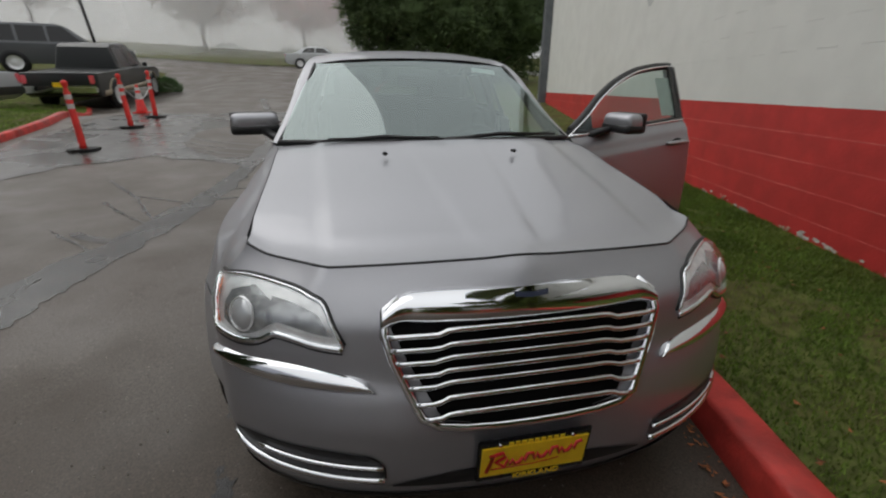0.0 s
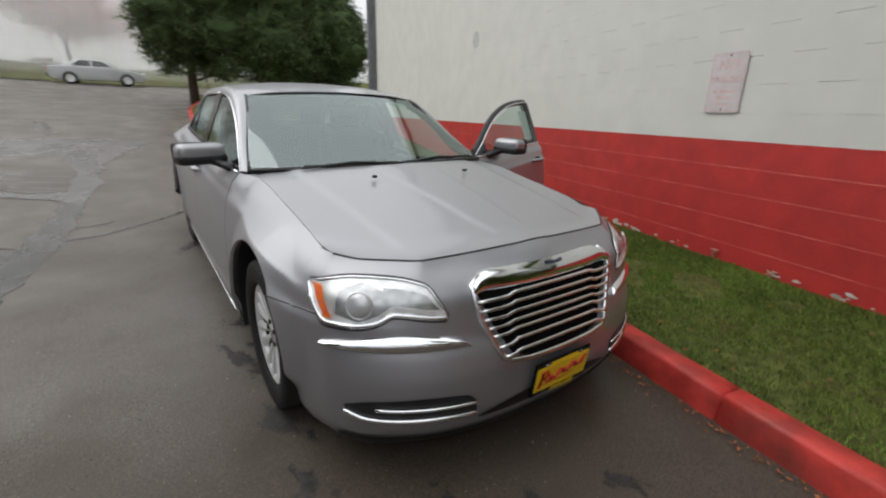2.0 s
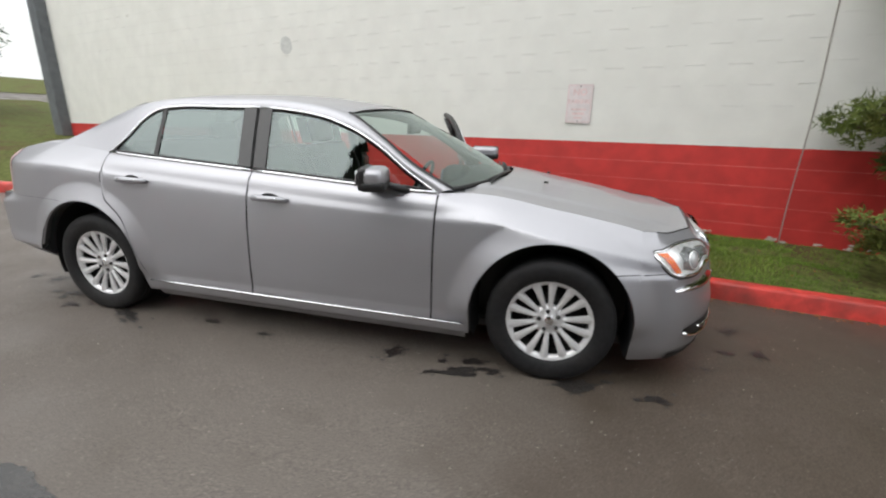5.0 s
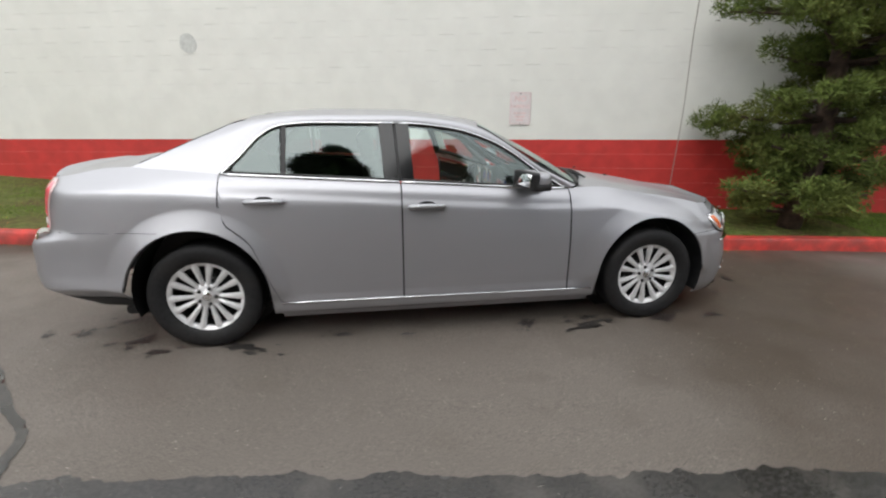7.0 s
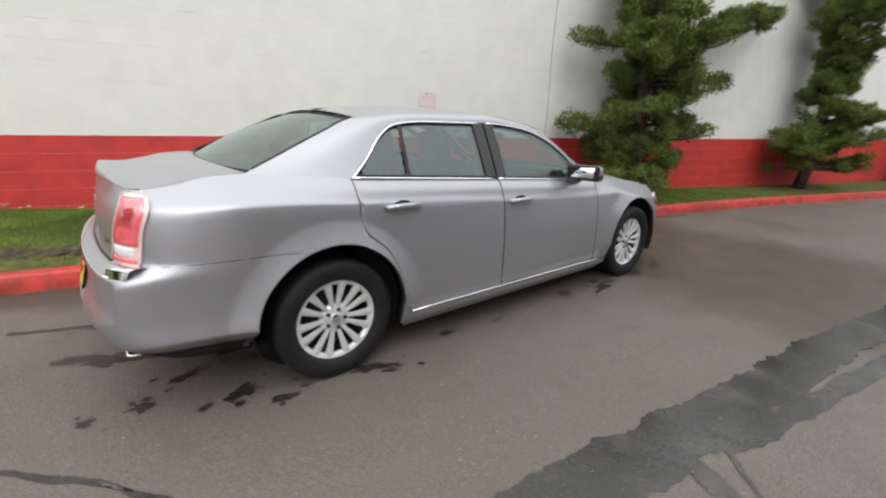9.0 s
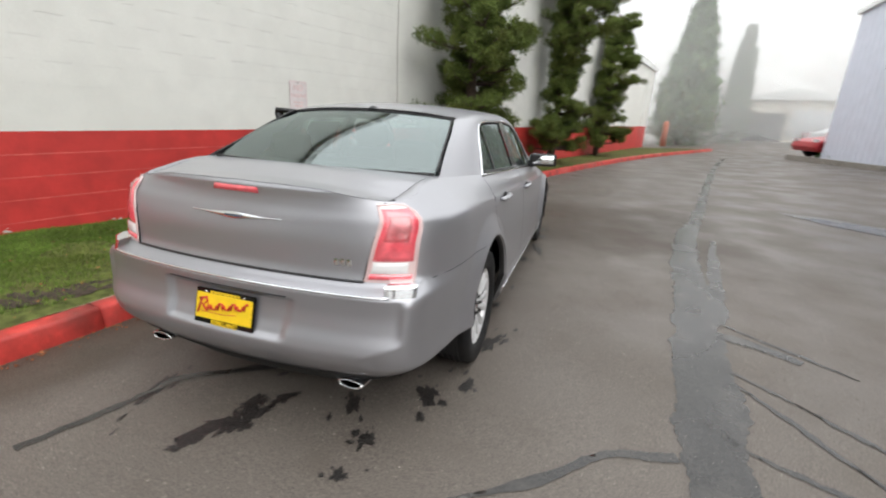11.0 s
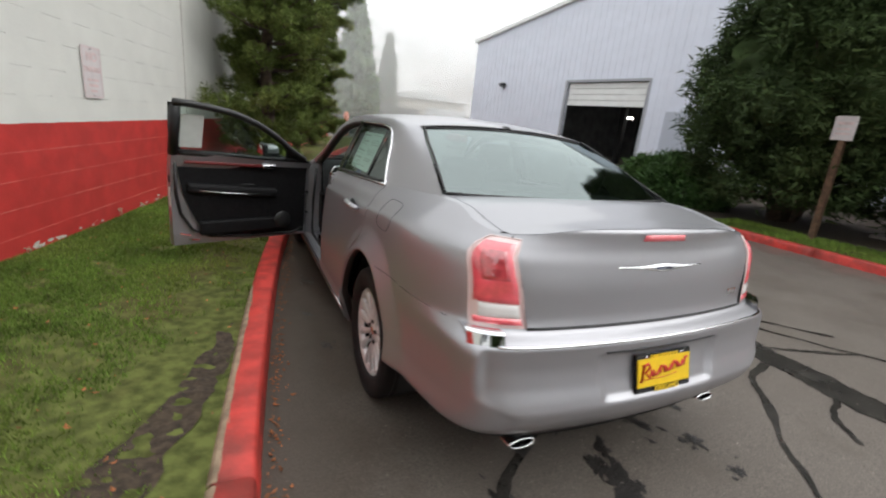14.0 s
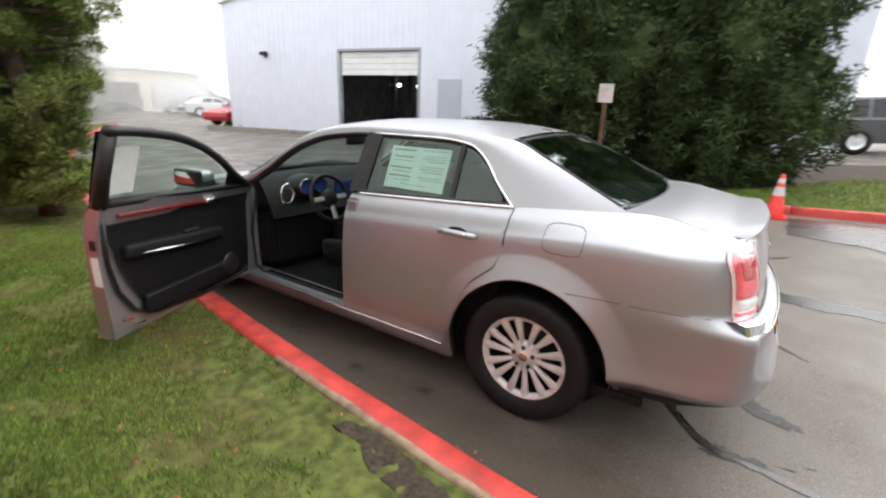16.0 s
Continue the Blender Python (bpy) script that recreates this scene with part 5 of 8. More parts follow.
# wheels
def wheel_parts(owner):
    tyre = [(0.225, -0.085), (0.25, -0.108), (0.30, -0.114), (0.335, -0.104), (0.343, -0.085), (0.346, -0.04), (0.346, 0.04), (0.343, 0.085), (0.335, 0.104), (0.30, 0.114), (0.25, 0.108), (0.225, 0.085), (0.225, -0.085)]
    part("tyre", lathe(tyre, 56, "x", False), RUBBER, owner)
    grooves = [lathe([(0.3468, c - 0.004), (0.3468, c + 0.004)], 48, "x", False) for c in (-0.05, -0.017, 0.017, 0.05)]
    part("tread_groove", joined(*grooves), BLACK, owner)
    rim = part("rim", lathe([(0.204, 0.060), (0.2055, 0.074), (0.211, 0.082), (0.226, 0.087), (0.236, 0.093), (0.239, 0.085), (0.232, 0.07)], 56, "x", False), ALLOY, owner)
    # shade inside the wheel is put into the barrel's and brake disc's dark colour
    part("barrel", lathe([(0.206, 0.058), (0.222, 0.05), (0.212, -0.08)], 48, "x", False), SHADEDBARREL, rim)
    part("brake_disc", lathe([(0.0, -0.03), (0.165, -0.03), (0.165, -0.012), (0.0, -0.012)], 36, "x", False), SHADEDBARREL, owner)
    # black disc added to darken the gaps between the spokes
    part("wheel_shade_disc", lathe([(0.0, -0.055), (0.215, -0.055)], 36, "x", False), BLACK, owner)
    for k in range(14):
        a = 2 * math.pi * k / 14 + (0.02 if k % 2 else -0.02)
        secs = [(0.062, 0.064, 0.0115, 0.014), (0.10, 0.072, 0.0135, 0.014), (0.15, 0.079, 0.0175, 0.014), (0.195, 0.083, 0.0225, 0.013), (0.222, 0.082, 0.028, 0.012)]
        vs, fs = [], []
        for r, x, w, d in secs:
            for dx, dw in ((0, -w * 0.86), (0.005, 0), (0, w * 0.86), (-d, w), (-d, -w)):
                vs.append((x + dx, r * math.cos(a) - dw * math.sin(a), r * math.sin(a) + dw * math.cos(a)))
        for i in range(len(secs) - 1):
            for j in range(5):
                q = (j + 1) % 5
                fs.append((i * 5 + j, i * 5 + q, i * 5 + 5 + q, i * 5 + 5 + j))
        part("spoke", (vs, fs, False), ALLOY, rim)
    part("hub", lathe([(0.088, 0.04), (0.085, 0.064), (0.066, 0.070), (0.036, 0.070), (0.034, 0.073), (0.02, 0.076), (0.0, 0.076)], 30, "x", False), ALLOY, rim)
    part("centre_cap", lathe([(0.0, 0.0785), (0.022, 0.0775), (0.027, 0.074)], 24, "x", False), CHROME, rim)
    for k in range(5):
        a = 2 * math.pi * (k + 0.25) / 5
        part("wheel_nut", moved(lathe([(0.0, 0.080), (0.011, 0.079), (0.013, 0.066)], 6, "x", False), Matrix.Translation((0, 0.055 * math.cos(a), 0.055 * math.sin(a)))), DARKMETAL, rim)


wheel_proto = None
for sx, y, rot in ((-1, AXF, 0.2), (-1, AXR, 0.9), (1, AXF, 0.5), (1, AXR, 1.3)):
    if wheel_proto is None:
        w = wheel_proto = new("wheel")
        wheel_parts(w)
    else:
        w = copy_thing(wheel_proto, Matrix())
    w.parent = saloon
    w.matrix_basis = Matrix.Translation((sx * 0.795, y, HUB)) @ (Matrix() if sx > 0 else Matrix.Rotation(math.pi, 4, "Z")) @ Matrix.Rotation(rot, 4, "X")

# ---- cabin ----
cab = saloon
part("cabin_floor", box(-0.80, 0.80, -1.0, 1.5, 0.22, 0.27, 0.01), LEATHER, cab)
part("centre_tunnel", box(-0.13, 0.13, -1.0, 1.2, 0.25, 0.62, 0.04), GREYTRIM, cab)
part("dashboard", between((-0.76, -0.62, 0.72), (0.76, -0.62, 0.72), (-0.74, -0.93, 1.0), (0.74, -0.93, 1.0), (0.03, 0), (-0.18, 0.012), 0.11, 30, 14), LEATHER, cab)
part("dash_lower", box(-0.76, 0.76, -1.05, -0.66, 0.3, 0.74, 0.05), LEATHER, cab)
part("dash_cap", between((-0.75, -0.93, 1.0), (0.75, -0.93, 1.0), (-0.75, -1.06, 0.985), (0.75, -1.06, 0.985), (-0.2, 0.012), (-0.2, 0.01), 0, 24, 3), GREYTRIM, cab)
gauges = part("instrument_pod", moved(lathe([(0.0, 0.0), (0.17, 0.0), (0.19, -0.05), (0.18, -0.14)], 28, "y", False), Matrix.Translation((0.37, -0.635, 0.93)) @ Matrix.Diagonal((1, 1, 0.5, 1))), GREYTRIM, cab)
for gx in (0.30, 0.44):
    part("gauge", moved(lathe([(0.0, 0.012), (0.052, 0.012), (0.058, 0.018), (0.062, 0.01)], 26, "y", False), Matrix.Translation((gx, -0.628, 0.935))), SCREENBLUE, gauges)
    part("gauge_ring", moved(lathe([(0.056, 0.014), (0.06, 0.02), (0.064, 0.012)], 26, "y", False), Matrix.Translation((gx, -0.628, 0.935))), CHROME, gauges)
for vx in (-0.62, 0.64):
    part("air_vent", joined(moved(lathe([(0.048, 0.0), (0.058, 0.012), (0.066, 0.0)], 26, "y", False), Matrix.Translation((vx, -0.60, 0.90)) @ Matrix.Diagonal((1, 1, 1.3, 1)))), CHROME, cab)
    part("vent_slats", joined(*[box(vx - 0.045, vx + 0.045, -0.612, -0.60, 0.86 + 0.02 * k, 0.866 + 0.02 * k) for k in range(5)]), BLACK, cab)
part("centre_screen", box(-0.11, 0.11, -0.655, -0.63, 0.80, 0.94, 0.006), SCREENBLUE, cab)
sw = part("steering_wheel", moved(([Vector((0.185 * math.cos(a) + 0.016 * math.cos(b) * math.cos(a), 0.016 * math.sin(b), 0.185 * math.sin(a) + 0.016 * math.cos(b) * math.sin(a))) for a in np.linspace(0, 2 * math.pi, 36, endpoint=False) for b in np.linspace(0, 2 * math.pi, 10, endpoint=False)],
                                   [(i * 10 + j, ((i + 1) % 36) * 10 + j, ((i + 1) % 36) * 10 + (j + 1) % 10, i * 10 + (j + 1) % 10) for i in range(36) for j in range(10)], True), Matrix.Translation((0.37, -0.42, 0.86)) @ Matrix.Rotation(radians(22), 4, "X")), BLACK, cab)
part("wheel_hub", moved(lathe([(0.0, 0.03), (0.06, 0.028), (0.075, 0.0), (0.06, -0.05)], 24, "y", False), Matrix.Translation((0.37, -0.43, 0.855)) @ Matrix.Rotation(radians(22), 4, "X")), GREYTRIM, sw)
part("wheel_spoke", joined(*[moved(box(-0.19, 0.19, -0.012, 0.012, -0.018, 0.018, 0.006), Matrix.Translation((0.37, -0.425, 0.86)) @ Matrix.Rotation(radians(22), 4, "X") @ Matrix.Rotation(a, 4, "Y")) for a in (0, )], moved(box(-0.018, 0.018, -0.012, 0.012, -0.19, 0.0, 0.006), Matrix.Translation((0.37, -0.425, 0.86)) @ Matrix.Rotation(radians(22), 4, "X"))), ALLOY, sw)


for s in (-1, 1):
    seat = part("front_seat", moved(pad(0.52, 0.54, 0.17), Matrix.Translation((s * 0.38, 0.02, 0.50)) @ Matrix.Rotation(radians(6), 4, "X")), LEATHER, cab)
    for k in (-1, 1):
        part("seat_bolster", moved(pad(0.09, 0.5, 0.14, 0.04), Matrix.Translation((s * 0.38 + k * 0.235, 0.02, 0.56)) @ Matrix.Rotation(radians(6), 4, "X")), LEATHER, seat)
        part("back_bolster", moved(pad(0.09, 0.2, 0.5, 0.04), Matrix.Translation((s * 0.38 + k * 0.235, 0.32, 0.82)) @ Matrix.Rotation(radians(-20), 4, "X")), LEATHER, seat)
    part("seat_back", moved(pad(0.52, 0.15, 0.62), Matrix.Translation((s * 0.38, 0.36, 0.86)) @ Matrix.Rotation(radians(-20), 4, "X")), LEATHER, seat)
    part("headrest", moved(pad(0.28, 0.10, 0.19, 0.045), Matrix.Translation((s * 0.38, 0.495, 1.255)) @ Matrix.Rotation(radians(-14), 4, "X")), LEATHER, seat)
    part("headrest_post", joined(*[tube([(s * 0.38 + k, 0.475, 1.19), (s * 0.38 + k, 0.45, 1.10)], 0.007, 6) for k in (-0.05, 0.05)]), CHROME, seat)
bench = part("rear_seat", moved(pad(1.36, 0.5, 0.2), Matrix.Translation((0, 1.0, 0.50))), LEATHER, cab)
part("seat_back", moved(pad(1.36, 0.16, 0.66), Matrix.Translation((0, 1.36, 0.84)) @ Matrix.Rotation(radians(-24), 4, "X")), LEATHER, bench)
for k in (-0.42, 0.42):
    part("headrest", moved(pad(0.26, 0.09, 0.16, 0.04), Matrix.Translation((k, 1.50, 1.21)) @ Matrix.Rotation(radians(-18), 4, "X")), LEATHER, bench)
part("parcel_shelf", box(-0.66, 0.66, 1.48, 1.88, 1.09, 1.125, 0.01), GREYTRIM, cab)
part("headlining", moved(grid(lambda i, v: (lambda p: (p[0] * 0.97, p[1], p[2] - 0.025))(roof_fn(i, v)), 16, 16, flip=True), Matrix()), material("headlining_cloth", (0.30, 0.29, 0.27), 0.9), cab)
part("interior_mirror", moved(pad(0.24, 0.03, 0.07, 0.012, 2), Matrix.Translation((0, -0.47, 1.30))), BLACK, cab)
for s in (-1, 1):
    part("pillar_trim", joined(tube([(s * 0.76, 0.35, 0.3), (s * 0.775, 0.35, 0.95), (s * 0.70, 0.36, 1.25), (s * 0.62, 0.37, 1.40)], [0.07, 0.06, 0.05, 0.045], 8, 0.5),
                               tube([(s * (trim_line(u)[0] - 0.035), trim_line(u)[1], trim_line(u)[2] - 0.005) for u in np.linspace(0.05, 0.97, 24)], 0.028, 8)), BLACK, cab)
# inner lining of the closed doors
for s in (-1, 1):
    for ya, yb in ((-0.84, 0.27), (0.4, 1.3)):
        if s > 0 and ya < 0:
            continue
        part("door_lining", grid(lambda u, v, s=s, ya=ya, yb=yb: (s * (0.80 - 0.05 * math.sin(v * 3.0)), ya + (yb - ya) * u, 0.28 + (edge_z(ya + (yb - ya) * u) - 0.29) * v), 10, 10, flip=s > 0), LEATHER, cab)
# the driver's doorway and the open door's lining
part("sill_tread", joined(box(0.74, 0.90, -0.83, 0.28, 0.235, 0.292, 0.012)), SILVER, cab)
part("sill_plate", box(0.775, 0.83, -0.7, 0.2, 0.293, 0.298, 0.002), CHROME, cab)
part("hinge_pillar", box(0.74, 0.885, -0.93, -0.845, 0.24, 0.965, 0.02), SILVER, cab)
part("centre_pillar", joined(box(0.76, 0.885, 0.275, 0.39, 0.24, 1.03, 0.02)), SILVER, cab)
part("doorway_seal", tube([(0.80, 0.285, 1.0), (0.83, 0.285, 0.6), (0.83, 0.27, 0.34), (0.83, 0.15, 0.30), (0.83, -0.7, 0.29), (0.83, -0.80, 0.33), (0.82, -0.83, 0.6), (0.80, -0.80, 0.93)], 0.012, 6), BLACK, cab)
driver_door = [o for o in saloon.children if o.name.startswith("front_door")][-1]


def dpart(name, data, mat, label=""):
    return part(name, moved(data, OPEN), mat, driver_door, label)


def lining_x(y, z):
    return side_x(y, z) - 0.07 - 0.025 * math.sin(min(1, max(0, (z - 0.3) / 0.65)) * math.pi)


dpart("door_edge", joined(grid(lambda u, v: (side_x(0.268, DOOR_LO + (1.03 - DOOR_LO) * u) - 0.085 * v, 0.268, DOOR_LO + (1.03 - DOOR_LO) * u), 20, 3), grid(lambda u, v: (side_x(-0.86 + 1.126 * u, DOOR_LO) - 0.085 * v, -0.86 + 1.126 * u, DOOR_LO - 0.002), 12, 2), grid(lambda u, v: (side_x(-0.87, DOOR_LO + 0.69 * u) - 0.085 * v, -0.872, DOOR_LO + 0.69 * u), 12, 2, True)), SILVER)
dpart("inner_skin", grid(lambda u, v: (side_x(-0.87 + 1.137 * u, min(1.0, DOOR_LO + (edge_z(-0.87 + 1.137 * u) - DOOR_LO - 0.005) * v)) - 0.086, -0.87 + 1.137 * u, DOOR_LO + (edge_z(-0.87 + 1.137 * u) - DOOR_LO - 0.005) * v), 16, 12, True), SILVER)
card = dpart("door_card", grid(lambda u, v: (lining_x(-0.85 + 1.06 * u, 0.31 + 0.68 * v) - 0.02, -0.85 + (1.075 - 0.21 * (1 - v) ** 2.4) * u, 0.305 + 0.05 * (1 - v) * u * u + (edge_z(-0.85 + 1.06 * u) - 0.295) * v), 24, 24, True), LEATHER)
dpart("armrest", moved(pad(0.075, 0.74, 0.085, 0.035), Matrix.Translation((0.80, -0.2, 0.735)) @ Matrix.Rotation(radians(5), 4, "X")), LEATHER)
dpart("armrest_trim", tube([(0.768, -0.50, 0.69), (0.758, -0.2, 0.712), (0.768, 0.08, 0.742)], 0.005, 6), CHROME)
dpart("wood_strip", moved(pad(0.016, 0.62, 0.026, 0.007, 2), Matrix.Translation((0.772, -0.13, 0.958)) @ Matrix.Rotation(radians(2.5), 4, "X")), WOODTRIM)
dpart("inside_handle", moved(pad(0.024, 0.12, 0.034, 0.010, 2), Matrix.Translation((0.762, -0.485, 0.942))), CHROME)
dpart("window_switches", moved(pad(0.03, 0.12, 0.014, 0.005, 2), Matrix.Translation((0.785, -0.30, 0.782))), GREYTRIM)
dpart("map_pocket", moved(pad(0.045, 0.66, 0.12, 0.02), Matrix.Translation((0.81, -0.25, 0.42))), LEATHER)
dpart("loudspeaker", moved(lathe([(0.0, -0.012), (0.07, -0.012), (0.08, 0.0)], 24, "x", False), Matrix.Translation((0.79, -0.62, 0.45))), BLACK)
dpart("door_seal", tube([(lining_x(0.25, 0.95) - 0.012, 0.24, 1.0), (0.825, 0.236, 0.72), (0.825, 0.21, 0.55), (0.825, 0.13, 0.41), (0.825, 0.0, 0.345), (0.83, -0.3, 0.315), (0.83, -0.75, 0.31), (0.83, -0.83, 0.36)], 0.012, 6), BLACK)
dpart("window_frame", joined(trim_bar(trim_u(0.27), 0.97, 1, 0.026, out=-0.03), tube([(pane_x(1.05) - 0.03, 0.25, 1.03), (pane_x(1.2) - 0.03, 0.252, 1.2), (pane_x(1.39) - 0.03, 0.256, 1.39)], 0.036, 8), tube([(pane_x(1.0, -0.84) - 0.03, -0.84, 0.99), (pane_x(1.0, -0.4) - 0.03, -0.4, 1.005), (pane_x(1.05) - 0.03, 0.265, 1.045)], 0.026, 8)), BLACK)
dpart("mirror_corner", grid(lambda u, v: (pane_x(1.0 + 0.1 * v, -0.86 + 0.22 * u) - 0.012, -0.86 + 0.22 * u, 0.985 + v * (trim_line(trim_u(-0.86 + 0.22 * u))[2] - 0.985)), 6, 6, True), BLACK)
dpart("tyre_label", box(0.845, 0.895, 0.2695, 0.271, 0.60, 0.76), PAPER)
dpart("door_latch", box(0.84, 0.88, 0.2695, 0.274, 0.80, 0.855, 0.003), DARKMETAL)
dpart("paper_notice", (lambda: grid(lambda u, v: (pane_x(1.08 + 0.24 * v) - 0.012, 0.045 + 0.16 * u, 1.08 + 0.25 * v), 4, 4))(), PAPER, "white paper sheet stuck to the glass")
for y, z, r in ((0.185, 0.375, 0.25), (0.12, 0.325, 0.1)):
    dpart("drain_slot", moved(box(-0.004, 0.004, -0.04, 0.04, -0.006, 0.006, 0.002), Matrix.Translation((0.826, y, z)) @ Matrix.Rotation(r, 4, "X")), CHROME)
for i in range(2):
    dpart("wiring_boot", tube([(0.86, -0.875, 0.7 - 0.2 * i), (0.86, -0.91, 0.69 - 0.2 * i)], 0.012, 8), BLACK)
# price sheet inside the rear side glass
sheet = part("price_sheet", grid(lambda u, v: (pane_x(1.12 + 0.225 * v) - 0.014, 0.50 + 0.425 * u, 1.115 + 0.235 * v), 6, 4), GREENPAPER, cab, "mint-tinted price sheet inside the rear side glass")
rows = []
for k, (a, b, z) in enumerate([(0.05, 0.46, 0.93), (0.58, 0.95, 0.90), (0.05, 0.40, 0.80), (0.05, 0.44, 0.74), (0.05, 0.36, 0.68), (0.58, 0.92, 0.74), (0.58, 0.92, 0.66), (0.05, 0.42, 0.55), (0.05, 0.45, 0.49), (0.05, 0.38, 0.43), (0.58, 0.95, 0.48), (0.58, 0.90, 0.40), (0.05, 0.45, 0.30), (0.05, 0.4, 0.24), (0.58, 0.95, 0.28), (0.58, 0.85, 0.2), (0.3, 0.7, 0.1)]):
    h = 0.035 if k in (1, 5, 10, 14) else 0.016
    rows.append([(pane_x(1.12 + 0.225 * zz) - 0.0125, 0.50 + 0.425 * u, 1.115 + 0.235 * zz) for u, zz in ((1 - a, z), (1 - b, z), (1 - b, z + h), (1 - a, z + h))])
part("print_lines", (sum(rows, []), [tuple(range(4 * k, 4 * k + 4)) for k in range(len(rows))]), INK, sheet)


# ---- road marks, damp spots and litter ----
def ribbon(name, centre, widths, mat, label, category, lift=0.004, step=0.025, jag=0.05, seed=1):
    """A ragged flat band on the asphalt along points (x, y)."""
    c = path_fn([(x, y) for x, y in centre])
    wf = path_fn([(w,) for w in widths])
    ln = sum(math.dist(a, b) for a, b in zip(centre, centre[1:]))
    n = max(6, int(ln / step))
    vs, fs = [], []
    for i in range(n + 1):
        u = i / n
        x, y = c(u)
        x2, y2 = c(min(1, u + 0.004))
        x1, y1 = c(max(0, u - 0.004))
        d = Vector((x2 - x1, y2 - y1, 0)).normalized()
        w = wf(u)[0] / 2
        for k in range(4):
            o = (-1, -0.4, 0.4, 1)[k] * (w + (jag * (noise.noise((x * 4 + seed, y * 4, k * 7)) + 0.45 * noise.noise((x * 15 + seed, y * 15, k * 5))) if k in (0, 3) else 0))
            if k in (0, 3):
                o *= 1 + 0.1 * noise.noise((x * 33, y * 33, seed + k))
            px, py = x - d.y * o, y + d.x * o
            vs.append((px, py, land(px, py) + lift + 0.006 * noise.noise((px * 0.7, py * 0.7, 0))))
    for i in range(n):
        for k in range(3):
            fs.append((i * 4 + k, i * 4 + k + 1, i * 4 + k + 5, i * 4 + k + 4))
    fs = [f[::-1] for f in fs]
    return tagged(part(name, (vs, fs, True), mat), label, category, kind="structure")


ribbon("sealed_seam", [(-3.4, 14), (-2.55, 9.6), (-2.1, 6.5), (-1.98, 4.0), (-2.05, 2.7), (-2.2, 1.4), (-2.38, 0), (-2.65, -2), (-3.25, -4.3), (-4.0, -7.5), (-5.6, -14), (-7.3, -20)], [0.2, 0.2, 0.2, 0.22, 0.27, 0.33, 0.30, 0.26, 0.18, 0.15, 0.15, 0.15], SEALER, "long ragged band of dark tar sealer across the drive", "sealed crack")
ribbon("sealed_crack", [(-0.78, 2.94), (-1.12, 2.58), (-1.4, 2.38), (-1.62, 2.14), (-1.95, 2.03)], [0.03, 0.045, 0.04, 0.05, 0.05], SEALER, "narrow branching crack filled with tar", "sealed crack", 0.0045, 0.02, 0.028, 3)
ribbon("sealed_crack", [(-1.5, 2.78), (-1.69, 2.58), (-1.95, 2.48)], [0.03, 0.04, 0.04], SEALER, "narrow branching crack filled with tar", "sealed crack", 0.0045, 0.02, 0.028, 4)
ribbon("sealed_crack", [(-2.3, 1.15), (-2.56, 1.59), (-2.9, 2.2), (-3.5, 3.0)], [0.03, 0.04, 0.03, 0.025], SEALER, "narrow branching crack filled with tar", "sealed crack", 0.0045, 0.02, 0.028, 5)
ribbon("sealed_crack", [(0.7, 3.05), (0.585, 2.62), (0.56, 2.43), (0.3, 2.2), (0.1, 2.05)], [0.05, 0.05, 0.05, 0.05, 0.03], SEALER, "narrow branching crack filled with tar", "sealed crack", 0.0045, 0.02, 0.028, 6)

for wid, pts in ((0.035, [(-2.12, 1.72), (-2.33, 1.93), (-2.56, 2.04), (-2.9, 2.2)]), (0.03, [(-2.38, 1.12), (-2.65, 1.4), (-2.8, 1.58), (-3.1, 1.95)]), (0.025, [(-2.36, 0.28), (-2.77, 0.66), (-3.09, 0.98)]),
                 (0.09, [(-2.34, 0.57), (-2.46, 0.62), (-2.61, 0.68), (-2.85, 0.86)]), (0.11, [(-2.5, 0.42), (-2.57, 0.0), (-2.7, -0.7), (-2.86, -1.5), (-3.05, -2.4)])):
    ribbon("sealed_crack", pts, [wid * f for f in (0.7, 1.0, 1.1, 0.9, 0.5)[:len(pts)]], SEALER, "narrow branching crack filled with tar", "sealed crack", 0.0045, 0.02, 0.03, len(pts) + 11)


def splatter(x, y, rx, ry, turn, seed, n=46):
    """A ragged drip stain with small drops round it."""
    rng = random.Random(int(seed * 100))
    vs, fs = [], []
    drops = [(0.0, 0.0, rx, ry)] + [(rng.gauss(0, 1.25) * rx, rng.gauss(0, 1.25) * ry, rx * f, ry * f) for f in (rng.uniform(0.12, 0.42) for _ in range(7))]
    for cx, cy, ax, ay in drops:
        base = len(vs)
        vs.append((cx, cy))
        for i in range(n):
            a = 2 * math.pi * i / n
            p = (math.cos(a) + cx * 40 + seed, math.sin(a) + cy * 40, seed * 1.7)
            r = 1 + 0.75 * noise.noise((p[0] * 1.5, p[1] * 1.5, p[2])) + 0.5 * noise.noise((p[0] * 4, p[1] * 4, p[2])) + 0.3 * noise.noise((p[0] * 11, p[1] * 11, p[2]))
            vs.append((cx + ax * r * math.cos(a), cy + ay * r * math.sin(a)))
        fs += [(base, base + 1 + i, base + 1 + (i + 1) % n) for i in range(n)]
    out = []
    for px, py in vs:
        qx, qy = x + px * math.cos(turn) - py * math.sin(turn), y + px * math.sin(turn) + py * math.cos(turn)
        out.append((qx, qy, land(qx, qy) + 0.003 + 0.006 * noise.noise((qx * 0.7, qy * 0.7, 0))))
    return tagged(part("damp_spot", (out, fs, True), OIL), "dark wet oily drip stain on the asphalt", "stain", kind="structure")


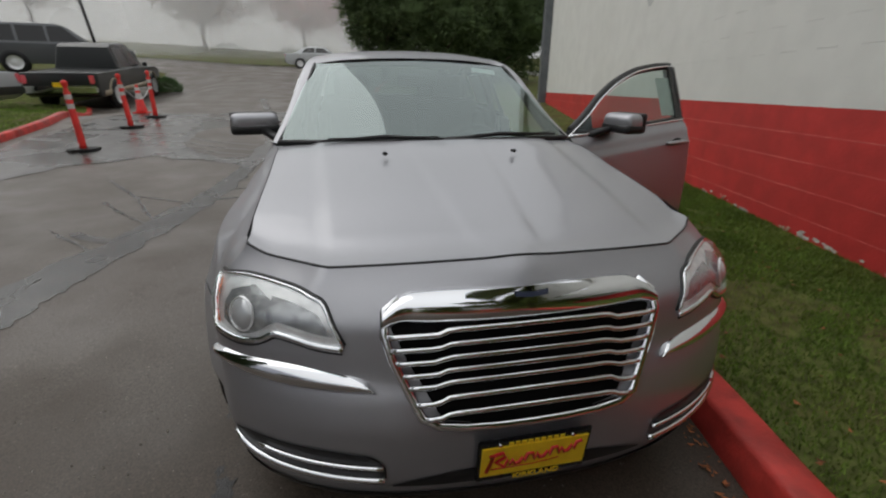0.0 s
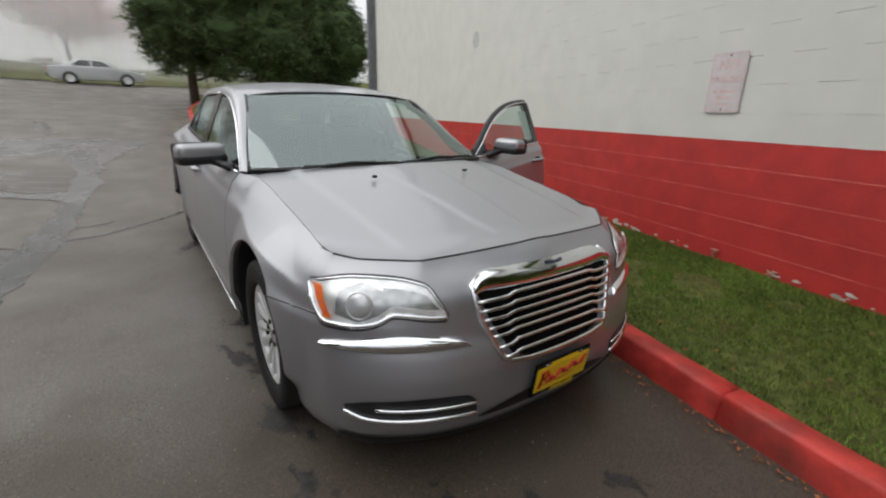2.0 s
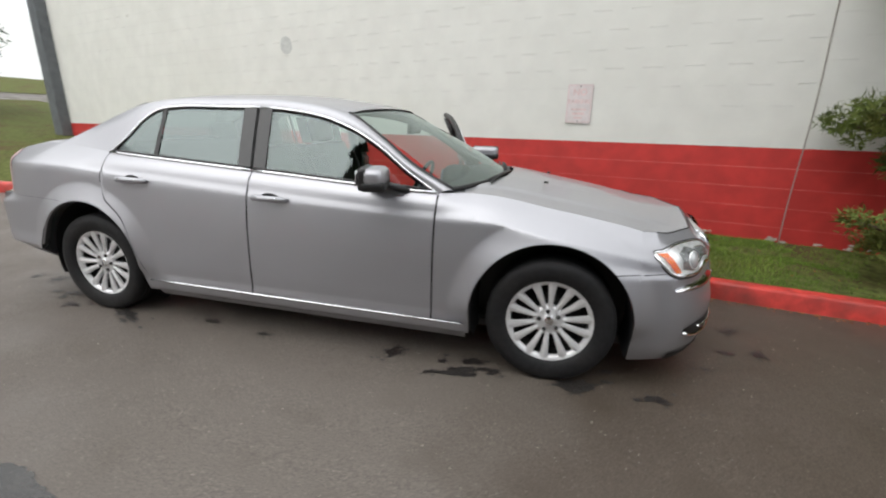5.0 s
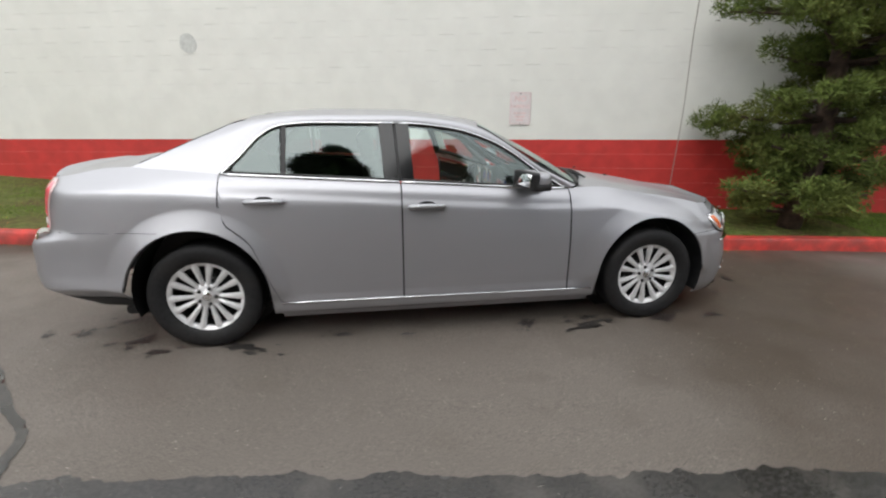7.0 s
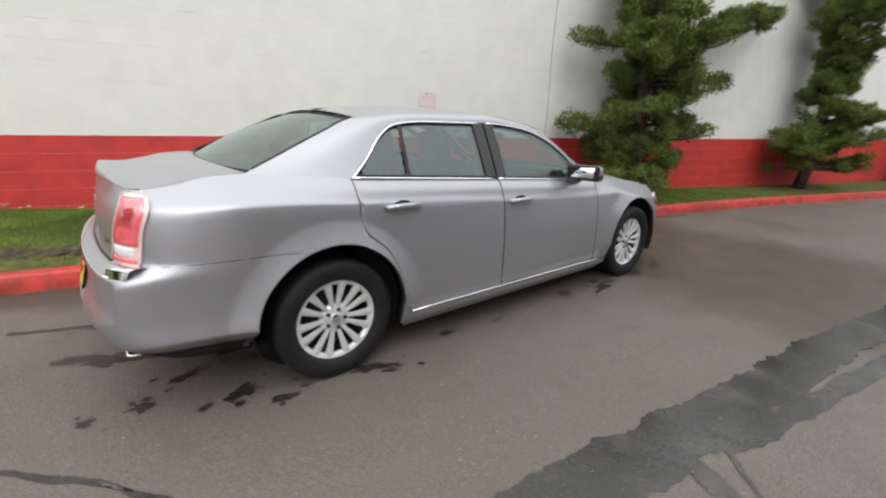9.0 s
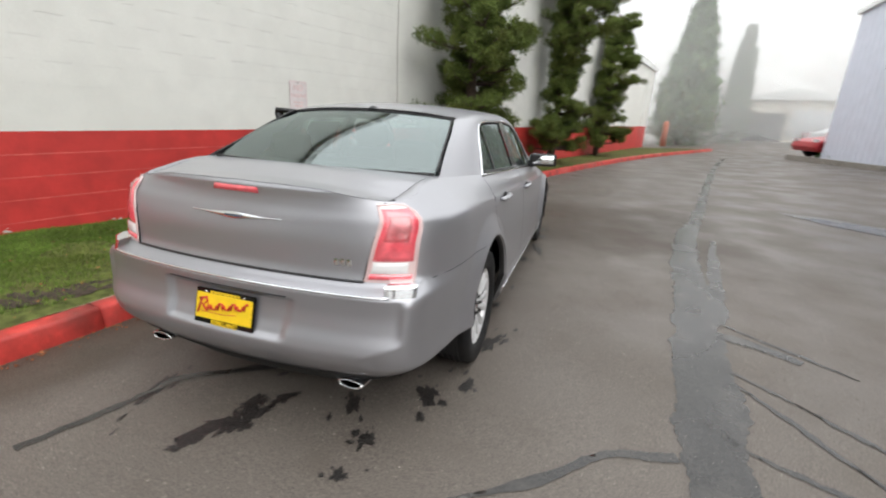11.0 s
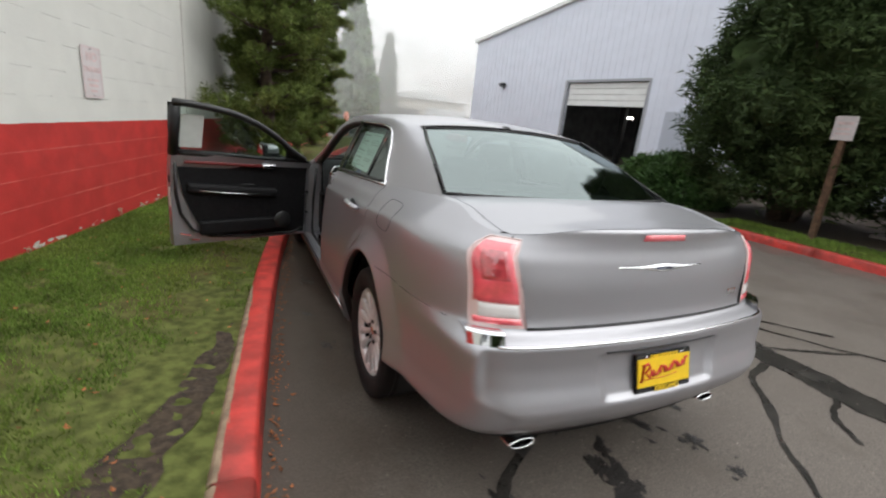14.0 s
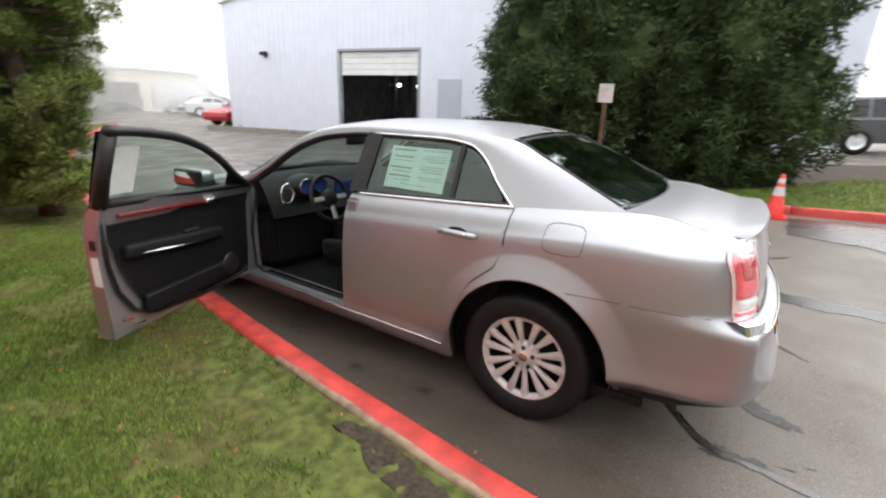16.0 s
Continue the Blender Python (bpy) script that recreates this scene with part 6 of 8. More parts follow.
for k, (x, y, rx, ry, tn) in enumerate([(0.03, 2.55, 0.075, 0.17, -0.5), (0.565, 2.5, 0.03, 0.12, 0.2), (-0.42, 2.23, 0.03, 0.07, 0.4), (-0.6, 2.45, 0.04, 0.05, 0), (-0.61, 2.67, 0.03, 0.03, 0), (-0.925, 1.35, 0.045, 0.13, -0.3),
                                        (-0.75, 2.02, 0.05, 0.08, 0.4), (-0.92, 1.85, 0.03, 0.06, 0), (-0.95, -1.06, 0.05, 0.09, 0.3), (-0.82, -1.12, 0.035, 0.06, 0), (-1.0, -0.9, 0.02, 0.04, 0.2), (-0.9, -1.25, 0.025, 0.03, 0), (-0.84, -0.61, 0.03, 0.05, 0.8), (-0.9, -1.72, 0.05, 0.12, 0.2), (-0.92, -2.1, 0.035, 0.055, 0),
                                        (0.085, -2.75, 0.03, 0.06, 0.5), (-0.23, -2.82, 0.05, 0.04, 0.2), (-0.27, -2.63, 0.025, 0.04, 0), (-0.52, -2.45, 0.02, 0.03, 0), (-0.86, -0.64, 0.03, 0.05, 0.4), (-0.84, 0.7, 0.025, 0.06, 0), (-0.9, 0.26, 0.02, 0.04, 0), (0.95, -0.15, 0.03, 0.07, 0.3), (1.05, 0.5, 0.025, 0.05, 0.4), (1.0, 1.0, 0.025, 0.04, 0)]):
    splatter(x, y, rx, ry, tn, k * 1.3)


def film(outline, mat, label, category, lift, seed, step=0.12, jag=0.12):
    """A thin sheet on the asphalt inside an outline, with a ragged edge."""
    pts = []
    for (x0, y0), (x1, y1) in zip(outline, outline[1:] + outline[:1]):
        n = max(1, int(math.hypot(x1 - x0, y1 - y0) / step))
        for i in range(n):
            x, y = x0 + (x1 - x0) * i / n, y0 + (y1 - y0) * i / n
            pts.append((x + jag * noise.noise((x * 1.7, y * 1.7, seed)) + 0.4 * jag * noise.noise((x * 6, y * 6, seed)), y + jag * noise.noise((x * 1.7, y * 1.7, seed + 9)) + 0.4 * jag * noise.noise((x * 6, y * 6, seed + 9))))
    bm = bmesh.new()
    face = bm.faces.new([bm.verts.new((x, y, 0)) for x, y in pts])
    if face.normal.z < 0:
        face.normal_flip()
    bmesh.ops.triangulate(bm, faces=bm.faces[:])
    for _ in range(3):
        bmesh.ops.subdivide_edges(bm, edges=[e for e in bm.edges if e.calc_length() > 0.5], cuts=1)
        bmesh.ops.triangulate(bm, faces=bm.faces[:])
    for v in bm.verts:
        v.co.z = land(v.co.x, v.co.y) + lift + 0.006 * noise.noise((v.co.x * 0.7, v.co.y * 0.7, 0))
    return tagged(part("wet_film", bm, mat), label, category, kind="structure")


film([(-5.95, 3.2), (-4.72, 3.04), (-4.5, 3.77), (-4.05, 4.04), (-3.6, 4.6), (-2.9, 4.3), (-2.2, 4.0), (-1.9, 3.6), (-1.75, 4.6), (-1.75, 6.5), (-1.5, 8.0), (-0.8, 9.7), (-2.25, 10.5), (-3.5, 10.1), (-5.0, 9.8), (-6.3, 9.5), (-6.15, 7), (-6.0, 5)],
     PALEPATCH, "shallow film of rainwater lying pale on the asphalt", "wet patch", 0.0075, 2.0)
film([(-3.43, 5.64), (-3.49, 7.09), (-3.11, 7.82), (-2.38, 7.63), (-2.08, 5.85), (-2.06, 4.47), (-2.55, 4.39), (-3.2, 5.08)], ASPHALT, "damp dry-edged island in the film of water", "dry patch", 0.0115, 5.0)
for k, pts in enumerate(([(-3.4, 5.7), (-2.9, 5.3), (-2.1, 5.0)], [(-3.45, 6.2), (-2.9, 5.75), (-2.1, 5.5)], [(-3.3, 5.2), (-2.8, 4.85), (-2.1, 4.6)])):
    ribbon("wet_streak", pts, [0.05, 0.06, 0.05], PALEPATCH, "thin wet tyre streak on the asphalt", "wet streak", 0.0155, 0.04, 0.02, 40 + k)
film([(-4.6, -5.2), (-5.3, -4.9), (-6.1, -4.2), (-6.3, -3.2), (-5.7, -3.4), (-5.1, -4.3)], PALEPATCH, "shallow film of rainwater lying pale on the asphalt", "wet patch", 0.0075, 3.0)


def litter():
    rng = random.Random(8)
    vs, fs = [], []
    for i in range(950):
        y = rng.uniform(-3.9, 5.5)
        if rng.random() < 0.72:
            x = kerb_x(y) - abs(rng.gauss(0, 0.045)) - 0.01
            z = land(x, y) + 0.006
        else:
            x = kerb_x(y) + rng.uniform(0.2, 1.6)
            z = lawn_z(x, y) + 0.022
        s, a, t = rng.uniform(0.004, 0.015), rng.uniform(0, 6.3), rng.uniform(-0.3, 0.3)
        k = len(vs)
        for u, v in ((-1.2, 0), (0, -0.6), (1.3, 0), (0, 0.6)):
            vs.append((x + s * (u * math.cos(a) - v * math.sin(a)), y + s * (u * math.sin(a) + v * math.cos(a)), z + t * s * v + 0.004 * abs(u)))
        fs.append((k, k + 1, k + 2, k + 3))
    tagged(part("fallen_leaves", (vs, fs), FALLEN), "scattered brown leaves and bark bits in the gutter and grass", "leaves", kind="stuff")


litter()


def grit():
    rng = random.Random(31)
    vs, fs = [], []
    for i in range(9000):
        x, y = rng.uniform(-4.2, 0.9), rng.uniform(-4.5, 5.5)
        if noise.noise((x * 1.3, y * 1.3, 3)) + 0.5 * noise.noise((x * 5, y * 5, 1)) < rng.uniform(-0.5, 0.45):
            continue
        s, a = rng.uniform(0.0015, 0.0045) * (1.6 if i % 40 == 0 else 1), rng.uniform(0, 6.3)
        z = land(x, y) + 0.004 + 0.006 * noise.noise((x * 0.7, y * 0.7, 0))
        k = len(vs)
        for q in range(4):
            b = a + q * 1.571
            vs.append((x + s * rng.uniform(0.7, 1.2) * math.cos(b), y + s * rng.uniform(0.7, 1.2) * math.sin(b), z - 0.001))
        vs.append((x, y, z + s * 0.9))
        fs += [(k + q, k + (q + 1) % 4, k + 4) for q in range(4)]
    tagged(part("loose_grit", (vs, fs), GRIT), "pale loose grit scattered on the asphalt", "grit", kind="stuff")


grit()
rut = tagged(part("soil_rut", strip_sheet("soil_rut", lambda y: kerb_x(y) + rut_off(y) - (0.085 + 0.06 * soft((y - 1.6) / 0.6)) * soft((y - 0.75) / 0.5) + 0.07 * noise.noise((y * 6, 0, 0)), lambda y: kerb_x(y) + rut_off(y) + (0.085 + 0.06 * soft((y - 1.6) / 0.6)) * soft((y - 0.75) / 0.5) + 0.07 * noise.noise((y * 5, 3, 0)), 0.8, 3.4, 0.025, lambda x, y: lawn_z(x, y) - 0.002 + 0.015 * noise.noise((x * 11, y * 11, 5)) + 0.008 * noise.noise((x * 31, y * 31, 5)) + 0.005 * math.sin(y * 62) * math.exp(-((y - 2.6) / 1.5) ** 2), SOIL, 8), SOIL), "bare muddy wheel rut in the lawn beside the kerb", "soil rut", kind="structure")
part("mud_heap", grid(lambda u, v: (2.05 + 0.17 * (u - 0.5), 2.6 + 0.3 * (v - 0.5), lawn_z(2.05, 2.6) + 0.05 * math.sin(math.pi * u) * math.sin(math.pi * v) * (1 + 0.6 * noise.noise((u * 5, v * 5, 2))) - 0.004), 12, 12), SOIL)
tagged(bpy.data.objects["mud_heap"], "small clod of turned brown earth on the lawn", "earth clod")
for i, (y, h) in enumerate(((-1.9, 0.09), (-2.35, 0.06), (0.3, 0.07), (-0.6, 0.05), (-3.2, 0.06), (3.3, 0.08))):
    p = wall_point(y, 0.03, wall_foot(y) - 0.01)
    w = thing("weed", "small dry pale weed against the foot of the wall", "weed", "weeds along the wall", at=Matrix.Translation(p))
    rng = random.Random(i)
    part("stalk", joined(*[tube([(0, 0, 0), (rng.uniform(-0.02, 0.02), rng.uniform(-0.03, 0.03), h * 0.6), (rng.uniform(-0.03, 0.03), rng.uniform(-0.05, 0.05), h)], [0.002, 0.002, 0.004], 4) for _ in range(6)]), material("dry_weed", (0.42, 0.38, 0.27), 0.9) if i == 0 else bpy.data.materials["dry_weed"], w)

def wall_chips():
    """Small bare spots where the paint has flaked along the wall's foot."""
    rng = random.Random(12)
    vs, fs = [], []
    for _ in range(150):
        y = rng.uniform(-6.5, 5.5)
        if noise.noise((y * 1.3, 0, 0)) < -0.1:
            continue
        z, r = wall_foot(y) + abs(rng.gauss(0, 0.022)) + 0.004, rng.uniform(0.006, 0.028)
        k, n = len(vs), 8
        for i in range(n):
            a = 2 * math.pi * i / n
            q = r * rng.uniform(0.5, 1.2)
            vs.append(wall_point(y + 1.7 * q * math.cos(a), 0.0016, z + 0.7 * q * math.sin(a)))
        fs.append(tuple(range(k, k + n)))
    tagged(part("flaked_paint", (vs, fs), CHIP), "pale flaked paint spots along the foot of the wall", "paint flakes", kind="stuff")


wall_chips()
# wall sign
sgm = Matrix.Translation(wall_point(-1.675, 0.012, 1.585)) @ Matrix.Rotation(-math.atan2(WB, 1), 4, "Z") @ Matrix.Rotation(radians(-90), 4, "Z") @ Matrix.Rotation(radians(90), 4, "X")
sign = thing("parking_sign", "faded white metal notice with pale red lettering on the wall", "sign", at=sgm)
part("plate", prism([(-0.135, -0.225), (0.135, -0.225), (0.15, -0.21), (0.15, 0.21), (0.135, 0.225), (-0.135, 0.225), (-0.15, 0.21), (-0.15, -0.21)], 0.003), SIGNWHITE, sign)
part("border", joined(*[box(a, b, c, d, 0.003, 0.0042) for a, b, c, d in ((-0.14, 0.14, 0.208, 0.214), (-0.14, 0.14, -0.214, -0.208), (-0.142, -0.136, -0.214, 0.214), (0.136, 0.142, -0.214, 0.214))]), SIGNRED, sign)
part("lettering", text_mesh("NO", 0.105, SIGNRED, Matrix.Translation((0, 0.13, 0.004)), 0.003), None, sign)
part("lettering", text_mesh("PARKING", 0.062, SIGNRED, Matrix.Translation((0, 0.025, 0.004)), 0.002), None, sign)
part("print_bar", joined(box(-0.09, 0.09, -0.075, -0.055, 0.003, 0.004), box(-0.07, 0.07, -0.125, -0.10, 0.003, 0.004), box(-0.05, 0.05, -0.17, -0.15, 0.003, 0.004)), SIGNRED, sign)
part("screw", moved(lathe([(0.0, 0.006), (0.006, 0.005), (0.008, 0.003)], 10), Matrix.Translation((0, 0.2, 0))), DARKMETAL, sign)
part("screw", moved(lathe([(0.0, 0.006), (0.006, 0.005), (0.008, 0.003)], 10), Matrix.Translation((0, -0.2, 0))), DARKMETAL, sign)
# a patched blotch high on the wall
bl = [wall_point(3.09 + 0.13 * math.cos(a) * (1 + 0.3 * noise.noise((math.cos(a), math.sin(a), 4))), 0.003, 2.48 + 0.14 * math.sin(a)) for a in np.linspace(0, 2 * math.pi, 24, endpoint=False)]
tagged(part("wall_patch", (bl, [tuple(range(24))]), material("patch_plaster", (0.52, 0.53, 0.51), 0.85, 0, 0.1, 20)), "rough round grey patch of plaster on the white wall", "plaster patch", kind="structure")


# ---- trees ----
def sprays(points, rng, size, tris, mat_name, mat, up=0.3, flat=0.6, slim=0.16):
    """Many small pointed leaves about each point."""
    r = np.random.default_rng(rng.randint(0, 10 ** 6))
    p = np.repeat(np.array([tuple(q[0]) for q in points]), tris, axis=0)
    out = np.repeat(np.array([tuple(q[1]) for q in points]), tris, axis=0)
    n = len(p)
    d = r.normal(size=(n, 3)) * (1, 1, flat) + out * 1.1 + (0, 0, up)
    d /= np.linalg.norm(d, axis=1)[:, None] + 1e-9
    s = size * r.uniform(0.6, 1.35, (n, 1))
    a = np.cross(d, r.normal(size=(n, 3)))
    a *= s * slim / (np.linalg.norm(a, axis=1)[:, None] + 1e-9)
    o = p + r.normal(size=(n, 3)) * (1, 1, 0.7) * size * 0.5
    vs = np.stack([o - a, o + a, o + d * s], axis=1).reshape(-1, 3)
    me = bpy.data.meshes.new(mat_name)
    me.from_pydata(vs.tolist(), [], np.arange(3 * n).reshape(-1, 3).tolist())
    me.materials.append(mat)
    return me


def trunk_mesh(path, radii, limbs, seg=10):
    sets = [tube(path, radii, seg)]
    for a, b, r in limbs:
        m = Vector(a).lerp(Vector(b), 0.5) + Vector((0, 0, -0.04 * (Vector(b) - Vector(a)).length))
        sets.append(tube([a, m, b], [r, r * 0.7, r * 0.25], 6, caps=False))
    return joined(*sets)


def pine(name, x, y, height, reach, seed, label, lean=(0, 0), keep=lambda p: True, low=0.35, group="pines along the wall", reaching=()):
    """An irregular pine: tiers of limbs that end in needle pads, with gaps of air between."""
    rng = random.Random(seed)
    z0 = lawn_z(x, y) - 0.03
    t = thing(name, label, "tree", group, at=Matrix.Translation((x, y, z0)))
    path = [(lean[0] * (k / 8) ** 1.3 + 0.05 * math.sin(k * 1.7 + seed), lean[1] * (k / 8) ** 1.3 + 0.05 * math.cos(k * 1.3), height * k / 8) for k in range(9)]
    pf = path_fn(path)
    limbs, pts = [], []
    tiers = int(height / 0.21)
    for i in range(tiers):
        h = low + (height - low - 0.1) * (i / tiers) ** 0.95
        c = Vector(pf(h / height))
        r = reach(h / height)
        boughs = [(rng.uniform(0, 6.283), r * rng.uniform(0.55, 1.1), rng.uniform(-0.05, 0.22)) for _ in range(rng.randint(5, 7))]
        boughs += [(a, ln, up) for at, a, ln, up in reaching if h <= at < h + (height - low) / tiers]
        for a, ln, up in boughs:
            e = c + Vector((math.cos(a) * ln, math.sin(a) * ln, up * ln + 0.05))
            w = Vector((x, y, z0)) + e
            if not keep(w):
                e = c + (e - c) * 0.45
                if not keep(Vector((x, y, z0)) + e):
                    continue
            limbs.append((c, e, 0.03 * (1 - h / height) + 0.014))
            # rounded needle tufts along the outer half of the limb
            n = max(3, int(ln * 5.4))
            for q in range(n):
                f = 0.42 + 0.6 * (q + rng.random()) / n
                side = rng.gauss(0, 0.13)
                p = c.lerp(e, min(1, f)) + Vector((-math.sin(a) * side, math.cos(a) * side, rng.gauss(0.05, 0.05)))
                if not keep(Vector((x, y, z0)) + p):
                    continue
                limbs.append((c.lerp(e, min(1, f) * 0.8), p, 0.009))
                tuft = rng.uniform(0.08, 0.15)
                for _ in range(int(46 * (tuft / 0.1) ** 2)):
                    d = Vector((rng.gauss(0, 1), rng.gauss(0, 1), rng.gauss(0, 0.72))).normalized()
                    g = p + d * tuft * rng.uniform(0.55, 1.0)
                    if keep(Vector((x, y, z0)) + g):
                        pts.append((g, d * 0.7))
    part("trunk", trunk_mesh(path, [0.13 * (1 - 0.09 * k) for k in range(9)], limbs), BARK, t)
    part("crown", sprays(pts, rng, 0.062, 5, "crown", NEEDLE, 0.35, 0.8, 0.13), None, t)
    return t


def before_wall(w):
    return w.x < WA + WB * w.y - 0.12 and w.y < -3.72 and w.z > 0.38 and w.x > kerb_x(w.y) + 0.05 - 0.35 * max(0, w.z - 0.8)


pine("pine_tree", 1.0, -4.8, 5.6, lambda h: 1.5 - 0.8 * h + 0.24 * math.sin(h * 19), 3, "dark green pine with clumped needles and bare gaps", (-0.1, -0.3), before_wall, 0.22, reaching=((2.4, -1.70, 3.8, 0.28), (2.55, -1.62, 2.7, 0.30), (2.9, -1.75, 2.9, 0.2)))
pine("pine_tree", -0.15, -10.6, 6.0, lambda h: 1.15 + 0.5 * math.sin(h * 9 + 1) - 0.35 * h, 9, "leaning dark pine with long uneven limbs", (-0.5, 0.5), before_wall, 0.5)
pine("pine_tree", -1.6, -16.5, 5.5, lambda h: 1.3 - 0.5 * h + 0.25 * math.sin(h * 14), 14, "dark pine standing further along the wall", (-0.2, 0.1), before_wall, 0.5)


def conifer(name, x, y, height, radius, seed, label, mat, size=0.2, count=5200, low=0.6, shape=None, group="", tris=5, z=None, trunk=0.22, category="tree", stems=0, core=0.0, slim=0.16):
    """A dense evergreen: layered drooping boughs, uneven at the rim."""
    rng = random.Random(seed)
    z0 = land(x, y) - 0.05 if z is None else z
    t = thing(name, label, category, group, at=Matrix.Translation((x, y, z0)))
    shape = shape or (lambda h: math.sin(min(1, 0.22 + h * 1.05) * math.pi * 0.93) ** 0.7)
    pts, limbs = [], []
    for i in range(count):
        h = rng.random() ** 0.9
        a = rng.uniform(0, 6.283)
        r = radius * shape(h) * (0.80 + 0.38 * noise.noise((math.cos(a) * 1.5, math.sin(a) * 1.5, h * 5 + seed)) + 0.34 * noise.noise((math.cos(a) * 4, math.sin(a) * 4, h * 11 + seed)))
        f = max(0.25, 1 - abs(rng.gauss(0, 0.14))) if i % 3 else rng.uniform(0.3, 0.85)
        zz = low + (height - low) * h - 0.10 * r * f
        if noise.noise((math.cos(a) * r * f * 1.9, math.sin(a) * r * f * 1.9 + seed, zz * 2.3)) < -0.13:
            continue
        pts.append((Vector((math.cos(a) * r * f, math.sin(a) * r * f, zz)), Vector((math.cos(a), math.sin(a), -0.25)) * 0.7))
    for i in range(26):
        h = (i + 0.5) / 26
        a = i * 2.4
        r = radius * shape(h) * 0.75
        limbs.append((Vector((0, 0, low * 0.6 + (height - low) * h * 0.9)), Vector((math.cos(a) * r, math.sin(a) * r, low + (height - low) * h)), 0.05 * (1 - h) + 0.02))
    for i in range(stems):
        a = i * 2.1 + seed
        limbs.append((Vector((0.12 * math.cos(a), 0.12 * math.sin(a), 0)), Vector((0.75 * math.cos(a), 0.75 * math.sin(a), low + 1.2)), 0.13))
    if core:
        def hull(u, v):
            h = 0.02 + 0.93 * v
            a = 6.2832 * u
            w = (0.80 + 0.38 * noise.noise((math.cos(a) * 1.5, math.sin(a) * 1.5, h * 5 + seed)) + 0.34 * noise.noise((math.cos(a) * 4, math.sin(a) * 4, h * 11 + seed)))
            r = radius * shape(h) * w * core * (1 + 0.25 * noise.noise((math.cos(a) * 9, math.sin(a) * 9, h * 30)))
            r *= min(1.0, 0.25 + 5 * v)
            return (r * math.cos(a), r * math.sin(a), low + 0.1 + (height - low) * h - 0.10 * r)
        part("inner_foliage", grid(hull, 72, 60), mat, t, "dark packed inner foliage")
    part("trunk", trunk_mesh([(0, 0, 0), (0.03, 0, height * 0.2), (0, 0.03, height * 0.6), (0, 0, height * 0.95)], [trunk, trunk * 0.8, trunk * 0.45, 0.03], limbs), BARK, t)
    part("crown", sprays(pts, rng, size, tris, "crown", mat, 0.0, 0.8, slim), None, t)
    return t


big = lambda h: 0.62 + 0.5 * math.sin(min(1, h * 1.25 + 0.1) * math.pi) ** 0.8 if h < 0.85 else 1.1 * (1.02 - h) / 0.17 * 0.62
conifer("cedar_tree", -8.6, -1.5, 8.5, 2.2, 21, "tall dense dark cedar beside the drive", CEDAR, 0.15, 44000, 0.62, big, "cedars on the island", trunk=0.2, stems=3, core=0.74, slim=0.12)
conifer("cedar_tree", -9.1, 1.7, 9.0, 2.0, 22, "broad dense dark cedar with boughs near the ground", CEDAR, 0.15, 46000, 0.22, big, "cedars on the island", trunk=0.3, stems=5, core=0.76, slim=0.12)
conifer("cedar_tree", 1.5, 21.0, 9.5, 2.2, 31, "dark cedar on the grass at the end of the wall", HAZYCEDAR, 0.22, 13000, 1.5, big, "cedars behind the car", core=0.8, slim=0.12)
conifer("cedar_tree", 4.2, 19.5, 10, 2.8, 32, "dark cedar on the grass at the end of the wall", HAZYCEDAR, 0.22, 15000, 1.4, big, "cedars behind the car", core=0.8, slim=0.12)
conifer("cedar_tree", 7.6, 21.5, 9.5, 2.8, 33, "dark cedar on the grass at the end of the wall", HAZYCEDAR, 0.22, 13000, 0.5, big, "cedars behind the car", core=0.8, slim=0.12)
cone_shape = lambda h: (1 - h) ** 0.62 * min(1, 0.55 + h * 4)
conifer("cypress_tree", -7.7, -35.2, 10.8, 2.9, 41, "tall pointed columnar cypress", HAZYCYPRESS, 0.24, 8500, 0.1, cone_shape, "pointed cypresses", 4, core=0.85)
conifer("cypress_tree", -12.6, -41.8, 9.4, 1.65, 42, "slimmer pointed columnar cypress", HAZYCYPRESS, 0.24, 6000, 0.1, cone_shape, "pointed cypresses", 4, core=0.85)


def broadleaf(name, x, y, height, radius, seed, label, mat, count=1500, size=0.3, group="autumn trees"):
    rng = random.Random(seed)
    z0 = land(x, y) - 0.1
    t = thing(name, label, "tree", group, at=Matrix.Translation((x, y, z0)))
    pts, limbs = [], []
    for i in range(16):
        a, e = rng.uniform(0, 6.283), rng.uniform(0.25, 1.2)
        ln = radius * rng.uniform(0.7, 1.05)
        c = Vector((0, 0, height * rng.uniform(0.3, 0.5)))
        tip = c + Vector((math.cos(a) * math.cos(e) * ln, math.sin(a) * math.cos(e) * ln, math.sin(e) * height * 0.5))
        limbs.append((c, tip, 0.07))
        for _ in range(count // 16):
            p = c.lerp(tip, rng.uniform(0.45, 1.1)) + Vector((rng.gauss(0, 1), rng.gauss(0, 1), rng.gauss(0, 0.7))) * radius * 0.2
            pts.append((p, Vector((0, 0, 0.1))))
    part("trunk", trunk_mesh([(0, 0, 0), (0.05, 0, height * 0.25), (0, 0, height * 0.5)], [0.2, 0.15, 0.09], limbs), BARK, t)
    part("crown", sprays(pts, rng, size, 3, "crown", mat, 0.0, 0.8), None, t)


